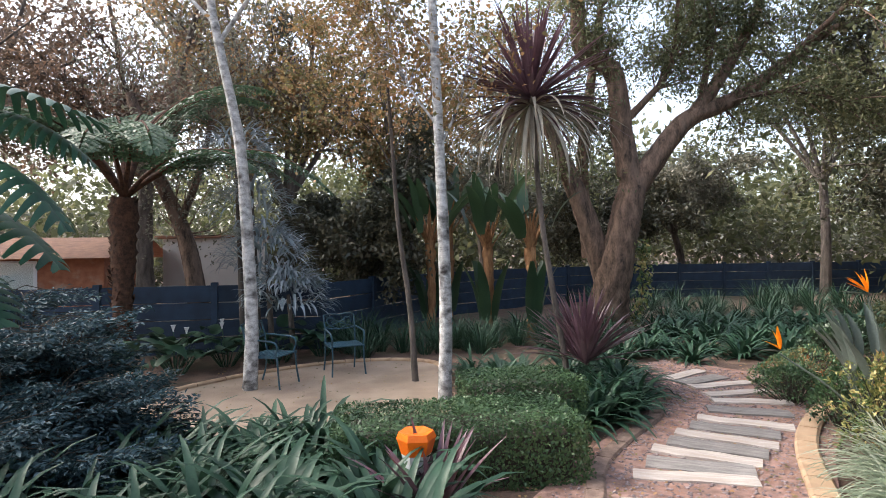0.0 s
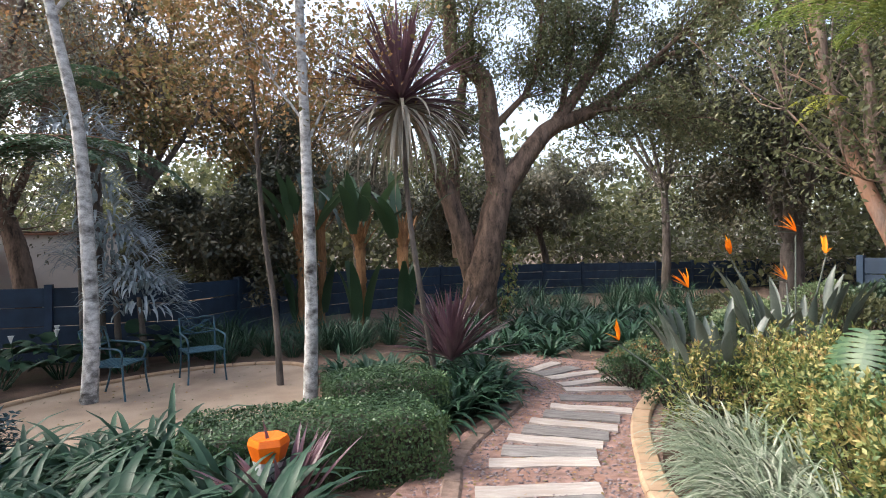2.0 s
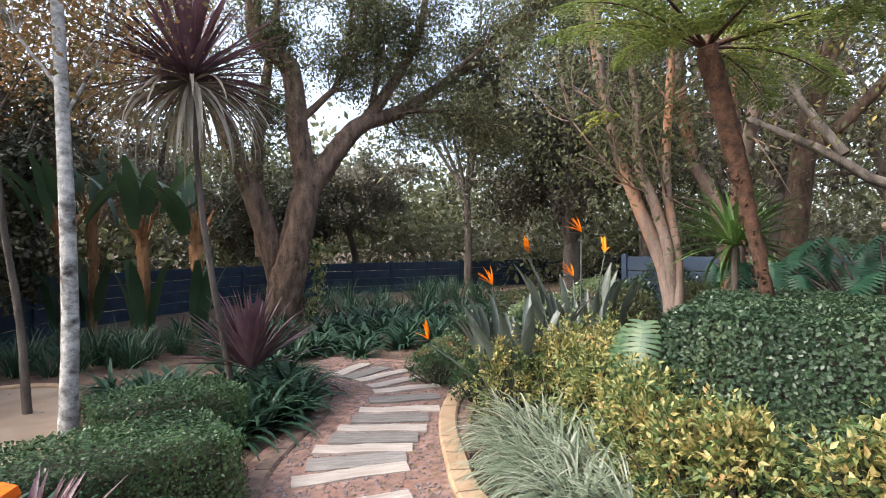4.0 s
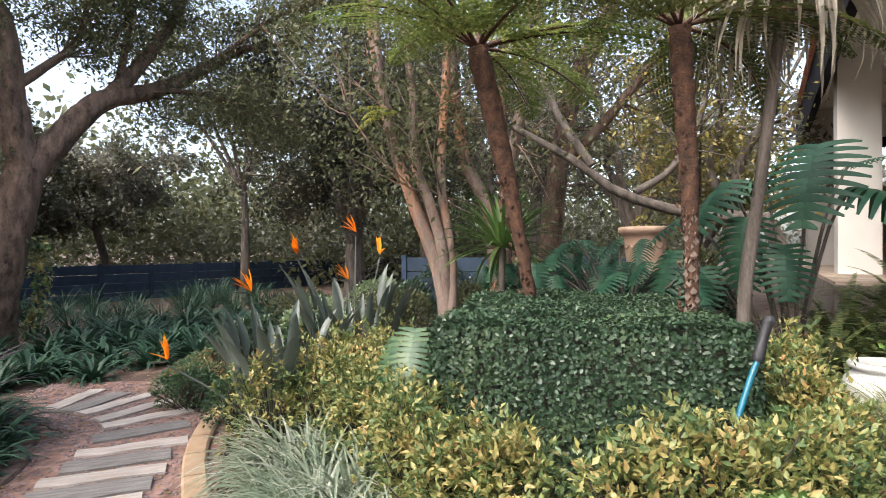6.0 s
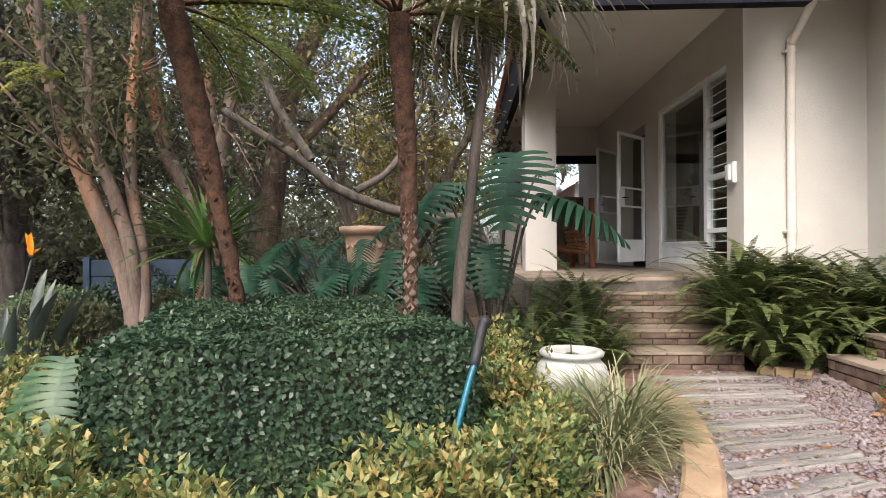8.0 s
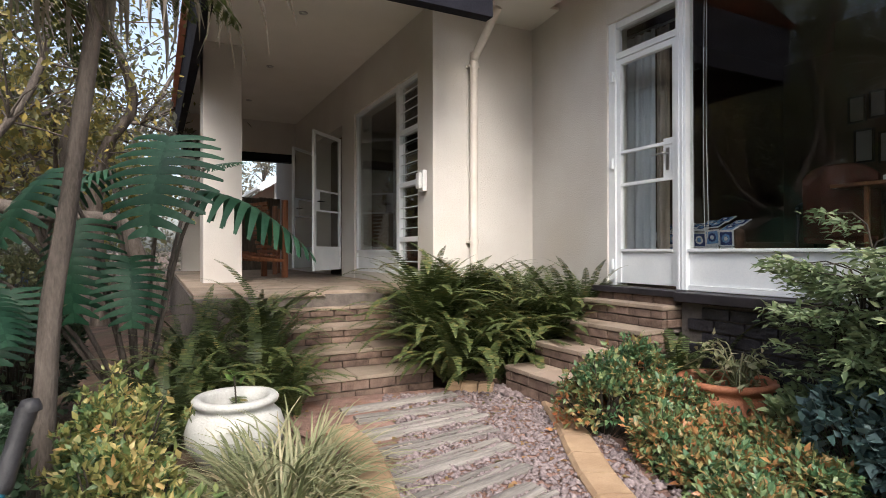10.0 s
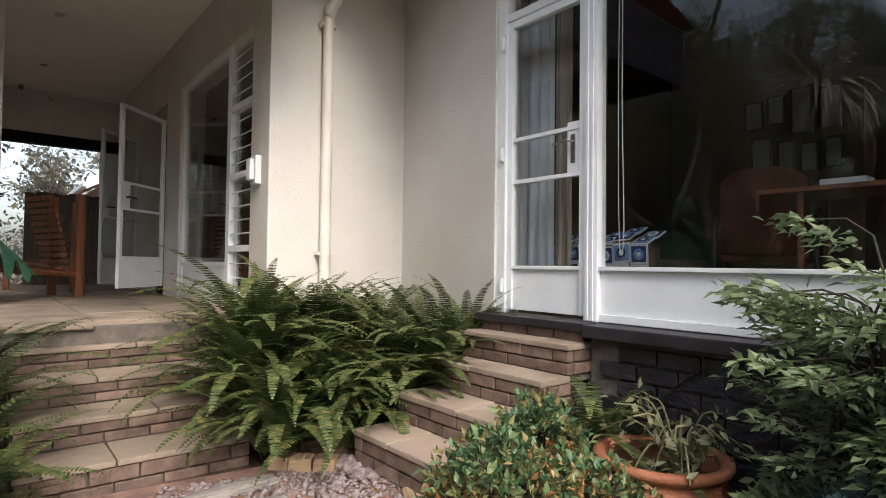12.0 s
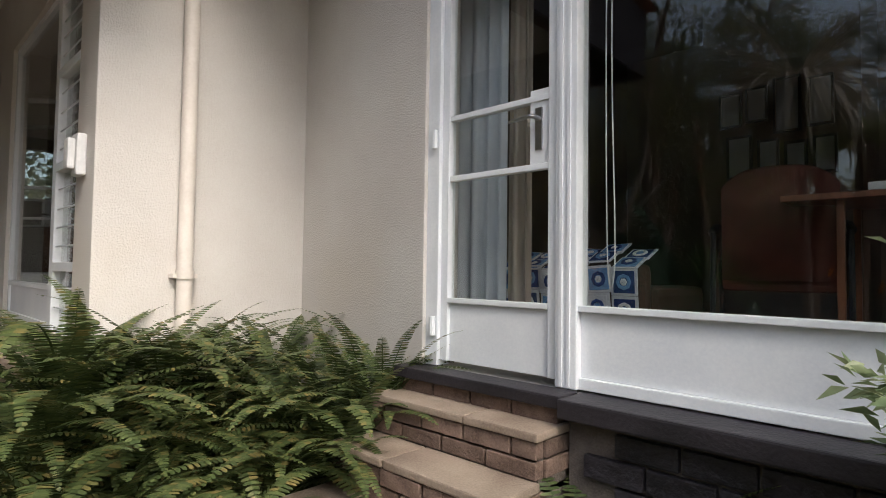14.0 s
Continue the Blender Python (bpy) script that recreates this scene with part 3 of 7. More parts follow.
# steel door and window in the north wall
GY = -3.77
door = thing("door_1", "white steel door with glass panes and chrome handle", "door", kind="structure")
X0, X1 = 5.345, 6.0
part("door_frame", boxes([(6.0, 6.08, GY - 0.04, GY + 0.05, 1.475, 3.83), (X1 - 0.045, 6.0, GY - 0.02, GY + 0.03, 1.5, 3.49), (X0, X0 + 0.05, GY - 0.02, GY + 0.03, 1.5, 3.49), (X0 + 0.05, X1 - 0.045, GY - 0.02, GY + 0.03, 3.44, 3.49), (X0 - 0.09, 6.0, GY - 0.03, GY + 0.04, 3.495, 3.55), (X0, 6.0, GY - 0.03, GY + 0.04, 3.77, 3.83)], 0.005), WHITE, door)
part("kick_panel", boxes([(X0 + 0.05, X1 - 0.045, GY - 0.01, GY + 0.012, 1.5, 1.775)], 0.003), WHITE, door)
part("panel_rail", boxes([(X0 + 0.05, X1 - 0.045, GY - 0.015, GY + 0.032, 1.776, 1.8)], 0.004), WHITE, door)
for z in (2.37, 2.66):
    part("glazing_bar", boxes([(X0 + 0.05, X1 - 0.045, GY - 0.012, GY + 0.024, z - 0.013, z + 0.013)], 0.003), WHITE, door)
for z0, z1 in ((1.8, 2.357), (2.383, 2.647), (2.673, 3.44), (3.55, 3.77)):
    g = part("pane", boxes([(X0 + 0.05, X1 - 0.045, GY - 0.003, GY + 0.003, z0, z1)]), GLASS, door, "clear glass pane")
    g.visible_shadow = False
lock = part("lock_plate", boxes([(X0 + 0.052, X0 + 0.15, GY - 0.01, GY + 0.016, 2.384, 2.7)], 0.003), WHITE, door)
part("escutcheon", boxes([(X0 + 0.085, X0 + 0.12, GY + 0.016, GY + 0.024, 2.44, 2.62)], 0.003), STEEL, lock, "chrome escutcheon")
part("handle", npmesh("handle", *joined([tube([(X0 + 0.1, GY + 0.02, 2.57), (X0 + 0.1, GY + 0.07, 2.572), (X0 + 0.14, GY + 0.078, 2.57), (X0 + 0.22, GY + 0.075, 2.565)], [0.011, 0.01, 0.009, 0.007], 14, 8)]), True), STEEL, lock, "chrome lever handle")
for z in (1.62, 2.52, 3.3):
    part("hinge", npmesh("hinge", *tube([(6.02, GY + 0.065, z), (6.02, GY + 0.065, z + 0.09)], [0.014, 0.014], 4, 8)), WHITE, door)
win = thing("window_1", "large white steel picture window over a solid panel", "window", kind="structure")
part("window_frame", boxes([(5.25, 5.345, GY - 0.04, GY + 0.05, 1.475, 3.83), (1.4, 5.25, GY - 0.03, GY + 0.03, 1.475, 1.52), (1.4, 5.25, GY - 0.03, GY + 0.035, 3.77, 3.83), (3.2, 3.26, GY - 0.02, GY + 0.03, 1.8, 3.77), (1.4, 1.46, GY - 0.03, GY + 0.03, 1.52, 3.77)], 0.005), WHITE, win)
part("cover_strip", boxes([(5.275, 5.29, GY + 0.05, GY + 0.058, 1.48, 3.83), (5.31, 5.325, GY + 0.05, GY + 0.058, 1.48, 3.83)], 0.002), WHITE, win)
part("solid_panel", boxes([(1.46, 5.25, GY - 0.01, GY + 0.012, 1.52, 1.775)], 0.003), WHITE, win, "bluish-white painted steel panel")
part("window_sill", boxes([(1.46, 5.25, GY - 0.02, GY + 0.04, 1.776, 1.8)], 0.004), WHITE, win)
for a0, b0 in ((3.26, 5.25), (1.46, 3.2)):
    g = part("pane", boxes([(a0, b0, GY - 0.003, GY + 0.003, 1.8, 3.77)]), GLASS, win, "dark reflecting glass pane")
    g.visible_shadow = False
# veranda glazing
VG = VY - 0.04
win2 = thing("window_2", "veranda window with louvred side light and burglar bars", "window", kind="structure")
part("window_frame", boxes([(7.885, 7.925, VG - 0.03, VG + 0.04, 1.5, 3.78), (8.43, 8.52, VG - 0.03, VG + 0.05, 1.5, 3.78), (7.925, 8.43, VG - 0.03, VG + 0.03, 1.5, 1.54), (8.52, 10.1, VG - 0.03, VG + 0.03, 1.5, 1.54), (8.52, 10.06, VG - 0.03, VG + 0.035, 1.76, 1.8), (7.925, 8.43, VG - 0.03, VG + 0.03, 3.73, 3.78), (8.52, 10.1, VG - 0.03, VG + 0.03, 3.73, 3.78), (10.06, 10.1, VG - 0.03, VG + 0.03, 1.54, 3.73)], 0.004), WHITE, win2)
part("solid_panel", boxes([(8.52, 10.06, VG - 0.012, VG + 0.012, 1.54, 1.76)]), WHITE, win2)
for z in (1.92, 2.56, 3.18):
    part("transom", boxes([(7.925, 8.43, VG - 0.02, VG + 0.05, z - 0.028, z + 0.028)], 0.004), WHITE, win2)
for z in (1.66, 1.79, 2.05, 2.17, 2.29, 2.42, 2.68, 2.8, 2.92, 3.05, 3.3, 3.42, 3.53, 3.64):
    part("burglar_bar", npmesh("burglar_bar", *tube([(7.925, VG + 0.03, z), (8.43, VG + 0.03, z)], [0.006, 0.006], 2, 6)), WHITE, win2)
for a0, b0, c0 in ((7.925, 8.43, 1.54), (8.52, 10.06, 1.8)):
    part("pane", boxes([(a0, b0, VG - 0.004, VG + 0.002, c0, 3.73)]), GLASS, win2).visible_shadow = False


def leaf_door(name, x, y, turn, w, label):
    d = thing(name, label, "door", (x, y, 1.5), kind="structure", turn=turn)
    h = 2.02
    part("door_frame", boxes([(0, 0.045, -0.02, 0.02, 0, h), (w - 0.045, w, -0.02, 0.02, 0, h), (0.045, w - 0.045, -0.02, 0.02, h - 0.045, h), (0.045, w - 0.045, -0.014, 0.014, 1.15, 1.175), (0.045, w - 0.045, -0.014, 0.014, 0.86, 0.885), (0.045, w - 0.045, -0.014, 0.014, 0.32, 0.35)], 0.003), WHITE, d)
    part("kick_panel", boxes([(0.045, w - 0.045, -0.008, 0.008, 0.0, 0.32)]), WHITE, d)
    part("pane", boxes([(0.045, w - 0.045, -0.003, 0.003, 0.35, h - 0.045)]), GLASS, d).visible_shadow = False
    pl = part("lock_plate", boxes([(w - 0.16, w - 0.045, -0.016, 0.016, 0.885, 1.15)], 0.002), WHITE, d)
    part("handle", npmesh("handle", *tube([(w - 0.1, 0.015, 1.0), (w - 0.1, 0.06, 1.0), (w - 0.2, 0.065, 1.0)], [0.01, 0.01, 0.008], 10, 6), True), BLACK_RUBBER, pl, "dark lever handle")
    return d


leaf_door("door_2", 10.73, VY + 0.04, 134, 0.78, "white steel veranda door standing open")
leaf_door("door_3", 12.22, VY + 0.04, 137, 0.78, "white steel veranda door leaf opened outwards")
# downpipe and lamp
dp = thing("downpipe", "cream painted round downpipe with swan neck", "pipe", (7.42, -3.09, 0))
part("pipe", npmesh("pipe", *joined([tube([(0, 0, 0.75), (0, 0, 2.0), (0, 0, 3.74), (-0.02, -0.0, 3.84), (-0.12, -0.02, 3.96), (-0.42, -0.04, 4.24)], [0.043] * 6, 40, 14)]), True), PIPE, dp)
for z in (1.86, 3.74):
    part("collar", npmesh("collar", *tube([(0, 0, z), (0, 0, z + 0.05)], [0.051, 0.051], 3, 14), True), PIPE, dp)
    part("bracket", boxes([(-0.01, 0.06, -0.07, 0.07, z + 0.005, z + 0.03)], 0.003), PIPE, dp)
lampw = thing("alarm_beam", "small white plastic sensor box on the wall corner", "sensor", (7.68, VY + 0.03, 2.42))
part("housing", boxes([(-0.06, 0.06, 0.0, 0.05, 0.0, 0.23)], 0.012), CLEAR_WHITE, lampw)
part("cover", boxes([(-0.045, 0.045, 0.05, 0.09, 0.03, 0.2)], 0.015), CLEAR_WHITE, lampw)
for x, y in ((8.4, -1.5), (10.4, -1.5), (12.4, -1.5)):
    d = thing("downlight", "small recessed ceiling downlight, unlit", "lamp", (x, y, TOP - 0.012), group="veranda downlights")
    part("bezel", npmesh("bezel", *lathe([(0.02, 0.011), (0.03, 0.0), (0.045, 0.0), (0.05, 0.011)], 16)), STEEL, d)

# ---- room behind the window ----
# walls and ceilings take the darkened colour in place of indoor shade
tagged(part("wall_room", boxes([(0.6, 7.2, -8.2, -8.0, 1.2, TOP), (4.75, 5.9, -8.0, -7.01, 1.46, TOP), (7.1, 7.3, -8.0, WY - 0.251, 1.2, TOP), (0.4, 0.6, -8.0, WY - 0.251, 1.2, TOP)]), ROOM_DIMMED), "dim plastered room walls behind the glass", "wall", kind="structure")
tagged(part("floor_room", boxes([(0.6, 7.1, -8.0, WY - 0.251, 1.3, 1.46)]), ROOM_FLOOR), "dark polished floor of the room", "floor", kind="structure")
tagged(part("ceiling_room", boxes([(0.4, 7.3, -8.2, WY - 0.251, TOP, TOP + 0.05)]), ROOM_DIMMED), "plain dim ceiling of the room", "ceiling", kind="structure")
tagged(part("wall_veranda_room", boxes([(7.74, 16, -7.2, -7.0, 1.2, TOP), (15.8, 16.0, -7.0, VY - 0.26, 1.2, TOP), (7.701, 7.9, -7.0, VY - 0.26, 1.2, TOP), (7.9, 15.8, -7.0, VY - 0.26, 1.2, 1.36), (7.9, 15.8, -7, VY - 0.26, TOP, TOP + 0.04)]), ROOM_DIMMED), "dim lounge shell behind the veranda glazing", "wall", kind="structure")


def curtain(x0, x1, y, z0, z1, folds, material, label):
    n = folds * 8
    u = np.linspace(0, 1, n)
    V = []
    for z in np.linspace(z0, z1, 6):
        k = 0.6 + 0.4 * (z1 - z) / (z1 - z0)
        V.append(np.stack([x0 + (x1 - x0) * u + 0.01 * np.sin(u * 40), y + 0.035 * k * np.sin(u * folds * 2 * np.pi + 0.3 * np.sin(7 * u)), 0 * u + z], -1))
    i, j = np.meshgrid(np.arange(5), np.arange(n - 1), indexing="ij")
    q = i * n + j
    c = thing("curtain", label, "curtain")
    me = npmesh("cloth", np.array(V), np.stack([q, q + 1, q + n + 1, q + n], -1).reshape(-1, 4), True)
    part("cloth", me, material, c)
    part("rail", npmesh("rail", *tube([(x0 - 0.05, y, z1 + 0.02), (x1 + 0.05, y, z1 + 0.02)], [0.012, 0.012], 3, 8)), STEEL, c)


curtain(5.84, 6.3, -4.05, 1.5, 3.78, 5, CURTAIN, "pale blue-grey curtain gathered at the door")
curtain(5.71, 5.84, -4.08, 1.5, 3.78, 2, CURTAIN_TAN, "tan lining curtain beside the pale one")
cord_thing = thing("blind_cord", "thin white blind cord hanging inside the window", "cord")
part("cord", npmesh("cord", *tube([(5.17, -3.86, 3.75), (5.175, -3.86, 2.8), (5.16, -3.86, 2.0), (5.19, -3.86, 1.95), (5.2, -3.86, 2.8), (5.19, -3.86, 3.75)], [0.003] * 6, 30, 5)), CLEAR_WHITE, cord_thing)
sofa = thing("sofa", "dark low sofa behind the window", "sofa", (5.72, -4.75, 1.46))
part("seat", boxes([(-0.43, 0.5, -0.5, 0.22, 0.05, 0.4)], 0.05), ROOM_FLOOR, sofa)
part("backrest", boxes([(-0.43, 0.5, 0.22, 0.37, 0.05, 0.52)], 0.05), ROOM_FLOOR, sofa)
blk = thing("crochet_blanket", "blue and white crochet blanket draped over the sofa", "blanket", (5.72, -4.75, 1.46))
FLIP = np.array([[1, 0, 0], [0, 0, 1], [0, 1, 0]])


def disc(prof, sides):
    v, f = lathe(prof, sides)
    return npmesh("disc", v @ FLIP, f)


def granny_square(at, tilt, turn, k):
    """White border, coloured square, pale ring and flower, joined edge to edge with its neighbours."""
    inner, ring_m, eye_m = ((YARN_NAVY, YARN_WHITE, YARN_SKY), (YARN_SKY, YARN_NAVY, YARN_WHITE), (YARN_NAVY, YARN_SKY, YARN_WHITE), (YARN_WHITE, YARN_NAVY, YARN_SKY))[k % 4]
    cell = part("square", boxes([(-0.068, 0.068, 0, 0.008, -0.068, 0.068)], 0.004), YARN_WHITE, blk)
    cell.matrix_local = pose(*at, tilt, turn, 0)
    part("panel", boxes([(-0.054, 0.054, 0.006, 0.012, -0.054, 0.054)], 0.003), inner, cell)
    part("motif", disc([(0.04, 0.011), (0.037, 0.017), (0.024, 0.017), (0.022, 0.012)], 8), ring_m, cell)
    part("flower", disc([(0.02, 0.011), (0.016, 0.018), (0.001, 0.019)], 6), eye_m, cell)


for ix in range(6):
    x0 = -0.36 + ix * 0.138
    dip = 0.012 * math.sin(ix * 1.9)
    for iz in range(2):
        granny_square((x0, 0.385 + 0.012 * math.sin(ix * 2.1 + iz), 0.29 + iz * 0.137 + dip), -4 + 3 * math.sin(ix * 2.3), 4 * math.sin(ix * 1.7), ix * 3 + iz * 2)
    for iy in range(2):
        granny_square((x0, 0.345 - iy * 0.125, 0.515 + iy * 0.045 + 0.02 * math.sin(ix * 1.2) + dip), 66, 3 * math.sin(ix * 2.2), ix + iy * 3 + 1)
# visitor chair, desk and framed pictures
ch = thing("office_chair", "dark red upholstered chair with black arms", "chair", (4.93, -5.35, 1.44), turn=192)
bk_v, bk_f = [], []
for u in np.linspace(-1, 1, 13):
    top = 1.06 - 0.09 * abs(u) ** 3.5
    y0 = -0.24 + 0.06 * u * u
    bk_v += [(0.27 * u, y0, 0.46), (0.27 * u, y0 - 0.02, top - 0.02), (0.265 * u, y0 - 0.045, top), (0.265 * u, y0 - 0.075, top - 0.02), (0.265 * u, y0 - 0.06, 0.46)]
for k in range(12):
    bk_f += [[k * 5 + m, k * 5 + (m + 1) % 5, k * 5 + 5 + (m + 1) % 5, k * 5 + 5 + m] for m in range(5)]
part("backrest", npmesh("backrest", bk_v, bk_f, True), RED_SEAT, ch)
part("seat", boxes([(-0.27, 0.27, -0.25, 0.28, 0.4, 0.5)], 0.04), RED_SEAT, ch)
for sx in (-0.31, 0.31):
    part("arm", npmesh("arm", *tube([(sx, -0.22, 0.72), (sx, -0.02, 0.76), (sx, 0.16, 0.72), (sx, 0.2, 0.6), (sx, 0.19, 0.45)], [0.026, 0.026, 0.024, 0.018, 0.014], 18, 8), True), BLACK_RUBBER, ch, "black curved armrest")
    part("leg", npmesh("leg", *tube([(sx, 0.2, 0.46), (sx, 0.26, 0.0)], [0.014, 0.014], 4, 8)), BLACK_RUBBER, ch)
    part("leg", npmesh("leg", *tube([(sx, -0.22, 0.72), (sx, -0.27, 0.0)], [0.014, 0.014], 4, 8)), BLACK_RUBBER, ch)
desk = thing("desk", "plain timber desk with a thin top", "desk", (4.05, -5.05, 1.46))
part("top", boxes([(-0.75, 0.76, -0.4, 0.2, 0.82, 0.85)], 0.005), TIMBER, desk)
for sx in (-0.7, 0.53):
    for sy in (-0.35, 0.13):
        part("leg", boxes([(sx - 0.016, sx + 0.016, sy - 0.016, sy + 0.016, 0, 0.82)], 0.004), TIMBER, desk)
bk = thing("book", "white paperback lying on the desk", "book", (4.36, -5.02, 2.31))
part("pages", boxes([(-0.12, 0.12, -0.09, 0.09, 0.0, 0.045)], 0.004), CLEAR_WHITE, bk)
for x0, x1, z0, z1 in ((5.58, 5.76, 3.2, 3.5), (5.38, 5.55, 3.22, 3.52), (5.14, 5.34, 3.1, 3.56), (4.92, 5.1, 3.12, 3.52), (5.5, 5.7, 2.75, 3.12), (5.3, 5.46, 2.72, 3.06), (5.1, 5.26, 2.72, 3.02), (4.9, 5.06, 2.74, 3.04)):
    pf = thing("picture", "small dark-framed picture on the room wall", "picture", ((x0 + x1) / 2, -7.0, (z0 + z1) / 2), group="framed pictures")
    w, h = (x1 - x0) / 2, (z1 - z0) / 2
    part("frame", boxes([(-w, -w + 0.02, -0.01, 0.018, -h, h), (w - 0.02, w, -0.01, 0.018, -h, h), (-w + 0.02, w - 0.02, -0.01, 0.018, -h, -h + 0.02), (-w + 0.02, w - 0.02, -0.01, 0.018, h - 0.02, h)], 0.002), BLACK_RUBBER, pf)
    part("print", boxes([(-w + 0.02, w - 0.02, -0.008, 0.004, -h + 0.02, h - 0.02)]), CURTAIN, pf, "faded bluish print")

# ---- veranda furniture and far end ----
rc = thing("slatted_chair", "reddish timber slatted reclining chair on the veranda", "chair", (10.9, -1.35, 1.39), turn=200)
for s in (-0.3, 0.3):
    part("rear_post", boxes([(s - 0.03, s + 0.03, 0.3, 0.38, 0.0, 1.15)], 0.006), TIMBER, rc)
    part("seat_rail", npmesh("seat_rail", *tube([(s, 0.34, 0.25), (s, -0.2, 0.3), (s, -0.6, 0.42)], [0.03] * 3, 8, 6)), TIMBER, rc)
    part("front_leg", boxes([(s - 0.03, s + 0.03, -0.55, -0.48, 0.0, 0.42)], 0.006), TIMBER, rc)
for k in range(12):
    part("slat", boxes([(-0.3, 0.3, 0.25 - k * 0.018 - 0.01, 0.25 - k * 0.018 + 0.012, 0.3 + k * 0.07, 0.345 + k * 0.07)], 0.004), TIMBER, rc)
for k in range(8):
    part("slat", boxes([(-0.3, 0.3, 0.2 - k * 0.1, 0.27 - k * 0.1, 0.3 + k * 0.014, 0.325 + k * 0.014)], 0.004), TIMBER, rc)
copy_thing(rc, pose(12.3, -1.6, 1.39, 0, 0, 165))
scr = thing("timber_screen", "weathered grey-brown board screen at the veranda end", "screen", (14.8, -1.97, 1.36))
for k in range(7):
    part("plank", boxes([(-0.02, 0.02, -0.53 + k * 0.152, -0.381 + k * 0.152, 0, 1.56 + 0.01 * (k % 3))], 0.005), SCREEN_WOOD, scr)
wing = thing("house_wing", "far wing of the house with a white-edged gable roof", "house", (20.4, -3.4, 0.6))
part("wall", boxes([(0, 6, -5.6, 0, 0, 3.3)], 0.01), PLASTER, wing)
rf = bmesh.new()
vs = [rf.verts.new(p) for p in ((-0.5, 0.5, 3.2), (6.4, 0.5, 3.2), (6.4, -2.8, 5.1), (-0.5, -2.8, 5.1), (6.4, -6.1, 3.2), (-0.5, -6.1, 3.2))]
rf.faces.new((vs[0], vs[1], vs[2], vs[3]))
rf.faces.new((vs[3], vs[2], vs[4], vs[5]))
bmesh.ops.solidify(rf, geom=rf.faces[:], thickness=0.14)
part("roof", rf, TILE, wing)
for y0, y1 in ((0.52, -2.8), (-2.8, -6.12)):
    part("bargeboard", npmesh("bargeboard", [(-0.56, y0, 3.0 if y0 > 0 else 4.94), (-0.52, y0, 3.0 if y0 > 0 else 4.94), (-0.52, y0, 3.24 if y0 > 0 else 5.16), (-0.56, y0, 3.24 if y0 > 0 else 5.16), (-0.56, y1, 4.94 if y0 > 0 else 3.0), (-0.52, y1, 4.94 if y0 > 0 else 3.0), (-0.52, y1, 5.16 if y0 > 0 else 3.24), (-0.56, y1, 5.16 if y0 > 0 else 3.24)], [[0, 1, 5, 4], [1, 2, 6, 5], [2, 3, 7, 6], [3, 0, 4, 7], [0, 3, 2, 1], [4, 5, 6, 7]]), WHITE, wing, "white bargeboard")
part("gutter", boxes([(-0.5, 6.4, 0.46, 0.58, 3.06, 3.18)], 0.02), WHITE, wing, "white gutter")

# ---- precast garden fence ----
fence = thing("fence", "dark blue precast concrete panel fence", "fence", kind="structure")
LOW_FENCE, HIGH_FENCE = -0.12, 0.22
FL = [(-16, 10.4), (-7, 10.8), (-0.8, 11.1), (2.0, 16.0), (5.5, 18.6), (10.3, 20.7), (17.5, 20.1), (26, 20.5), (34, 17)]
RUNS = [(p0, p1, LOW_FENCE) for p0, p1 in zip(FL[:-1], FL[1:])] + [((12.0, 7.6), (13.3, 1.6), HIGH_FENCE)]
for (xa, ya), (xb, yb), zb in RUNS:
    L = math.hypot(xb - xa, yb - ya)
    n = max(2, round(L / 1.9))
    for k in range(n):
        pa, pb = Vector((xa, ya, zb)).lerp(Vector((xb, yb, zb)), k / n), Vector((xa, ya, zb)).lerp(Vector((xb, yb, zb)), (k + 1) / n)
        w, t = (pb - pa).length, math.degrees(math.atan2(yb - ya, xb - xa))
        o = part("post", boxes([(-0.06, 0.06, -0.07, 0.07, 0, 1.37)], 0.01), FENCE, fence)
        o.matrix_world = pose(*pa, 0, 0, t)
        for r in range(4):
            o = part("panel", boxes([(0.06, w - 0.06, -0.025, 0.025, r * 0.33 + 0.005, r * 0.33 + 0.322)], 0.012), FENCE, fence)
            o.matrix_world = pose(pa.x, pa.y, pa.z + RNG.normal() * 0.003, 0, 0, t)


# ---- plant helpers ----
LEAF_T = np.array([[0, 0, 0], [-0.5, 0.42, 0.1], [0, 0.45, 0], [0.5, 0.42, 0.1], [0, 1, -0.06]])
LEAF_F = np.array([[0, 2, 1], [0, 3, 2], [1, 2, 4], [2, 3, 4]])
RHOMB_T = np.array([[0, 0, 0], [-0.5, 0.45, 0.03], [0, 1, -0.03], [0.5, 0.45, 0.03]])
RHOMB_F = np.array([[0, 3, 2], [0, 2, 1]])
PINNA_T = np.array([[-0.5, 0, 0], [-0.42, 0.75, 0.02], [0, 1, -0.03], [0.42, 0.75, 0.02], [0.5, 0, 0]])
PINNA_F = np.array([[0, 4, 1], [4, 3, 1], [1, 3, 2]])


def unit(v):
    return v / (np.linalg.norm(v, axis=-1, keepdims=True) + 1e-9)


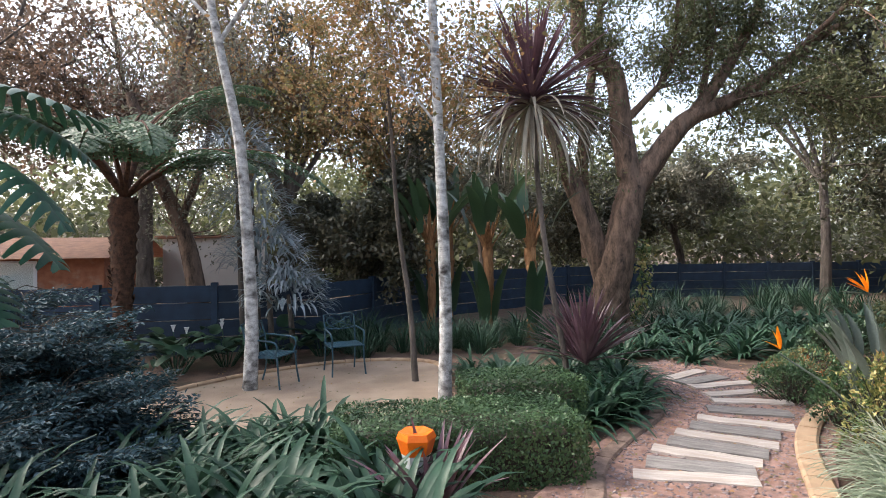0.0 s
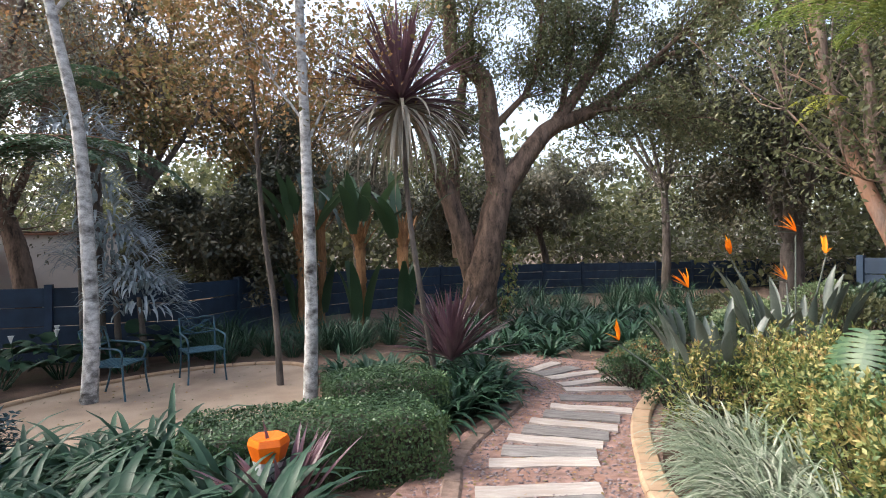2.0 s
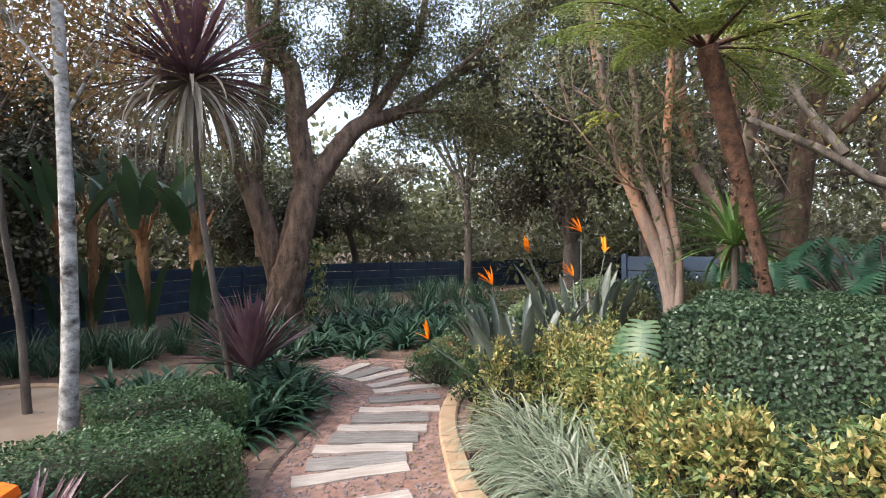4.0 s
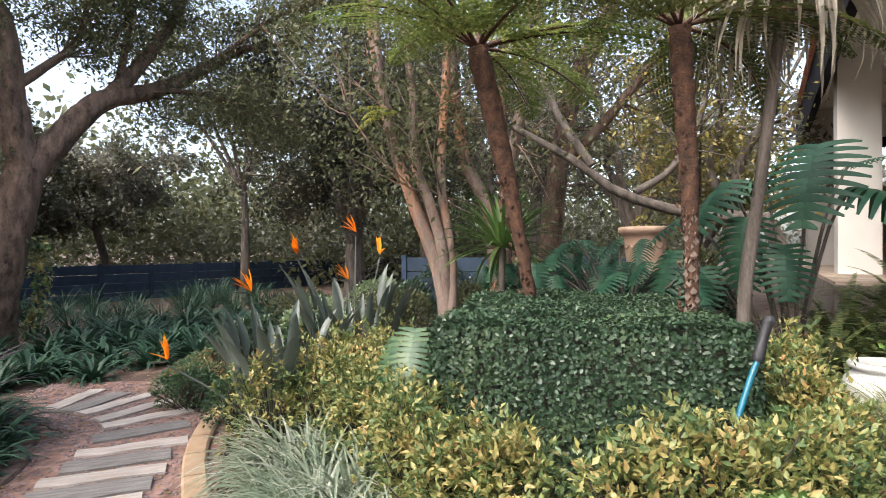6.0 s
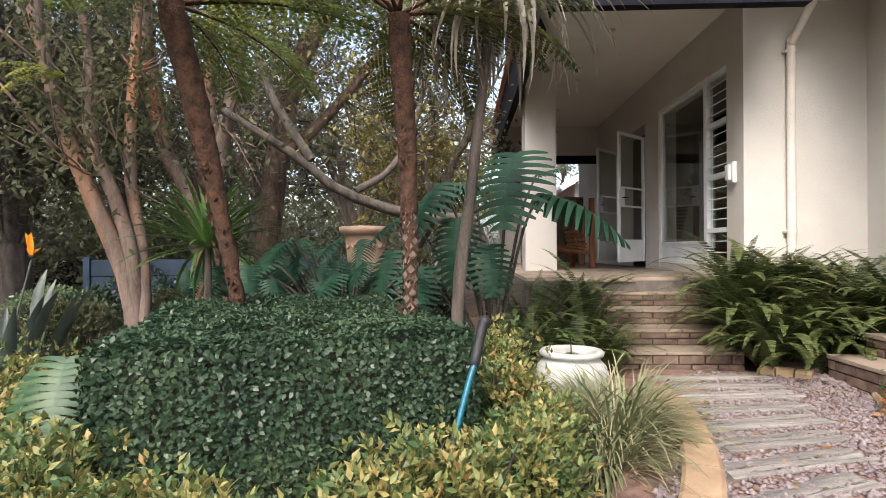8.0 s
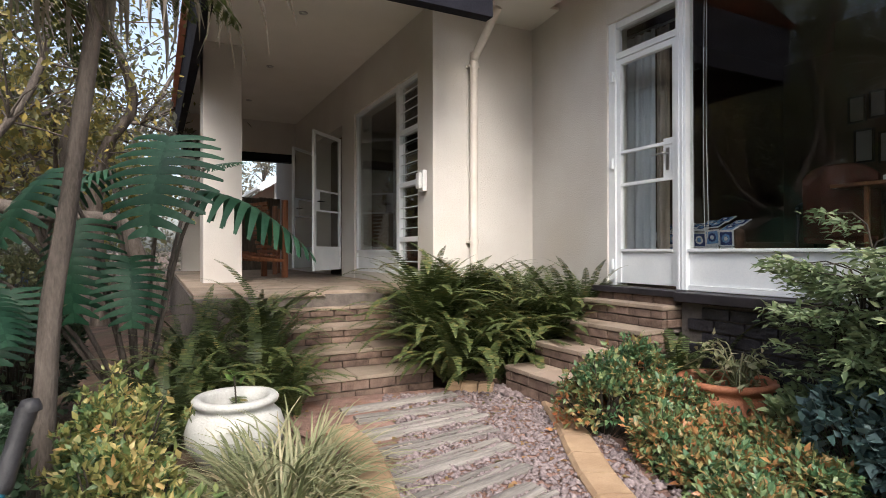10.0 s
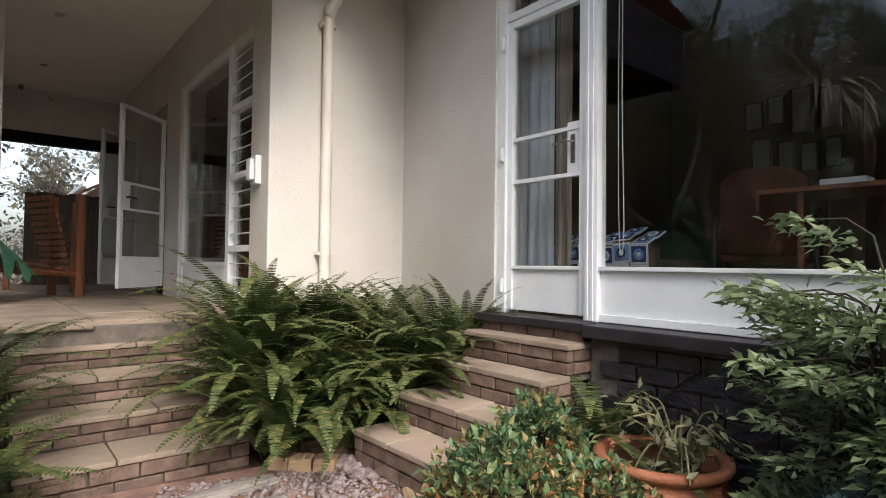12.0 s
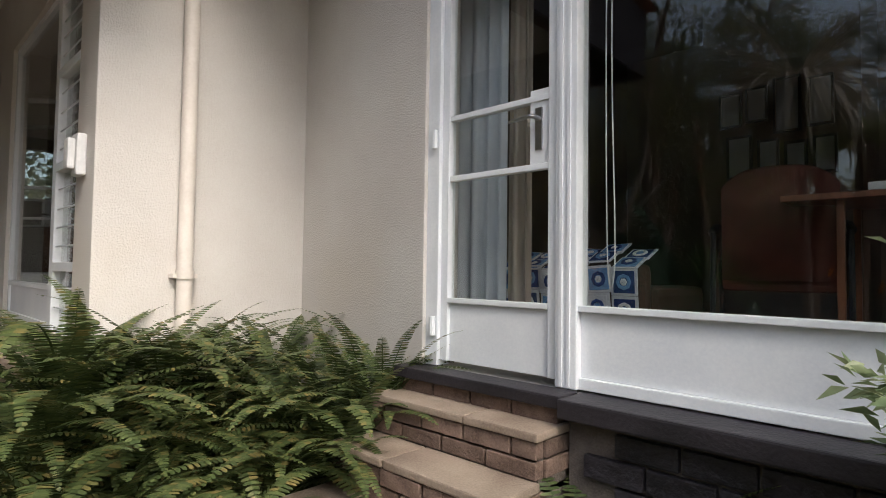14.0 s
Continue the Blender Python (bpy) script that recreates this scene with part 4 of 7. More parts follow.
def blades(P, D, length, width, up=None, template=(LEAF_T, LEAF_F)):
    """A leaf at each point P, pointing along D, its face towards up."""
    n = len(P)
    y = unit(D)
    u = RNG.normal(size=(n, 3)) * 0.6 + np.array([0, 0, 1.0]) if up is None else up + RNG.normal(size=(n, 3)) * 0.25
    x = unit(np.cross(y, u))
    z = np.cross(x, y)
    L, W = np.broadcast_to(length, n)[:, None, None], np.broadcast_to(width, n)[:, None, None]
    tv, tf = template
    V = P[:, None] + x[:, None] * tv[None, :, :1] * W + y[:, None] * tv[None, :, 1:2] * L + z[:, None] * tv[None, :, 2:] * L
    return V.reshape(-1, 3), (tf[None] + len(tv) * np.arange(n)[:, None, None]).reshape(-1, tf.shape[1])


def straps(O, az, length, width, lift, droop, seg=7, fold=0.25, keel=True, blunt=0.0):
    """Arching strap leaves: start angle lift (degrees over the horizon), bending down by droop."""
    n = len(O)
    s = np.linspace(0, 1, seg + 1)
    th = radians(1) * (np.broadcast_to(lift, n)[:, None] - np.broadcast_to(droop, n)[:, None] * s[None] ** 1.4)
    L = np.broadcast_to(length, n)[:, None] / seg
    r = np.concatenate([np.zeros((n, 1)), np.cumsum(np.cos(th[:, :-1]) * L, 1)], 1)
    h = np.concatenate([np.zeros((n, 1)), np.cumsum(np.sin(th[:, :-1]) * L, 1)], 1)
    ca, sa = np.cos(az)[:, None], np.sin(az)[:, None]
    C = O[:, None] + np.stack([r * ca, r * sa, h], -1)
    w = np.broadcast_to(width, n)[:, None] * (np.minimum(1, 0.55 + 2.2 * s) * (1 - np.clip((s - 0.45) / 0.55, 0, 1) ** 1.7 * (1 - blunt)))[None] / 2 + 0.0008
    S = np.stack([-sa + 0 * r, ca + 0 * r, 0 * r], -1)
    N = np.stack([-np.sin(th) * ca, -np.sin(th) * sa, np.cos(th)], -1)
    e = N * (w * fold)[..., None]
    V = np.stack([C - S * w[..., None] + e, C, C + S * w[..., None] + e], 2)
    k = (seg + 1) * 3
    b = np.arange(seg)[:, None] * 3
    f = np.concatenate([b + np.array([[0, 1, 4, 3]]), b + np.array([[1, 2, 5, 4]])])
    return V.reshape(-1, 3), (f[None] + k * np.arange(n)[:, None, None]).reshape(-1, 4)


def frond(length, lift, droop, az, width, pairs=26, seg=12, pin_droop=0.25, origin=(0, 0, 0), bare=0.08, sub=0):
    """One feather frond. sub: leaflets on each side of every pinna (twice divided)."""
    s = np.linspace(0, 1, seg + 1)
    th = np.radians(lift - droop * s ** 1.3)
    L = length / seg
    r, h = np.concatenate([[0], np.cumsum(np.cos(th[:-1]) * L)]), np.concatenate([[0], np.cumsum(np.sin(th[:-1]) * L)])
    d = np.array([math.cos(az), math.sin(az), 0])
    side = np.array([-math.sin(az), math.cos(az), 0])
    C = np.array(origin) + r[:, None] * d + h[:, None] * np.array([0, 0, 1.0])
    t = np.linspace(bare, 0.985, pairs)
    P = np.stack([np.interp(t, s, C[:, k]) for k in range(3)], -1)
    tt = np.interp(t, s, th)
    T = np.cos(tt)[:, None] * d + np.sin(tt)[:, None] * np.array([0, 0, 1.0])
    N = -np.sin(tt)[:, None] * d + np.cos(tt)[:, None] * np.array([0, 0, 1.0])
    prof = width / 2 * np.clip(np.sin(np.pi * (0.12 + 0.88 * t ** 0.8)) ** 0.6, 0.12, 1)
    out = []
    rw = length * 0.006 * (1.1 - s)
    V = np.stack([C - side * rw[:, None], C + side * rw[:, None]], 1).reshape(-1, 3)
    b = np.arange(seg)[:, None] * 2
    rach = (V, b + np.array([[0, 1, 3, 2]]))
    gap = length * (1 - bare) / pairs
    for sg in (-1, 1):
        D = unit(sg * side + 0.35 * T - pin_droop * N + RNG.normal(size=P.shape) * 0.05)
        if not sub:
            V, F = blades(P, unit(D - 0.22 * T), prof, gap * 0.74, up=N * 4, template=(PINNA_T, PINNA_F))
            out.append((V, F))
        else:
            u = np.linspace(0.08, 0.97, sub)
            Q = P[:, None] + D[:, None] * (prof[:, None] * u[None])[..., None] - N[:, None] * (0.25 * prof[:, None] * u[None] ** 2)[..., None]
            for s2 in (-1, 1):
                E = unit(s2 * T[:, None] + 0.35 * D[:, None] - 0.1 * N[:, None]) + 0 * Q
                ln = (gap * 0.95 * (1.05 - u ** 2))[None] * np.ones((len(P), 1))
                out.append(blades(Q.reshape(-1, 3), E.reshape(-1, 3), ln.ravel(), np.full(Q.shape[0] * sub, length * 0.008) + (prof[:, None] / sub * 1.0 * np.ones((1, sub))).ravel() * 0.55, up=np.repeat(N, sub, 0), template=(RHOMB_T, RHOMB_F)))
    return out, rach


def tri(F):
    F = np.asarray(F)
    return F if F.shape[1] == 3 else np.concatenate([F[:, [0, 1, 2]], F[:, [0, 2, 3]]])


def leafmesh(name, pieces):
    V, F = joined([(v, tri(f)) for v, f in pieces])
    return npmesh(name, V, F, True)


def lumps(n, size, seed, k=7, flat=0.0):
    """Points on a lumpy ellipsoid with outward directions; denser outside than in."""
    rg = np.random.default_rng(seed)
    d = unit(rg.normal(size=(n, 3)))
    d[:, 2] = np.where(d[:, 2] < -0.45, -d[:, 2], d[:, 2])
    c = unit(rg.normal(size=(k, 3)))
    bump = np.max(np.clip(d @ c.T, 0, 1) ** 6, 1)
    r = (0.78 + 0.3 * bump) * rg.uniform(0.72, 1.0, n) ** 0.6
    return d * r[:, None] * np.array(size), d


AGAP = leaf("agapanthus_leaf", [(0.015, 0.042, 0.022), (0.032, 0.08, 0.042), (0.07, 0.14, 0.075)], 0.42, 0.18, 0.9, 0.3)
BOX = leaf("boxwood_leaf", [(0.02, 0.045, 0.02), (0.045, 0.1, 0.035), (0.1, 0.17, 0.06)], 0.4, 0.15, 1.5)
HEDGE = leaf("dark_hedge_leaf", [(0.014, 0.034, 0.016), (0.03, 0.066, 0.03), (0.055, 0.1, 0.048), (0.1, 0.15, 0.06)], 0.42, 0.12, 2.2)
GOLD = leaf("golden_shrub_leaf", [(0.03, 0.07, 0.03), (0.065, 0.13, 0.045), (0.14, 0.2, 0.06), (0.27, 0.28, 0.085), (0.42, 0.36, 0.13), (0.42, 0.19, 0.075)], 0.5, 0.25, 3.6)
GREEN = leaf("fresh_green_leaf", [(0.04, 0.11, 0.025), (0.1, 0.2, 0.045), (0.2, 0.32, 0.08)], 0.45, 0.25, 2)
NANDINA = leaf("nandina_leaf", [(0.035, 0.1, 0.048), (0.08, 0.18, 0.078), (0.17, 0.24, 0.09), (0.36, 0.2, 0.075), (0.4, 0.12, 0.045)], 0.4, 0.2, 2.8)
NAND_GREEN = leaf("nandina_green_leaf", [(0.08, 0.14, 0.065), (0.18, 0.26, 0.12), (0.33, 0.4, 0.2)], 0.4, 0.35, 2)
BLUISH = leaf("bluish_shrub_leaf", [(0.018, 0.044, 0.044), (0.042, 0.088, 0.09), (0.1, 0.16, 0.165)], 0.5, 0.15, 1.5, 0.25)
ROUND_LEAF = leaf("round_bluish_leaf", [(0.03, 0.07, 0.06), (0.07, 0.13, 0.115), (0.14, 0.22, 0.2)], 0.45, 0.18, 1.5, 0.35)
SILVER = leaf("silver_leaf", [(0.15, 0.21, 0.2), (0.29, 0.37, 0.36), (0.5, 0.57, 0.55)], 0.5, 0.2, 1.5)
VARIEG = leaf("variegated_grass", [(0.09, 0.14, 0.075), (0.2, 0.26, 0.16), (0.5, 0.53, 0.4)], 0.45, 0.2, 2)
DRYGRASS = leaf("tired_grass", [(0.1, 0.13, 0.05), (0.22, 0.25, 0.12), (0.46, 0.4, 0.24)], 0.55, 0.2, 2)
PURPLE = leaf("purple_cordyline", [(0.065, 0.036, 0.042), (0.15, 0.088, 0.098), (0.31, 0.22, 0.22)], 0.38, 0.15, 2)
GREYED = leaf("dry_cordyline", [(0.18, 0.17, 0.12), (0.32, 0.3, 0.21), (0.47, 0.43, 0.32)], 0.5, 0.2, 2)
FERN = leaf("sword_fern", [(0.027, 0.05, 0.015), (0.056, 0.09, 0.026), (0.108, 0.145, 0.042), (0.25, 0.19, 0.06)], 0.5, 0.25, 1.5)
TFERN = leaf("tree_fern_frond", [(0.07, 0.11, 0.028), (0.14, 0.19, 0.045), (0.27, 0.3, 0.08)], 0.5, 0.55, 1.0)
TFERN_DK = leaf("tree_fern_dark", [(0.024, 0.06, 0.03), (0.06, 0.12, 0.058), (0.12, 0.19, 0.1)], 0.5, 0.25, 1.0)
TFERN_OLIVE = leaf("tree_fern_olive", [(0.05, 0.075, 0.022), (0.1, 0.13, 0.036), (0.2, 0.22, 0.065)], 0.5, 0.4, 1.0)
YFROND = leaf("young_frond", [(0.2, 0.26, 0.04), (0.33, 0.38, 0.06), (0.45, 0.48, 0.1)], 0.5, 0.4, 2)
MONST = leaf("monstera_leaf", [(0.012, 0.05, 0.025), (0.024, 0.082, 0.04), (0.048, 0.128, 0.066)], 0.42, 0.16, 3, 0.3)
MONST_LT = leaf("pale_monstera_leaf", [(0.03, 0.085, 0.038), (0.06, 0.13, 0.052), (0.13, 0.2, 0.085)], 0.45, 0.25, 4)
STREL = leaf("strelitzia_leaf", [(0.05, 0.075, 0.055), (0.1, 0.13, 0.1), (0.2, 0.235, 0.19)], 0.4, 0.15, 2)
BANANA = leaf("wild_banana_leaf", [(0.018, 0.045, 0.022), (0.042, 0.085, 0.036), (0.11, 0.15, 0.07)], 0.4, 0.2, 1)
FLOWER = leaf("orange_petal", [(0.85, 0.2, 0.0), (0.95, 0.32, 0.01), (0.95, 0.45, 0.02)], 0.5, 0.3, 3)
CANOPY = leaf("canopy_leaf", [(0.055, 0.07, 0.032), (0.115, 0.135, 0.06), (0.23, 0.235, 0.105)], 0.5, 0.5, 0.35)
CANOPY_DK = leaf("dark_canopy_leaf", [(0.03, 0.036, 0.022), (0.062, 0.07, 0.04), (0.14, 0.12, 0.06)], 0.45, 0.3, 0.4)
CANOPY_GR = leaf("grey_green_leaf", [(0.08, 0.088, 0.06), (0.16, 0.165, 0.112), (0.29, 0.28, 0.195)], 0.5, 0.45, 0.4)
AUTUMN = leaf("birch_leaf", [(0.08, 0.1, 0.04), (0.17, 0.16, 0.06), (0.3, 0.2, 0.085), (0.4, 0.23, 0.1)], 0.5, 0.45, 0.6)
BROWNISH = leaf("brown_canopy_leaf", [(0.08, 0.068, 0.05), (0.17, 0.13, 0.09), (0.3, 0.2, 0.12)], 0.6, 0.45, 0.4)
YELLOWISH = leaf("yellow_canopy_leaf", [(0.08, 0.1, 0.03), (0.2, 0.2, 0.06), (0.42, 0.32, 0.07)], 0.5, 0.4, 0.5)


def gz(x, y):
    return float(ground_z(x, y))


# ---- trees ----
def limb(pts, r0, r1):
    big = r0 > 0.15
    return tube(pts, np.linspace(r0, r1, 6), 44 if big and r0 > 0.16 else 14, 26 if big and r0 > 0.16 else 9, 0.035, 0.045 if big else 0.03)


def branchlets(tips, count, reach, r, spread=0.6, sag=0.0):
    """Thin forking twigs from limb tips; returns tubes and the points where leaves sit."""
    pieces, ends = [], []
    for p, d in tips:
        p, d = np.array(p, float), unit(np.array(d, float))
        for _ in range(count):
            v = unit(d + RNG.normal(size=3) * spread)
            L = reach * RNG.uniform(0.5, 1.1)
            a0 = p + v * L * 0.5 + RNG.normal(size=3) * 0.08 * L
            b0 = p + v * L + RNG.normal(size=3) * 0.16 * L - np.array([0, 0, sag * L])
            pieces.append(tube([p, a0, b0], [r, r * 0.6, r * 0.25], 5, 4))
            ends += [a0, (a0 + b0) / 2, b0]
    return pieces, np.array(ends)


def cloud(ends, per, radius, size, aspect=0.5, droop=0.3, template=(RHOMB_T, RHOMB_F)):
    n = len(ends) * per
    P = np.repeat(ends, per, 0) + RNG.normal(size=(n, 3)) * radius * np.array([1, 1, 0.75])
    D = RNG.normal(size=(n, 3)) - np.array([0, 0, droop])
    L = size * RNG.uniform(0.6, 1.3, n)
    return blades(P, D, L, L * aspect, template=template)


def tree(name, label, limbs, bark, leafmat, twig_r=0.02, reach=1.2, count=5, per=40, radius=0.4, size=0.08, aspect=0.5, extra_tips=(), spread=0.7, sag=0.0, droop=0.3, group=""):
    """limbs: (points, thick, thin, leafy tip?)."""
    root = thing(name, label, "tree", group=group)
    tips = list(extra_tips)
    wood = []
    for pts, r0, r1, leafy in limbs:
        wood.append(limb(pts, r0, r1))
        if leafy:
            C = spline(pts, 12)
            for k in ((11,) if leafy == 1 else (5, 8, 11)):
                tips.append((C[k], C[k] - C[k - 1]))
    V, F = joined(wood)
    part("trunk", npmesh("trunk", V, F, True), bark, root)
    if tips:
        tw, ends = branchlets(tips, count, reach, twig_r, spread, sag)
        part("twigwork", npmesh("twigwork", *joined(tw), True), bark, root)
        part("crown", leafmesh("crown", [cloud(ends, per, radius, size, aspect, droop)]), leafmat, root)
    return root


# birches on the patio
tree("birch_tree", "slender white-barked birch with sparse yellowing leaves", [
    ([(-1.53, 7.72, -0.12), (-1.5, 7.75, 0.92), (-1.6, 7.77, 2.94), (-1.74, 7.78, 3.88), (-2.02, 7.8, 5.3), (-2.3, 7.9, 7.5)], 0.1, 0.045, 1),
    ([(-1.9, 7.8, 4.7), (-1.3, 7.7, 5.6), (-0.9, 7.9, 6.8)], 0.035, 0.015, 2), ([(-1.9, 7.8, 4.9), (-2.9, 8.2, 6.0), (-3.4, 8.6, 6.9)], 0.03, 0.012, 2)],
    BARK_BIRCH, AUTUMN, 0.01, 1.3, 9, 26, 0.34, 0.07, 0.7, sag=0.25, group="birches")
tree("birch_tree", "white-barked birch beside the clipped box hedge", [
    ([(1.02, 6.62, -0.12), (1.05, 6.6, 0.98), (1.02, 6.6, 2.29), (0.98, 6.59, 3.47), (0.93, 6.58, 4.86), (0.9, 6.6, 7.0)], 0.088, 0.04, 1),
    ([(0.98, 6.59, 3.3), (0.6, 6.8, 3.9), (0.2, 7.0, 4.7)], 0.02, 0.008, 2), ([(0.98, 6.59, 3.0), (1.3, 6.8, 3.7), (1.55, 7.0, 4.6)], 0.02, 0.008, 2),
    ([(0.97, 6.59, 4.2), (0.3, 6.9, 5.0), (-0.2, 7.2, 5.8)], 0.02, 0.008, 2)],
    BARK_BIRCH, AUTUMN, 0.008, 0.9, 8, 26, 0.26, 0.065, 0.7, sag=0.25, group="birches")
tree("sapling", "thin bare-stemmed young tree in the patio", [
    ([(0.75, 7.82, -0.12), (0.68, 7.81, 1.02), (0.53, 7.81, 2.15), (0.43, 7.81, 3.77), (0.36, 7.82, 4.6)], 0.05, 0.018, 1),
    ([(0.5, 7.81, 2.9), (0.15, 7.8, 3.5), (-0.35, 7.8, 3.9)], 0.014, 0.005, 2), ([(0.47, 7.81, 3.2), (0.75, 7.8, 3.8), (0.9, 7.8, 4.4)], 0.012, 0.005, 2)],
    BARK_GREY, AUTUMN, 0.005, 0.8, 7, 16, 0.28, 0.065, 0.7, sag=0.3)
# big spreading tree
tree("jacaranda_tree", "huge old spreading tree with rough forked brown trunk", [
    ([(5.75, 12.55, -0.3), (5.62, 12.3, 0.3), (5.66, 12.1, 1.2), (5.85, 12.0, 2.2), (6.08, 11.96, 3.23)], 0.47, 0.31, 0),
    ([(6.08, 11.96, 3.1), (5.84, 11.98, 4.4), (5.66, 11.99, 5.82), (4.96, 12.07, 6.35), (4.85, 12.08, 7.6), (4.6, 12, 9)], 0.27, 0.12, 2),
    ([(6.0, 11.96, 3.0), (6.99, 11.84, 4.38), (7.51, 11.77, 4.83), (8.42, 11.66, 5.2), (9.45, 11.52, 5.9), (10.49, 11.39, 6.66), (11.6, 11.26, 7.1)], 0.26, 0.07, 2),
    ([(7.45, 11.77, 4.8), (8.17, 11.68, 5.79), (8.95, 11.58, 7.2), (9.2, 11.5, 8.6)], 0.17, 0.07, 2),
    ([(7.6, 11.77, 4.85), (7.75, 11.6, 6.2), (7.8, 11.6, 8.0)], 0.09, 0.04, 2),
    ([(5.62, 12.3, 0.8), (5.2, 12.3, 2.2), (4.8, 12.32, 3.27), (4.49, 12.35, 4.06), (4.1, 12.39, 5.0), (3.4, 12.5, 6.4)], 0.28, 0.1, 2),
    ([(5.3, 12.7, 1.6), (5.19, 12.77, 3.73), (5.41, 12.73, 5.64), (5.7, 12.7, 7.6)], 0.17, 0.08, 2),
    ([(5.8, 11.98, 4.6), (6.4, 11.9, 5.2), (6.9, 11.7, 5.9), (7.0, 11.5, 7.4)], 0.1, 0.04, 2),
    ([(8.42, 11.66, 5.2), (9.3, 11.0, 5.2), (10.3, 10.6, 4.9)], 0.07, 0.025, 2),
    ([(9.45, 11.52, 5.9), (10.3, 10.4, 7.0), (11.2, 9.6, 7.8)], 0.07, 0.03, 2)],
    BARK_BROWN, CANOPY, 0.022, 1.6, 10, 72, 0.24, 0.108, 0.4, sag=0.15)
tree("rough_barked_tree", "brown furrowed trunk beside the blue fence", [
    ([(-3.25, 11.7, -0.2), (-3.48, 11.74, 1.45), (-3.76, 11.87, 2.39), (-4.3, 12.0, 3.6), (-4.9, 12.3, 5.2)], 0.2, 0.1, 2),
    ([(-3.8, 11.8, 2.3), (-3.4, 12.2, 3.8), (-3.2, 12.5, 5.5)], 0.09, 0.04, 2)],
    BARK_BROWN, CANOPY_GR, 0.02, 1.5, 9, 42, 0.4, 0.09)


def background_tree(x, y, h, spread_r, trunk_r, leafmat, label, seed, base=0.35, per=46, size=0.14, bark=BARK_GREY, lean=0.0, z0=-0.2):
    """A fork of limbs carrying many loose leafy sprays with gaps between."""
    rg = np.random.default_rng(seed)
    limbs, top = [], np.array([x + lean, y, h])
    fork = np.array([x + lean * 0.4, y, h * base])
    limbs.append(([(x, y, z0), tuple(fork * np.array([1, 1, 0.5]) + np.array([rg.normal() * 0.1, 0, 0])), tuple(fork)], trunk_r, trunk_r * 0.7, 0))
    k = 7
    for i in range(k):
        a0 = 2 * math.pi * i / k + rg.uniform(-0.4, 0.4)
        rr = spread_r * rg.uniform(0.35, 1.0)
        e1 = fork + np.array([math.cos(a0) * rr * 0.4, math.sin(a0) * rr * 0.4, (h - fork[2]) * rg.uniform(0.2, 0.5)])
        e2 = fork + np.array([math.cos(a0) * rr, math.sin(a0) * rr, (h - fork[2]) * rg.uniform(0.25, 1.0)])
        limbs.append(([tuple(fork), tuple(e1), tuple(e2)], trunk_r * 0.5, trunk_r * 0.15, 2))
    return tree("background_tree", label, limbs, bark, leafmat, trunk_r * 0.12, spread_r * 0.55, 5, per, spread_r * 0.068, size, 0.5, spread=0.95, sag=0.1, group="trees beyond the fence")


BG = [(-9, 13, 8, 3.2, 0.2, BROWNISH, "bare brownish tree with thin purple-grey twigs", 0.4), (-6, 16, 9.5, 3.6, 0.25, BROWNISH, "tall tree with rusty thinning foliage", 0.4),
      (-2.2, 15.5, 9, 3.0, 0.2, AUTUMN, "tall tree with orange-brown autumn leaves", 0.35), (0.2, 13.6, 4.6, 1.9, 0.12, CANOPY_DK, "dense dark green shrub tree with orange flecks", 0.15),
      (1.2, 17.5, 8.5, 3.2, 0.2, AUTUMN, "loose tree with yellowing leaves", 0.35), (-4.2, 20, 11, 4.2, 0.3, CANOPY_GR, "tall grey-green tree behind the autumn trees", 0.4),
      (4.2, 20.5, 7.5, 3.0, 0.22, CANOPY_GR, "grey-green tree behind the palms", 0.3), (9.3, 21.8, 6.0, 3.0, 0.11, CANOPY_DK, "rounded dark green tree over the fence", 0.2),
      (13.2, 22.8, 7.0, 3.0, 0.18, CANOPY_GR, "pale grey-green tree behind the fence", 0.35), (17.5, 19.5, 12, 4.5, 0.2, CANOPY, "tall open-crowned green tree", 0.35),
      (13.8, 10.6, 8.6, 3.4, 0.3, CANOPY_DK, "broad dark evergreen with dense low crown", 0.22), (17.0, 13.0, 10, 3.8, 0.3, CANOPY_DK, "tall dark evergreen tree", 0.25),
      (16.5, 7.2, 9, 3.6, 0.26, CANOPY_DK, "dark leafy tree behind the shrubbery", 0.25), (15.5, 3.0, 7.5, 3.2, 0.25, CANOPY_GR, "soft grey-green tree beyond the urn", 0.25),
      (13.5, 1.4, 5.2, 2.0, 0.12, YELLOWISH, "small tree with yellow hanging leaves", 0.3), (21, 2.2, 8, 3.4, 0.3, CANOPY_GR, "tall grey-green tree past the veranda", 0.3),
      (22, 8.0, 12, 4.6, 0.35, CANOPY, "high green tree in the distance", 0.3), (25, 15, 12, 4.8, 0.35, CANOPY, "wide-crowned tree past the fence", 0.3),
      (29, -3.5, 6.5, 2.6, 0.25, CANOPY_GR, "tree seen through the veranda end", 0.25), (-12, 9.5, 8.5, 3.4, 0.25, CANOPY_GR, "leafy tree along the fence", 0.3),
      # last one stands out of view, added only to shade the foreground
      (-6.4, 3.9, 7.2, 3.0, 0.22, CANOPY_DK, "unseen tree added to shade the near beds", 0.3)]
for k, (x, y, h, r, tr, lm, lab, b0) in enumerate(BG):
    dist = math.hypot(x, y)
    background_tree(x, y, h, r, tr, lm, lab, 100 + k, b0, per=(16 if x > 12 and y < 4 else 30 if x > 12 and y < 9 else 44 if lm is AUTUMN else 72 if lm is CANOPY_DK else 46), size=0.085 + 0.004 * dist)

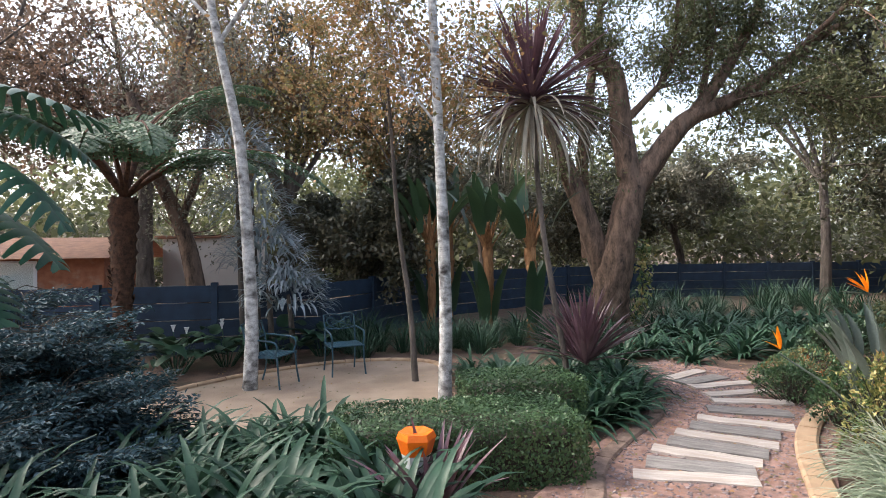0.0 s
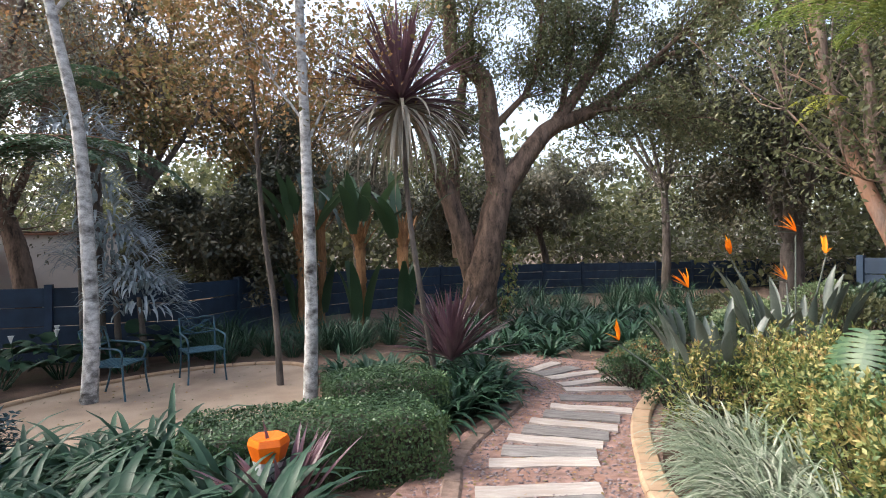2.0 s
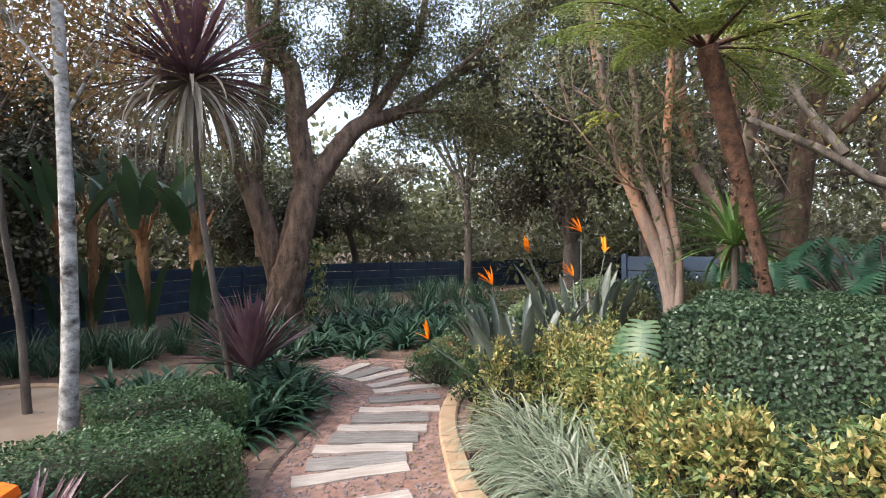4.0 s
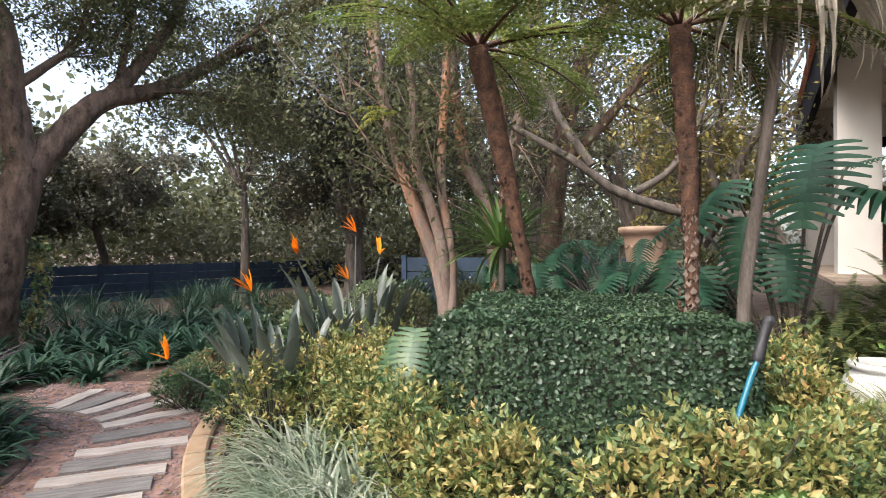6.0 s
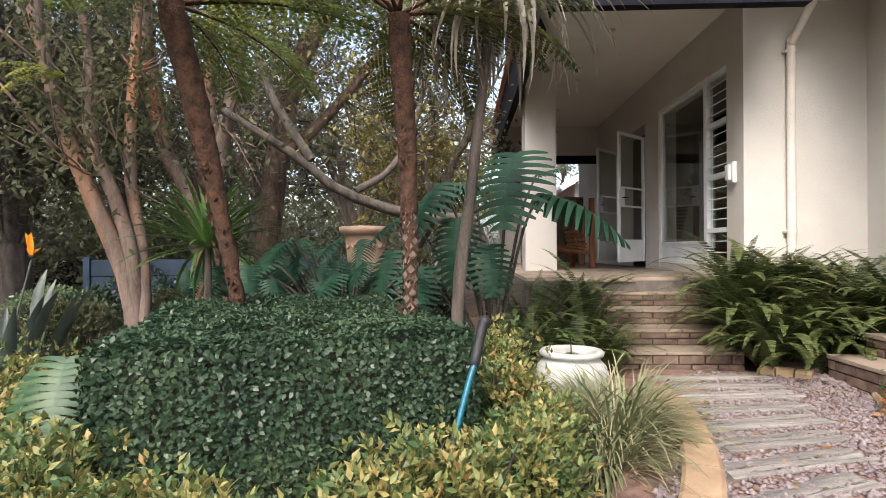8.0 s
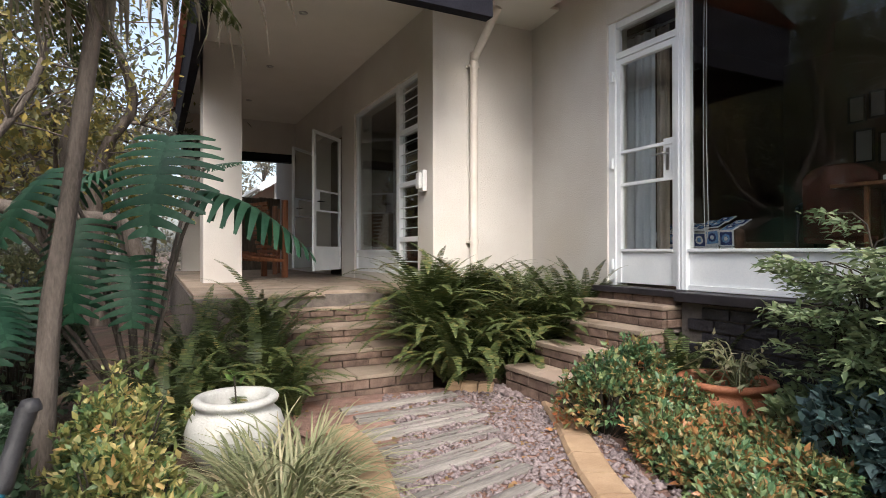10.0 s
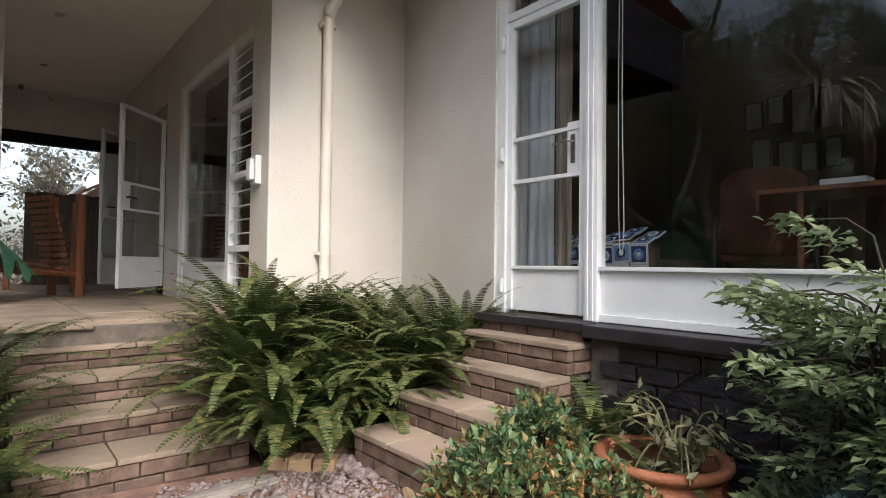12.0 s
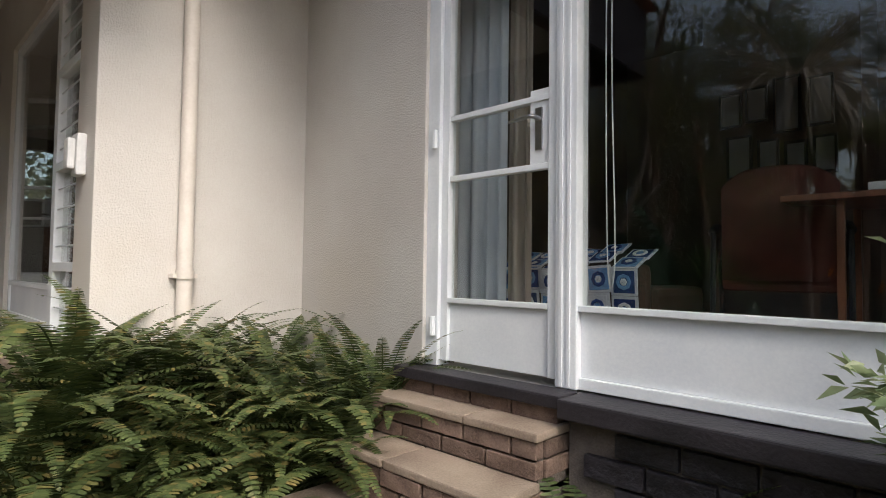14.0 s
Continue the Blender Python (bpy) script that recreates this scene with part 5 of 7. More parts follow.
# far belt of trees, too far to count
P = []
for k in range(520):
    a0 = RNG.uniform(-0.95, 1.5)
    d = RNG.uniform(28, 46)
    P.append((0.5 + d * math.sin(a0), d * math.cos(a0), RNG.uniform(0.5, 6.5)))
P = np.repeat(np.array(P), 165, 0) + RNG.normal(size=(520 * 165, 3)) * np.array([1.7, 1.7, 1.1])
P[:, 2] = np.abs(P[:, 2])
L = RNG.uniform(0.3, 0.55, len(P))
tagged(part("far_woods", leafmesh("far_woods", [blades(P, RNG.normal(size=P.shape), L, L * 0.55, template=(RHOMB_T, RHOMB_F))]), CANOPY), "far belt of hazy grey-green woods", "woods", kind="stuff")
P = []
for k in range(330):
    a0 = RNG.uniform(-0.8, 1.75)
    d = RNG.uniform(29, 34)
    P.append((0.5 + d * math.sin(a0), d * math.cos(a0), RNG.uniform(0.0, 3.0)))
P = np.repeat(np.array(P), 120, 0) + RNG.normal(size=(330 * 120, 3)) * np.array([1.0, 1.0, 0.7])
L = RNG.uniform(0.14, 0.3, len(P))
tagged(part("understorey", leafmesh("understorey", [blades(P, RNG.normal(size=P.shape), L, L * 0.5, template=(RHOMB_T, RHOMB_F))]), CANOPY_GR), "dark tangled bushes behind the garden fence", "bushes", kind="stuff")


# trees in the shrubbery by the hedge
tree("myrtle_tree", "many-stemmed tree with smooth peeling orange-grey bark", [
    ([(7.2, 3.75, 0.4), (7.23, 3.85, 1.31), (7.18, 4.23, 2.29), (7.15, 4.54, 3.12), (7.12, 4.73, 3.95), (7.1, 4.95, 5.2)], 0.105, 0.06, 2),
    ([(7.2, 3.8, 0.5), (7.24, 3.8, 1.5), (7.2, 4.0, 2.3), (7.2, 4.25, 2.9), (7.3, 4.3, 3.5), (7.5, 4.6, 4.8)], 0.09, 0.045, 2),
    ([(7.2, 3.7, 0.5), (7.3, 3.75, 1.6), (7.4, 3.95, 2.6), (7.5, 3.95, 3.8), (7.6, 3.9, 5.2)], 0.08, 0.045, 2),
    ([(7.17, 4.35, 2.6), (7.0, 4.6, 2.9), (6.8, 5.0, 3.5)], 0.03, 0.012, 1),
    # extra limb mostly above view, added to darken the sky mirrored in window_1
    ([(7.12, 4.73, 3.95), (6.8, 4.6, 5.5), (6.3, 4.3, 7.0)], 0.055, 0.02, 2)],
    BARK_PALE, CANOPY, 0.014, 1.3, 7, 34, 0.35, 0.08)
tree("myrtle_tree", "pale forked tree with smooth peeling bark", [
    ([(8.0, 3.35, 0.4), (7.95, 3.5, 2.14), (7.93, 3.88, 2.99), (7.91, 4.02, 4.12), (7.9, 4.1, 5.4)], 0.11, 0.06, 2),
    ([(8.0, 3.3, 0.6), (8.02, 3.3, 2.4), (8.01, 3.12, 3.3), (8.03, 3.0, 4.19), (8.05, 2.8, 5.3)], 0.11, 0.06, 2),
    ([(8.01, 3.2, 2.7), (8.0, 3.35, 3.6), (8.0, 3.3, 4.8)], 0.07, 0.04, 2),
    # another added high limb that covers sky in the window reflection
    ([(8.03, 3.0, 4.19), (7.6, 2.7, 5.8), (7.0, 2.5, 7.2)], 0.055, 0.02, 2)],
    BARK_PALE, CANOPY, 0.014, 1.3, 7, 34, 0.35, 0.08)
tree("leaning_tree", "grey tree with a long twisted bough leaning low", [
    ([(8.3, -0.1, 1.2), (8.2, 0.2, 2.0), (8.14, 0.37, 2.06), (8.06, 1.05, 2.15), (7.97, 1.8, 2.42), (7.91, 2.28, 2.81), (7.82, 3.1, 3.33)], 0.09, 0.045, 0),
    ([(7.93, 2.1, 2.76), (7.89, 2.48, 3.36), (7.87, 2.69, 3.91), (7.9, 2.9, 4.8)], 0.06, 0.03, 2),
    ([(8.0, 1.6, 2.4), (8.2, 1.2, 2.7), (8.5, 0.9, 3.4), (8.6, 0.8, 4.2)], 0.05, 0.025, 2)],
    BARK_GREY, YELLOWISH, 0.012, 1.0, 6, 13, 0.3, 0.08, droop=0.8)
tree("garden_tree", "dark-trunked tree rising behind the planting", [
    ([(9.5, 3.3, 0.3), (9.52, 3.19, 1.71), (9.54, 3.01, 3.26), (9.57, 2.75, 4.38), (9.63, 2.24, 5.4), (9.7, 2.0, 6.5)], 0.19, 0.1, 2),
    ([(9.54, 3.05, 3.0), (9.6, 2.4, 3.6), (9.8, 1.6, 4.6), (10, 1.0, 5.4)], 0.1, 0.05, 2)],
    BARK_BROWN, CANOPY, 0.018, 1.6, 8, 44, 0.4, 0.09)
tree("bare_tree", "grey tree with sinuous bare branches by the veranda", [
    ([(11.0, 0.6, 0.8), (10.9, 0.65, 2.4), (10.85, 0.5, 3.2), (10.9, 0.2, 3.8), (10.8, 0.5, 4.8)], 0.11, 0.05, 2),
    ([(10.9, 0.65, 2.3), (10.9, 1.0, 3.0), (10.8, 0.8, 3.9), (10.9, 1.1, 5.0)], 0.08, 0.04, 2)],
    BARK_GREY, YELLOWISH, 0.012, 0.6, 6, 13, 0.2, 0.08, droop=0.8)


def tree_fern(base, top, r0, n, length, mat, label, low=38, width=0.5, droop=58, crown=1.3, scars=0, fan=40, bare=0.14):
    root = thing("tree_fern", label, "tree fern", group="tree ferns")
    b, t = np.array(base), np.array(top)
    mid = (b + t) / 2 + np.array([0.03, -0.03, 0])
    V, F = tube([tuple(b), tuple(mid), tuple(t)], [r0, r0 * 0.85, r0 * 1.0, r0 * crown, r0 * crown * 1.1], 40, 12, 0.09)
    a0 = RNG.uniform(0, 6.28, 260)
    P = b + (t - b) * RNG.uniform(0.1, 1, 260)[:, None] + np.stack([np.cos(a0), np.sin(a0), 0 * a0], -1) * r0 * 0.8
    part("trunk", npmesh("trunk", V, F, True), BARK_FERN, root)
    part("bark_relief", leafmesh("bark_relief", [blades(P, np.stack([np.cos(a0), np.sin(a0), 0 * a0 + 1.4], -1), r0 * 0.9, r0 * 0.5)]), BARK_FERN, root)
    if scars:
        k = np.arange(scars)
        a1, h1 = k * 2.39996, 0.02 + 0.5 * k / scars
        out = np.stack([np.cos(a1), np.sin(a1), 0 * a1], -1)
        Q = b + (t - b) * h1[:, None] * 1.25 + (mid - (b + t) / 2) * (4 * h1 * (1 - h1))[:, None] + out * r0 * 0.93 - np.array([0, 0, 0.03])
        part("scar_work", leafmesh("scar_work", [blades(Q, np.tile([[0, 0, 1.0]], (scars, 1)), 0.058, 0.05, up=out * 9, template=(RHOMB_T, RHOMB_F))]), SCAR, root, "pale diamond leaf scars")["kind"] = "stuff"
    for k in range(n):
        a0 = 2.39996 * k + RNG.uniform(-0.2, 0.2)
        up = low + fan * ((k * 0.618) % 1.0)
        ln = length * RNG.uniform(0.8, 1.08)
        o, rach = frond(ln, up, droop + RNG.uniform(-10, 22), a0, length * width, 25, 14, 0.14, tuple(t), bare, sub=9)
        C = rach[0].reshape(-1, 2, 3).mean(1)
        st = part("frond_stalk", npmesh("frond_stalk", *tube(C[:14:2], [ln * 0.013, ln * 0.008, ln * 0.003], 12, 5), True), BARK_FERN, root, "dark brown frond stalk")
        part("frond", leafmesh("frond", o), mat, st)
    return root


tree_fern((-4.1, 9.8, -0.2), (-3.97, 9.77, 2.75), 0.16, 18, 3.7, TFERN_DK, "tall tree fern with dark fibrous trunk", 36, 0.34, 92, 1.25, fan=46, bare=0.26)
tree_fern((5.56, 1.85, 0.4), (5.44, 2.44, 3.5), 0.06, 13, 1.8, TFERN, "tree fern with slim brown trunk and bright fronds", 4, 0.44, 42, 1.5)
tree_fern((4.88, 0.66, 0.5), (4.88, 0.72, 3.15), 0.046, 11, 1.3, TFERN_OLIVE, "small tree fern with diamond-scarred trunk", 4, 0.44, 45, 1.4, 150)
yf = thing("young_fern", "yellow-green young frond hanging by the tree fern", "fern")
leafy = []
for a0, up in ((2.2, 20), (2.5, -5), (1.9, 0), (2.9, 5)):
    o, r = frond(0.62, up, 60, a0, 0.28, 16, 10, 0.2, (6.95, 4.35, 3.5), 0.05, sub=6)
    leafy += o
part("fronds", leafmesh("fronds", leafy), YFROND, yf)

# wild banana palms behind the patio
def wild_banana(x, y, h, label, seed):
    root = thing("wild_banana", label, "palm", (x, y, -0.15), group="wild bananas")
    part("trunk", npmesh("trunk", *tube([(0, 0, 0), (0.03, 0, h * 0.5), (0.0, 0.02, h)], [0.1, 0.085, 0.1, 0.12], 24, 12, 0.14), True), FIBRE, root)
    n = 13
    az = np.linspace(0, 2 * np.pi, n) + RNG.uniform(-0.3, 0.3, n)
    O = np.tile([[0, 0, h * 0.85]], (n, 1))
    part("stalk_fan", leafmesh("stalk_fan", [straps(O, az, RNG.uniform(0.9, 1.3, n), 0.09, RNG.uniform(60, 84, n), 15, 5, 0.5)]), FIBRE, root, "orange-brown fanned leaf bases")
    az2 = RNG.uniform(0, 2 * np.pi, 8)
    for k in range(8):
        lift = RNG.uniform(52, 86)
        o2 = np.array([[math.cos(az2[k]) * 0.45, math.sin(az2[k]) * 0.45, h * 0.85 + RNG.uniform(0.4, 1.0)]])
        part("leaf_blade", leafmesh("leaf_blade", [straps(o2, az2[k:k + 1], RNG.uniform(1.0, 1.5), RNG.uniform(0.2, 0.3), lift, RNG.uniform(20, 70), 9, 0.2, blunt=0.2)]), BANANA, root)
    for k in range(5):
        a0 = RNG.uniform(0, 6.28)
        part("leaf_blade", leafmesh("leaf_blade", [straps(np.array([[math.cos(a0) * 0.2, math.sin(a0) * 0.2, 0.4]]), np.array([a0]), 1.4, 0.26, 82, 30, 9, 0.2, blunt=0.2)]), BANANA, root)
    return root


wild_banana(1.47, 12.75, 2.2, "wild banana with fibrous orange trunk", 1)
wild_banana(2.7, 12.1, 2.1, "wild banana with fanned stalks and dark leaves", 2)
wild_banana(3.52, 11.5, 2.0, "wild banana with ragged orange-brown fan", 3)
wild_banana(2.1, 14.2, 2.6, "tall wild banana behind the others", 4)


def cordyline(name, x, y, z, n, length, width, mat, label, lo, hi, droop, stem=None, stem_mat=BARK_GREY, old=0):
    root = thing(name, label, "cordyline")
    if stem:
        part("stem", npmesh("stem", *tube(stem, [0.05, 0.04, 0.034], 20, 8, 0.04), True), stem_mat, root)
    az = RNG.uniform(0, 2 * np.pi, n)
    lift = RNG.uniform(0, 1, n) ** 0.8 * (hi - lo) + lo
    O = np.array([[x, y, z]]) + np.stack([np.cos(az), np.sin(az), 0.2 * RNG.normal(size=n)], -1) * 0.05
    for k in range(n):
        part("leaf", leafmesh("leaf", [straps(O[k:k + 1], az[k:k + 1], length * RNG.uniform(0.75, 1.1), width, lift[k], droop * RNG.uniform(0.4, 1.3), 6, 0.5)]), mat, root)
    if old:
        az = RNG.uniform(0, 2 * np.pi, old)
        O = np.array([[x, y, z - 0.08]]) + np.stack([np.cos(az), np.sin(az), 0 * az], -1) * 0.05
        for k in range(old):
            part("old_leaf", leafmesh("old_leaf", [straps(O[k:k + 1], az[k:k + 1], length * RNG.uniform(0.8, 1.15), width * 0.9, RNG.uniform(-45, 5), RNG.uniform(40, 85), 7, 0.5)]), GREYED, root, "faded hanging old leaf")
    return root


cordyline("tall_cordyline", 2.27, 6.98, 3.76, 160, 1.28, 0.05, PURPLE, "tall purple spiky cordyline on a thin stem", -25, 90, 22, [(2.75, 6.95, -0.2), (2.62, 6.97, 0.67), (2.4, 6.98, 2.09), (2.27, 6.98, 3.76)], old=80)
cordyline("purple_cordyline", 2.95, 6.95, 0.28, 110, 1.0, 0.055, PURPLE, "low purple cordyline rosette by the path", 15, 88, 22)
cordyline("small_cordyline", 0.52, 3.28, 0.08, 34, 0.62, 0.05, PURPLE, "small dark purple cordyline beside the orange lantern", 35, 88, 25)
cordyline("thin_cordyline", 5.29, 0.09, 3.74, 60, 1.0, 0.045, GREYED, "slim tree with drooping grey-green strap leaves", -75, 45, 80, [(5.26, 0.4, 0.5), (5.27, 0.36, 1.46), (5.28, 0.27, 2.18), (5.29, 0.09, 3.74)], old=90)
cordyline("green_dracaena", 7.0, 2.9, 1.75, 90, 0.85, 0.04, GREEN, "green strappy plant among the tree stems", -30, 80, 60, [(7.05, 2.95, 0.4), (7.0, 2.9, 1.75)])

# ---- strap-leaved clumps ----
def clump_mesh(n, length, width, lo, hi, droop, seg, r):
    az = RNG.uniform(0, 2 * np.pi, n)
    O = np.stack([np.cos(az) * r * RNG.uniform(0, 1, n), np.sin(az) * r * RNG.uniform(0, 1, n), 0 * az], -1)
    return leafmesh("leaves", [straps(O, az + RNG.normal(size=n) * 0.4, length * RNG.uniform(0.6, 1.1, n), width * RNG.uniform(0.7, 1.1, n), RNG.uniform(lo, hi, n), droop * RNG.uniform(0.6, 1.2, n), seg, 0.3, blunt=0.15)])


def clumps(name, meshes, mat, label, category, spots, group, sink=0.04):
    for k, (x, y, s) in enumerate(spots):
        root = thing(name, label, category, (x, y, gz(x, y) - sink), group=group, turn=RNG.uniform(0, 360))
        root.scale = (s, s, s * RNG.uniform(0.9, 1.1))
        part("leaves", meshes[k % len(meshes)], mat, root)


def scatter_spots(n, x0, x1, y0, y1, lo, hi, keep=lambda x, y: True, gap=0.0):
    out, tries = [], 0
    while len(out) < n and tries < n * 60:
        tries += 1
        x, y = RNG.uniform(x0, x1), RNG.uniform(y0, y1)
        if keep(x, y) and all((x - a0) ** 2 + (y - b0) ** 2 > gap * gap for a0, b0, _ in out):
            out.append((x, y, RNG.uniform(lo, hi)))
    return out


AG = [clump_mesh(58, 0.74, 0.068, 25, 82, 110, 6, 0.12) for _ in range(5)]
front = scatter_spots(50, -2.2, 0.35, 2.45, 4.95, 0.9, 1.18, lambda x, y: not (x > -0.3 and y > 3.7) and y < 5.2 + 0.2 * x, 0.26)
clumps("agapanthus", AG, AGAP, "lush green agapanthus clump with arching strap leaves", "agapanthus", front, "foreground agapanthus")
path_side = [(2.55, 5.6, 1.0), (2.75, 6.1, 1.05), (3.1, 6.5, 1.0), (3.45, 6.9, 1.0), (3.6, 7.5, 0.95), (2.2, 5.4, 0.85), (2.9, 5.75, 0.8), (3.3, 6.2, 0.9), (2.3, 6.4, 0.9), (1.7, 6.9, 0.9), (1.9, 7.4, 0.9), (2.3, 7.8, 0.9), (3.6, 8.0, 0.9), (3.0, 7.7, 0.9), (1.6, 7.9, 0.8)]
clumps("agapanthus", AG, AGAP, "agapanthus clump spilling over the path edge", "agapanthus", path_side, "path agapanthus")
back = scatter_spots(70, 3.4, 11.5, 8.3, 12.6, 0.8, 1.05, lambda x, y: (x - 5.7) ** 2 + (y - 12.3) ** 2 > 0.7 and y > 8.6 - 0.25 * (x - 4) and y < 12.8, 0.45)
clumps("agapanthus", AG, AGAP, "agapanthus clump under the spreading tree", "agapanthus", back, "agapanthus under the tree")
MONDO = [clump_mesh(70, 0.75, 0.016, 45, 86, 70, 4, 0.14) for _ in range(4)]
clumps("lily_turf", MONDO, AGAP, "dark upright grassy clump behind the patio", "grass", scatter_spots(40, -0.6, 4.6, 9.9, 11.6, 0.8, 1.2, gap=0.28), "grasses behind the patio")
clumps("lily_turf", MONDO, AGAP, "dark grassy clump along the blue fence", "grass", scatter_spots(36, 6.6, 14, 12.6, 18, 1.0, 1.5, gap=0.5), "grasses along the fence")
VG_M = [clump_mesh(300, 0.6, 0.015, 30, 88, 115, 7, 0.13) for _ in range(3)]
clumps("variegated_grass", VG_M, VARIEG, "cream-striped ornamental grass tussock", "grass", [(4.05, 3.4, 1.25), (3.85, 3.0, 1.25), (4.05, 2.75, 1.15), (3.5, 2.5, 1.15), (3.45, 2.15, 1.05), (2.98, 1.62, 0.9), (2.9, 1.2, 0.75), (3.0, 2.0, 0.9), (3.2, 2.3, 1.0), (3.45, 2.8, 1.0)], "striped grass along the edging")
DG_M = [clump_mesh(300, 0.7, 0.013, 20, 85, 100, 7, 0.14) for _ in range(2)]
clumps("ornamental_grass", DG_M, DRYGRASS, "untidy grass tussock with some straw leaves", "grass", [(4.7, -0.55, 1.0), (5.0, -0.72, 0.9), (4.45, -0.42, 0.8), (4.85, -0.45, 0.95)], "grass tussocks by the white pot")

# ---- clipped hedges and shrubs ----
def hedge(name, label, x0, x1, y0, y1, z0, z1, n, size, mat, turn=0.0, loose=0.05, dome=0.02):
    cx, cy = (x0 + x1) / 2, (y0 + y1) / 2
    root = thing(name, label, "hedge", (cx, cy, z0), turn=turn)
    w, d, h = (x1 - x0) / 2, (y1 - y0) / 2, z1 - z0
    # hidden solid dark box, added to stop light between the leaves
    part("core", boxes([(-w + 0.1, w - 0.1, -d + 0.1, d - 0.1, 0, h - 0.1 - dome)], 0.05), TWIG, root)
    areas = np.array([4 * w * d, 2 * w * h, 2 * w * h, 2 * d * h, 2 * d * h])
    pick = RNG.choice(5, n, p=areas / areas.sum())
    u, v = RNG.uniform(-1, 1, n), RNG.uniform(-1, 1, n)
    P, N = np.zeros((n, 3)), np.zeros((n, 3))
    for k, nn in enumerate([(0, 0, 1), (0, 1, 0), (0, -1, 0), (1, 0, 0), (-1, 0, 0)]):
        m = pick == k
        N[m] = nn
        if k == 0:
            P[m] = np.stack([u[m] * w, v[m] * d, 0 * u[m] + h], -1)
        elif k < 3:
            P[m] = np.stack([u[m] * w, 0 * u[m] + nn[1] * d, (v[m] + 1) / 2 * h], -1)
        else:
            P[m] = np.stack([0 * u[m] + nn[0] * w, u[m] * d, (v[m] + 1) / 2 * h], -1)
    edge = np.clip(1 - np.minimum(w - np.abs(P[:, 0]), d - np.abs(P[:, 1])) / 0.2, 0, 1)
    P[:, 2] *= 1 - (0.25 * dome * edge ** 2 + dome * np.clip(0.25 - P[:, 0] / w, 0, 1)) / h
    wave = 0.022 * np.sin(P[:, 0] * 4.7 + P[:, 2] * 3) * np.sin(P[:, 1] * 5.3 + 1) + 0.012 * np.sin(P[:, 0] * 17 + P[:, 1] * 13) * np.sin(P[:, 2] * 15 + P[:, 1] * 9)
    P += N * (wave - np.abs(RNG.normal(size=n)) * loose + 0.02)[:, None]
    e = np.clip(np.abs(P) / np.array([w, d, h]), 0, 1)
    P -= 0.025 * (np.sort(e, 1)[:, 1:2] > 0.96) * unit(P - np.array([0, 0, h / 2]))
    D = RNG.normal(size=(n, 3)) * 0.8 + N * 0.25 + np.array([0, 0, 0.15])
    D -= 0.65 * np.sum(D * N, 1, keepdims=True) * N
    L = size * RNG.uniform(0.6, 1.25, n)
    part("foliage", leafmesh("foliage", [blades(P, D, L, L * 0.62, up=N, template=(RHOMB_T, RHOMB_F))]), mat, root)
    return root


hedge("hedge", "dense dark green clipped hedge block", 3.77, 6.27, 0.63, 2.29, 0.3, 1.31, 100000, 0.031, HEDGE, 20, 0.03, 0.0)
hedge("box_hedge", "low clipped box hedge beside the path", -0.15, 1.85, 4.0, 4.95, -0.12, 0.42, 26000, 0.03, BOX, 0)
hedge("box_hedge", "second low box hedge by the birch", 1.1, 2.35, 5.35, 6.2, -0.12, 0.42, 15000, 0.03, BOX)


def shrub(name, label, x, y, z, size, n, leaf_l, aspect, mat, seed, whorl=5, group="", lift=0.6, loose=0.0, template=(RHOMB_T, RHOMB_F)):
    """Twigs ending in small rosettes of leaves over a lumpy body."""
    root = thing(name, label, "shrub", (x, y, z), group=group)
    m = n // whorl
    P, D = lumps(m, size, seed)
    P *= (1 + loose * RNG.normal(size=(m, 1)))
    P += loose * 0.25 * RNG.normal(size=(m, 3))
    P[:, 2] += size[2] * 0.85
    P[:, 2] = np.maximum(P[:, 2], 0.02)
    Q = np.repeat(P, whorl, 0) + RNG.normal(size=(m * whorl, 3)) * leaf_l * 0.25
    E = np.repeat(D, whorl, 0) * 0.7 + RNG.normal(size=(m * whorl, 3)) * 0.75 + np.array([0, 0, lift * 0.5])
    L = leaf_l * RNG.uniform(0.6, 1.2, m * whorl)
    part("foliage", leafmesh("foliage", [blades(Q, E, L, L * aspect * 1.1, template=template)]), mat, root)
    pick = RNG.choice(m, min(m, 70), replace=False)
    part("twigwork", npmesh("twigwork", *joined([tube([(P[k, 0] * 0.15, P[k, 1] * 0.15, 0.0), tuple(P[k] * np.array([0.6, 0.6, 0.6])), tuple(P[k])], [0.008, 0.005, 0.003], 5, 4) for k in pick])), TWIG, root)
    return root


G1 = "golden shrubs round the hedge"
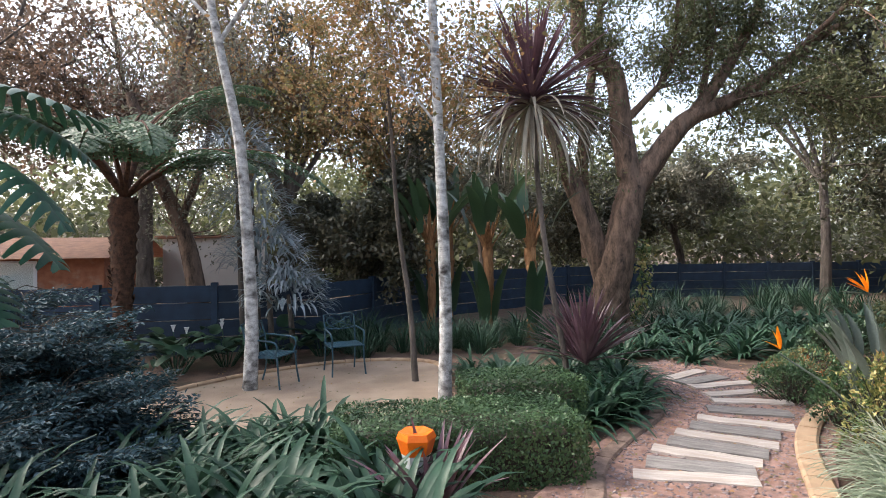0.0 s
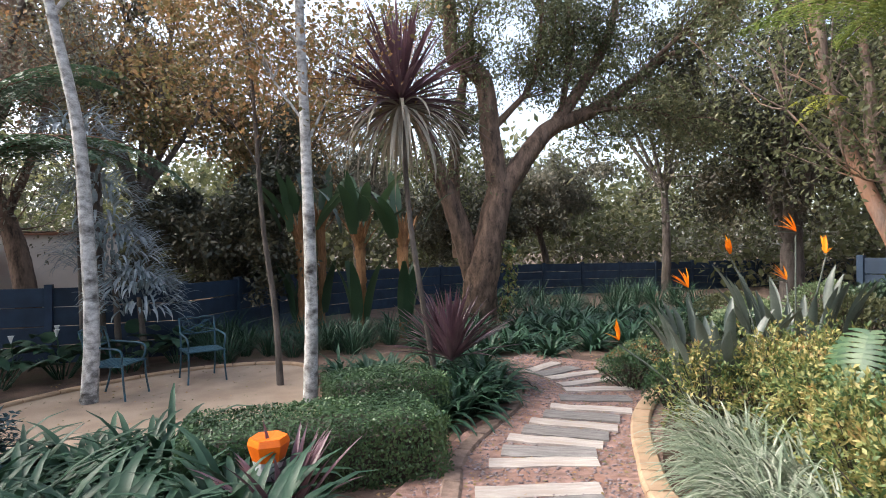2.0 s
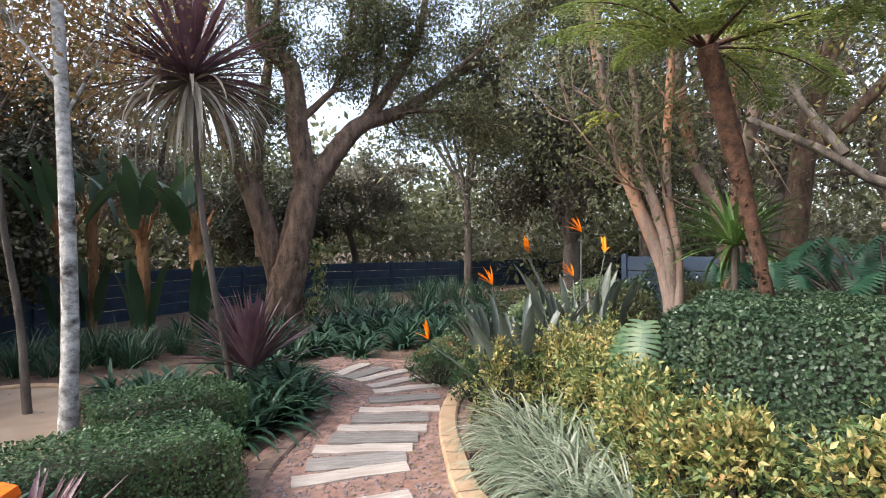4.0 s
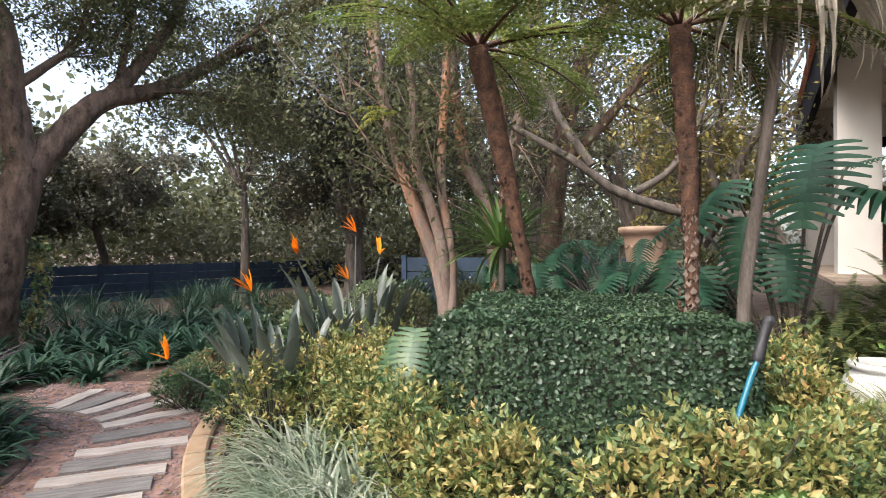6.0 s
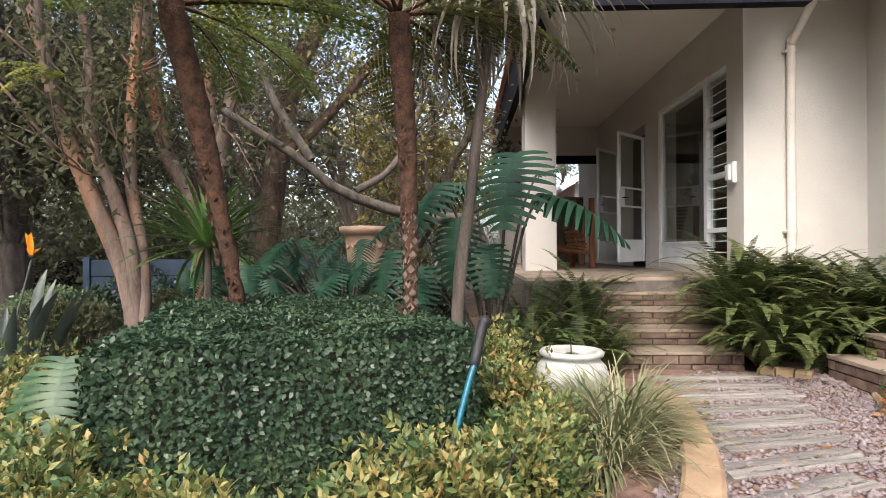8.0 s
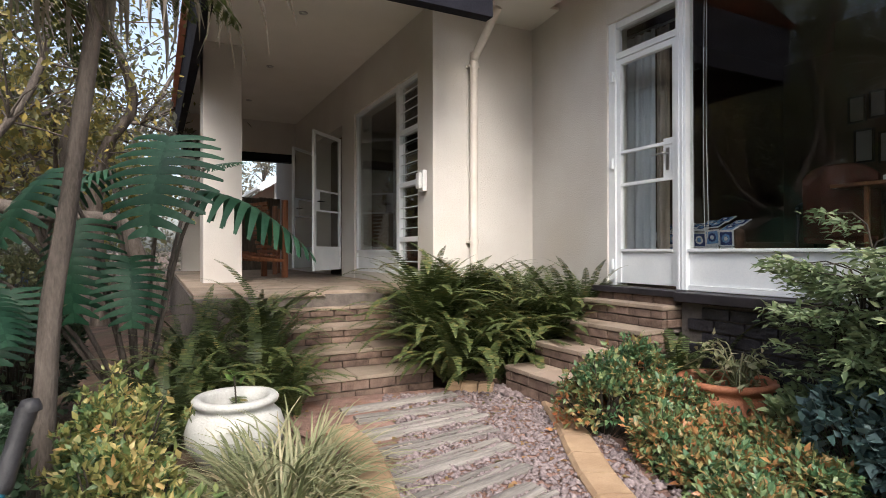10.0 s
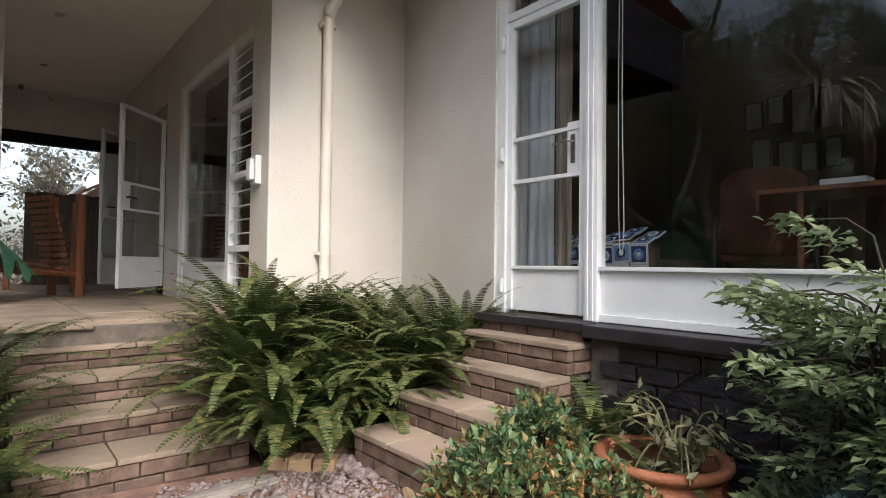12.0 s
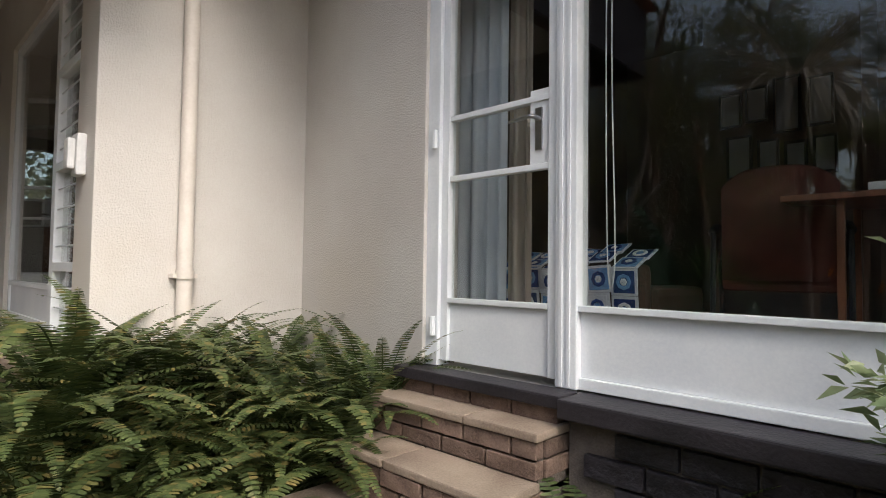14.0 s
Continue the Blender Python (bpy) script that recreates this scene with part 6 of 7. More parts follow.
for k, (x, y, top, rx, ry) in enumerate([(4.5, 3.35, 1.0, 0.4, 0.4), (4.85, 3.0, 1.05, 0.4, 0.4), (4.3, 2.85, 1.0, 0.38, 0.36), (4.1, 2.55, 1.02, 0.34, 0.34), (3.85, 2.15, 0.93, 0.3, 0.3), (3.5, 1.85, 0.98, 0.26, 0.26), (3.3, 1.5, 0.9, 0.26, 0.26), (3.2, 1.22, 1.0, 0.22, 0.22),
                                          (3.22, 0.68, 0.98, 0.21, 0.21), (3.38, 0.4, 1.06, 0.25, 0.24), (3.75, 0.1, 0.98, 0.26, 0.25), (4.2, -0.02, 0.98, 0.28, 0.2), (4.6, 0.05, 1.08, 0.28, 0.2), (5.1, 0.12, 1.16, 0.35, 0.22), (4.3, 3.75, 0.9, 0.4, 0.4), (5.2, 3.6, 0.95, 0.5, 0.4)]):
    z = gz(x, y) - 0.03
    shrub("golden_shrub", "bushy shrub with yellow-green and bronze leaf tips", x, y, z, (rx, ry, (top - z) * 0.53), 3600, 0.048, 0.42, GOLD, 40 + k, 7, G1, loose=0.16, template=(LEAF_T, LEAF_F))
shrub("green_shrub", "soft bright green succulent-leaved shrub", 3.1, 0.12, gz(3.1, 0.1) - 0.02, (0.3, 0.26, 0.22), 1500, 0.06, 0.75, GREEN, 71, 5)
for k, (x, y, top, rx) in enumerate([(5.1, 5.9, 0.5, 0.42), (5.5, 6.5, 0.45, 0.5), (4.9, 4.95, 0.55, 0.35), (6.2, 6.9, 0.45, 0.5), (5.6, 5.4, 0.6, 0.4)]):
    shrub("low_shrub", "low brownish-green shrub at the path bend", x, y, gz(x, y) - 0.05, (rx, rx * 0.9, (top + 0.1) * 0.5), 2600, 0.04, 0.5, NANDINA if k % 2 else BOX, 80 + k, 5, "low shrubs at the bend")
for k, (x, y, top, rx) in enumerate([(7.2, 6.0, 0.9, 0.6), (8.4, 7.0, 0.9, 0.7), (9.6, 8.4, 1.0, 0.8), (7.6, 8.0, 0.6, 0.7), (6.4, 4.7, 0.9, 0.5), (8.2, 5.2, 1.2, 0.6), (9.3, 5.8, 1.3, 0.7), (10.5, 7.2, 1.3, 0.8), (9.0, 4.3, 1.3, 0.6), (7.0, 2.3, 1.35, 0.5), (7.3, 1.5, 1.4, 0.5), (6.6, 2.9, 1.3, 0.4), (7.6, 0.9, 1.5, 0.5), (8.9, 2.4, 1.55, 0.6), (9.8, 4.0, 1.6, 0.7), (10.8, 2.6, 1.7, 0.7), (11.5, 4.5, 1.8, 0.9), (10.5, 1.3, 1.8, 0.6), (12.4, 6.6, 1.6, 0.9)]):
    shrub("border_shrub", "dark green leafy shrub in the border", x, y, gz(x, y) - 0.05, (rx, rx, (top - gz(x, y) + 0.05) * 0.53), 2400, 0.08, 0.5, (HEDGE, NAND_GREEN, CANOPY)[k % 3], 120 + k, 4, "border shrubs")
def airy_shrub(name, x, y, z, h, sprays, mat, label, group, size=0.06, reach=0.42):
    """Thin stems that carry flat sprays of pointed leaflets."""
    root = thing(name, label, "shrub", (x, y, z), group=group)
    leaves, stems = [], []
    for k in range(sprays):
        a0, u = RNG.uniform(0, 6.28), RNG.uniform(0.3, 1)
        b = np.array([RNG.normal() * 0.08, RNG.normal() * 0.06, h * u * 0.75])
        e1 = b + np.array([math.cos(a0) * reach, math.sin(a0) * reach * 0.76, RNG.uniform(-0.05, 0.22)])
        stems.append(tube([(b[0], b[1], 0), tuple(b), tuple(e1)], [0.007, 0.005, 0.003], 8, 5))
        for j in range(8):
            q = b + (e1 - b) * (0.3 + 0.1 * j)
            for sg in (-1, 1, 0):
                D = np.array([math.cos(a0 + sg * 0.9), math.sin(a0 + sg * 0.9), RNG.uniform(-0.25, 0.35)])
                m = 4
                leaves.append((q + D * 0.03 * np.arange(m)[:, None] + RNG.normal(size=(m, 3)) * 0.012, D + RNG.normal(size=(m, 3)) * 0.35))
    P, D = np.concatenate([a0 for a0, _ in leaves]), np.concatenate([b for _, b in leaves])
    L = size * RNG.uniform(0.7, 1.2, len(P))
    part("foliage", leafmesh("foliage", [blades(P, D, L, L * 0.4)]), mat, root)
    part("stemwork", npmesh("stemwork", *joined(stems), True), TWIG, root)
    return root


# dusky shrubs at the patio's near corner
for x, y, h, n in ((-2.45, 4.75, 1.75, 110), (-2.15, 4.25, 1.2, 90), (-3.1, 5.3, 2.1, 100), (-2.4, 3.7, 0.95, 80), (-2.75, 4.3, 1.6, 100), (-1.95, 4.75, 0.9, 80), (-1.9, 3.85, 0.75, 70)):
    airy_shrub("bluish_shrub", x, y, gz(x, y) - 0.05, h, n, BLUISH, "airy shrub with dusky blue-green leaflets", "bluish shrubs", 0.056, 0.5)
for k, (x, y, z, r) in enumerate([(-1.75, 10.2, 1.75, 0.75), (-1.35, 10.05, 1.05, 0.65), (-2.0, 10.3, 2.6, 0.75), (-2.3, 10.4, 3.5, 0.7)]):
    root = thing("silver_shrub", "silvery blue-leaved shrub by the chairs", "shrub", (x, y, 0), group="silver shrubs")
    n = 460 if k < 2 else 210
    Pp, Dd = lumps(n, (r, r, r * 0.9), 200 + k)
    Pp[:, 2] += z
    part("leaves", leafmesh("leaves", [straps(Pp, np.arctan2(Dd[:, 1], Dd[:, 0]), RNG.uniform(0.24, 0.42, n), 0.038, RNG.uniform(-30, 60, n), 75, 5, 0.3)]), SILVER, root)
    part("stem", npmesh("stem", *tube([(0.1, 0, -0.15), (0.05, 0, z * 0.5), (0, 0, z)], [0.06, 0.05, 0.03], 10, 7, 0.05), True), BARK_GREY, root)


def big_leaf_plant(x, y, n, r, h, size, mat, label, seed, name="arum_plant"):
    root = thing(name, label, "plant", (x, y, gz(x, y) - 0.05), group="broad-leaved plants")
    for k in range(n):
        a0, rr = RNG.uniform(0, 6.28), r * math.sqrt(RNG.uniform(0.05, 1))
        p = np.array([rr * math.cos(a0), rr * math.sin(a0), h * RNG.uniform(0.45, 1)])
        s = size * RNG.uniform(0.7, 1.2)
        part("leaf", leafmesh("leaf", [straps(p[None], np.array([a0 + RNG.normal() * 0.4]), s, s * 0.62, RNG.uniform(5, 40), RNG.uniform(40, 80), 6, 0.3)]), mat, root)
    part("stemwork", npmesh("stemwork", *joined([tube([(0.3 * rr * math.cos(k), 0.3 * rr * math.sin(k), 0), (r * 0.6 * math.cos(k), r * 0.6 * math.sin(k), h * 0.6)], [0.012, 0.008], 4, 5) for k in range(n)])), mat, root)
    return root


for x, y in ((-2.9, 9.0), (-2.3, 9.6), (-3.4, 8.2), (-1.5, 9.8), (-3.2, 9.8), (-0.8, 10.3)):
    big_leaf_plant(x, y, 18, 0.55, 0.6, 0.42, AGAP, "arum lilies with broad dark leaves", 1)
for k, (x, y, h) in enumerate(((-2.95, 9.0, 0.72), (-2.8, 9.15, 0.66), (-2.35, 9.5, 0.68), (-2.4, 9.7, 0.72))):
    fl = thing("arum_flower", "white arum lily bloom on a green stalk", "flower", (x, y, -0.12), group="arum blooms")
    part("stalk", npmesh("stalk", *tube([(0, 0, 0), (0.02, 0, h * 0.6), (0, 0, h)], [0.008, 0.006, 0.006], 6, 5)), AGAP, fl)
    part("spathe", npmesh("spathe", *lathe([(0.008, h - 0.02), (0.02, h + 0.03), (0.034, h + 0.07), (0.042, h + 0.085)], 10), True), CLEAR_WHITE, fl)


# ---- split-leaf philodendrons ----
def split_leaf(size, fingers=9, width=0.85, cut=0.55, sag=0.5):
    """A heart-shaped blade slit into fingers on both sides of a raised midrib."""
    out = []
    m = 10
    t = np.linspace(0, 1, m)
    mid = np.stack([0 * t, t * size, -sag * size * 0.5 * t ** 2], -1)
    V = np.concatenate([mid + np.array([-0.012, 0, 0.004]) * size, mid + np.array([0.012, 0, 0.004]) * size])
    i = np.arange(m - 1)
    out.append((V, np.stack([i, i + m, i + m + 1, i + 1], -1)))
    for sg in (-1, 1):
        for k in range(fingers):
            u0, u1 = k / fingers, (k + 1) / fingers
            reach = width * size * 0.5 * (math.sin(math.pi * (0.18 + 0.8 * (k + 0.5) / fingers)) ** 0.7)
            back = 0.35 - 0.85 * (k / fingers)
            q = np.linspace(0, 1, 6)
            rows = []
            for s in q:
                wv = 1.02 if s <= cut else 0.8 - 0.5 * ((s - cut) / (1 - cut)) ** 2.2
                c = (u0 + u1) / 2
                hw = (u1 - u0) / 2 * wv
                for uu in (c - hw, c, c + hw):
                    y = uu * size - back * reach * s * 0.9
                    z = -sag * size * 0.5 * uu ** 2 - sag * reach * 0.7 * s ** 2 + (0.006 * size if uu == c else 0) + 0.02 * size * s
                    rows.append((sg * reach * s, y, z))
            b = np.arange(5)[:, None] * 3
            f = np.concatenate([b + np.array([[0, 1, 4, 3]]), b + np.array([[1, 2, 5, 4]])])
            out.append((np.array(rows), f))
    return leafmesh("leaf", out)


SPLIT = [split_leaf(0.58, 11, 1.0, 0.34, 0.45), split_leaf(0.58, 12, 0.9, 0.25, 1.0), split_leaf(0.58, 10, 1.05, 0.34, 0.6)]


def philodendron(x, y, z, leaves, label, mat=MONST):
    root = thing("philodendron", label, "plant", (x, y, z), group="philodendrons")
    for k, (dx, dy, dz, az, tip, sc) in enumerate(leaves):
        o = part("leaf", SPLIT[k % 3], None, root)
        if not o.data.materials:
            o.data.materials.append(mat)
        o.matrix_local = Matrix.Translation((dx, dy, dz)) @ Euler((radians(tip), 0, radians(az - 90))).to_matrix().to_4x4() @ Matrix.Diagonal((sc, sc, sc, 1))
        if mat is not MONST:
            o.material_slots[0].link = "OBJECT"
            o.material_slots[0].material = mat
    part("stalkwork", npmesh("stalkwork", *joined([tube([(0, 0, 0.0), (dx * 0.6, dy * 0.6, dz * 0.75), (dx, dy, dz)], [0.02, 0.014, 0.01], 8, 6) for dx, dy, dz, *_ in leaves]), True), BARK_GREY, root, "thick brown leaf stalks")
    return root


big = [(-0.3, -0.2, 2.1, 158, -50, 1.36), (-0.35, -0.42, 1.72, 256, -6, 1.4), (-0.1, 0.5, 1.85, 130, -40, 1.05), (0.15, -0.45, 1.95, 290, 25, 0.6), (-0.3, 0.35, 1.5, 165, -60, 1.05), (-0.2, 0.95, 1.2, 150, -50, 0.85), (-0.35, 0.7, 1.05, 175, -55, 0.8), (0.2, 0.2, 1.9, 70, -10, 0.9), (-0.35, 0.05, 1.25, 190, -60, 0.8), (0.1, 0.9, 1.55, 110, -30, 0.8)]
philodendron(6.95, 0.05, 0.5, big, "large split-leaf philodendron with glossy hanging leaves")
philodendron(6.9, 1.5, 0.58, [(RNG.uniform(-0.7, 0.5), RNG.uniform(-0.7, 0.9), RNG.uniform(0.8, 1.25), RNG.uniform(100, 260), RNG.uniform(-60, -30), RNG.uniform(0.45, 0.62)) for _ in range(30)], "split-leaf philodendron below the urn")
philodendron(7.6, 2.6, 0.45, [(RNG.uniform(-0.8, 0.6), RNG.uniform(-0.8, 0.8), RNG.uniform(0.8, 1.2), RNG.uniform(100, 260), RNG.uniform(-60, -30), RNG.uniform(0.45, 0.65)) for _ in range(14)], "dark philodendron foliage under the trees")
philodendron(4.2, 2.25, 0.25, [(-0.1, 0.0, 0.95, 195, -45, 0.66), (0.05, -0.1, 0.85, 225, -60, 0.55), (-0.1, 0.15, 0.88, 165, -50, 0.55)], "pale green young split leaf by the hedge", MONST_LT)
philodendron(-1.6, 2.35, 0.1, [(0.1, 0.0, 2.4, 20, -5, 0.9), (0.15, -0.05, 2.1, -5, -15, 0.8), (0.1, 0.05, 1.9, 0, -25, 0.75), (0.0, 0.0, 1.7, -15, -35, 0.75), (0.15, 0.1, 2.3, 10, -5, 0.7)], "tall philodendron with dark leaves close by")

# ---- strelitzias ----
def strelitzia(x, y, z, n, h, blooms, label):
    root = thing("strelitzia", label, "strelitzia", (x, y, z), group="strelitzias")
    for k in range(n):
        a0, l0 = RNG.uniform(0, 6.28), RNG.uniform(60, 86)
        r0 = 0.18
        hh = h * RNG.uniform(0.5, 0.75)
        b = np.array([r0 * math.cos(a0), r0 * math.sin(a0), 0])
        t = b + np.array([math.cos(a0) * hh * 0.3, math.sin(a0) * hh * 0.3, hh])
        st = part("leaf_stalk", npmesh("leaf_stalk", *tube([tuple(b * 0.6), tuple((b + t) / 2), tuple(t)], [0.014, 0.01, 0.008], 6, 6), True), STREL, root)
        part("leaf_blade", leafmesh("leaf_blade", [straps(t[None], np.array([a0]), h * RNG.uniform(0.3, 0.42), 0.095, l0, 20, 7, 0.6, blunt=0.1)]), STREL, st)
    for bx, by, bz, az in blooms:
        st = part("flower_stalk", npmesh("flower_stalk", *tube([(0, 0, 0), (bx * 0.5, by * 0.5, bz * 0.6), (bx, by, bz - 0.04)], [0.012, 0.01, 0.008], 8, 6), True), STREL, root)
        m = 8
        O = np.tile([[bx, by, bz]], (m, 1))
        part("petals", leafmesh("petals", [straps(O, radians(az) + RNG.uniform(-0.5, 0.5, m), RNG.uniform(0.16, 0.23, m), 0.034, RNG.uniform(20, 95, m), 15, 4, 0.4)]), FLOWER, st, "bright orange pointed petals")
        part("beak", leafmesh("beak", [straps(np.array([[bx, by, bz - 0.02]]), np.array([radians(az)]), 0.2, 0.035, 5, -8, 5, 0.8)]), STREL, st, "grey-green pointed flower beak")
    return root


strelitzia(5.7, 4.05, gz(5.7, 4.05) - 0.03, 26, 1.6, [(0.03, 0.0, 2.03, 130), (0.11, -0.26, 1.8, 40), (-0.52, 0.32, 1.8, 200), (0.32, 0.35, 1.5, 160)], "grey-leaved strelitzia with orange bird-like flowers")
strelitzia(4.52, 3.9, gz(4.5, 3.9) - 0.03, 26, 1.25, [(-0.2, 0.16, 1.47, 150), (-0.75, 0.5, 0.95, 190)], "strelitzia with stiff leaves and low orange bloom")

# ---- ferns by the steps ----
FR = []
for k in range(10):
    o, rach = frond(1.0, 0, RNG.uniform(58, 122), 0.0, 0.125, 44, 14, 0.12, (0, 0, 0), 0.06)
    FR.append(leafmesh("frond", o + [rach]))


def ferns(spots, label, group, n=29):
    """Each fern is a crown of arching fronds."""
    for x, y, z, s in spots:
        root = thing("sword_fern", label, "fern", (x, y, z), group=group)
        for k in range(n):
            o = part("frond", FR[int(RNG.integers(0, 10))], FERN, root)
            sc = s * RNG.uniform(0.65, 1.12)
            o.matrix_local = Matrix.Translation((RNG.normal() * 0.05, RNG.normal() * 0.05, 0)) @ Euler((0, -radians(RNG.uniform(42, 88)), RNG.uniform(0, 6.28))).to_matrix().to_4x4() @ Matrix.Diagonal((sc, sc, sc, 1))


right_bed = [(RNG.uniform(6.35, 7.2), RNG.uniform(-3.45, -2.45), 0.0, RNG.uniform(0.8, 1.05)) for _ in range(15)]
right_bed = [(x, y, 0.62 + 0.35 * max(0, x - 6.4) + 0.1 * max(0, -2.6 - y), s) for x, y, _, s in right_bed]
right_bed += [(7.2, -2.45, 1.0, 1.1), (7.1, -2.7, 1.0, 1.1), (6.7, -2.55, 0.7, 0.95), (6.95, -3.0, 0.95, 1.0), (6.55, -3.3, 0.95, 0.9), (7.25, -3.35, 1.1, 0.9), (6.4, -2.75, 0.65, 0.85), (6.6, -3.55, 1.05, 0.85), (6.5, -2.38, 0.66, 0.8), (6.35, -3.45, 0.95, 0.85), (6.3, -3.62, 1.1, 0.75), (7.3, -2.5, 1.15, 1.1), (6.3, -3.1, 0.8, 0.9), (6.9, -2.4, 0.85, 1.1), (7.3, -3.0, 1.1, 1.0), (7.25, -3.6, 1.1, 0.9), (6.75, -2.3, 0.85, 1.0), (7.05, -2.28, 1.0, 1.0), (6.45, -2.3, 0.68, 0.85), (6.25, -3.35, 0.85, 0.95), (6.22, -3.6, 1.1, 0.85)]
ferns(right_bed, "lush arching sword fern between the two stairs", "ferns between the stairs")
ferns([(6.55, -0.75, 0.6, 0.95), (6.9, -0.85, 0.75, 0.95), (6.3, -0.5, 0.58, 0.9), (6.75, -0.4, 0.65, 0.95), (7.2, -0.85, 1.0, 0.9), (6.5, -0.15, 0.6, 0.9), (7.0, -0.3, 0.8, 0.9), (6.15, -0.15, 0.58, 0.8), (6.3, -0.9, 0.6, 0.7)], "sword fern beside the veranda steps", "ferns beside the steps")
ferns([(5.1, -3.42, 0.75, 0.75), (4.9, -3.5, 0.7, 0.7), (5.15, -3.2, 0.65, 0.6)], "small sword fern growing under the window sill", "ferns under the sill")

# raised soil behind the fern bed
tagged(part("bed_soil", boxes([(6.3, 7.47, -3.86, -2.42, 0.35, 0.7), (6.7, 7.47, -3.86, -2.5, 0.7, 0.95)], 0.06), SOIL), "dark raised soil of the fern bed", "soil", kind="structure")
kerb("trim_fern_edging", [(6.45, -2.28), (6.3, -2.4), (6.18, -2.55)], 0.14, 0.09, 3, EDGING, "orange-tan rim of the fern bed")

# ---- planting in front of the window ----
G2 = "nandinas under the window"
for k, (x, y, top, rx) in enumerate([(4.98, -2.62, 1.1, 0.3), (4.75, -2.95, 1.0, 0.28), (4.45, -2.95, 0.85, 0.3), (4.15, -3.05, 0.85, 0.28), (5.1, -3.05, 1.2, 0.22), (3.85, -2.85, 0.8, 0.28), (4.45, -2.6, 0.86, 0.24), (4.1, -2.5, 0.8, 0.24), (3.75, -2.35, 0.75, 0.24)]):
    shrub("nandina", "compact nandina with green and rusty red leaves", x, y, 0.56, (rx, rx, (top - 0.56) * 0.53), 2600, 0.05, 0.44, NANDINA, 260 + k, 6, G2, loose=0.1, template=(LEAF_T, LEAF_F))


airy_shrub("tall_nandina", 3.8, -3.3, 0.55, 1.75, 40, NAND_GREEN, "tall airy nandina in front of the window", "tall shrubs at the window")
airy_shrub("tall_nandina", 3.45, -3.25, 0.55, 1.65, 50, NAND_GREEN, "airy green shrub beside the window panel", "tall shrubs at the window")
airy_shrub("tall_nandina", 3.15, -3.15, 0.55, 1.5, 55, NAND_GREEN, "leafy shrub against the dark plinth", "tall shrubs at the window")
for k, (x, y, top, rx) in enumerate([(3.7, -3.1, 1.2, 0.33), (4.0, -3.2, 1.05, 0.25), (3.35, -3.05, 1.2, 0.35)]):
    shrub("broad_leaf_shrub", "dark shrub with rounded bluish leaves", x, y, 0.5, (rx, rx * 0.8, (top - 0.5) * 0.53), 1300, 0.07, 0.62, NAND_GREEN if k == 1 else ROUND_LEAF, 300 + k, 4, "rounded-leaf shrubs", template=(LEAF_T, LEAF_F))

# ---- pots and small things ----
def pot(name, label, x, y, z, prof, mat, soil_r, soil_z):
    root = thing(name, label, "pot", (x, y, z))
    part("body", npmesh("body", *lathe(prof, 36), True), mat, root)
    part("soil", npmesh("soil", *lathe([(0.001, soil_z), (soil_r, soil_z - 0.01)], 24)), SOIL, root)
    return root


wp = pot("white_pot", "squat weathered white glazed pot with rolled rim", 5.66, -0.47, gz(5.66, -0.47), [(0.13, 0.0), (0.2, 0.05), (0.265, 0.15), (0.275, 0.22), (0.25, 0.3), (0.215, 0.335), (0.205, 0.35), (0.21, 0.365), (0.232, 0.375), (0.238, 0.395), (0.225, 0.41), (0.195, 0.412), (0.175, 0.39), (0.175, 0.25)], POT_WHITE, 0.178, 0.33)
sd = thing("pot_seedling", "small leafy seedling growing in the white pot", "plant", (5.66, -0.47, gz(5.66, -0.47) + 0.28))
part("stem", npmesh("stem", *tube([(0, 0, 0), (0.01, 0, 0.12), (0, 0.01, 0.24)], [0.006, 0.005, 0.004], 6, 5)), TWIG, sd)
part("leaves", leafmesh("leaves", [blades(np.tile([[0, 0.01, 0.22]], (7, 1)) + RNG.normal(size=(7, 3)) * 0.02, RNG.normal(size=(7, 3)) + np.array([0, 0, 0.5]), 0.07, 0.04)]), GREEN, sd)
tp = pot("terracotta_pot", "wide terracotta pot with chipped rim", 4.62, -3.32, 0.55, [(0.16, 0.0), (0.22, 0.06), (0.29, 0.2), (0.29, 0.28), (0.265, 0.33), (0.255, 0.36), (0.285, 0.375), (0.3, 0.395), (0.295, 0.415), (0.265, 0.42), (0.235, 0.4), (0.225, 0.3)], TERRACOTTA, 0.228, 0.33)
ps = thing("straggly_succulent", "straggly pale flowering plant spilling from the pot", "plant", (4.55, -3.35, 0.88))
st, lf = [], []
for k in range(22):
    a0 = RNG.uniform(0, 6.28)
    e0 = np.array([math.cos(a0) * RNG.uniform(0.15, 0.45), math.sin(a0) * RNG.uniform(0.1, 0.35), RNG.uniform(-0.05, 0.35)])
    st.append(tube([(0, 0, 0), tuple(e0 * np.array([0.5, 0.5, 0]) + np.array([0, 0, 0.15 + 0.4 * max(e0[2], 0)])), tuple(e0)], [0.007, 0.005, 0.004], 8, 5))
    for j in range(9):
        lf.append((e0 * (0.4 + 0.07 * j) + RNG.normal(size=3) * 0.02 + np.array([0, 0, 0.04]), RNG.normal(size=3)))
part("stemwork", npmesh("stemwork", *joined(st), True), DRYGRASS, ps)
part("leaves", leafmesh("leaves", [blades(np.array([p for p, _ in lf]), np.array([d for _, d in lf]), 0.06, 0.028)]), DRYGRASS, ps)
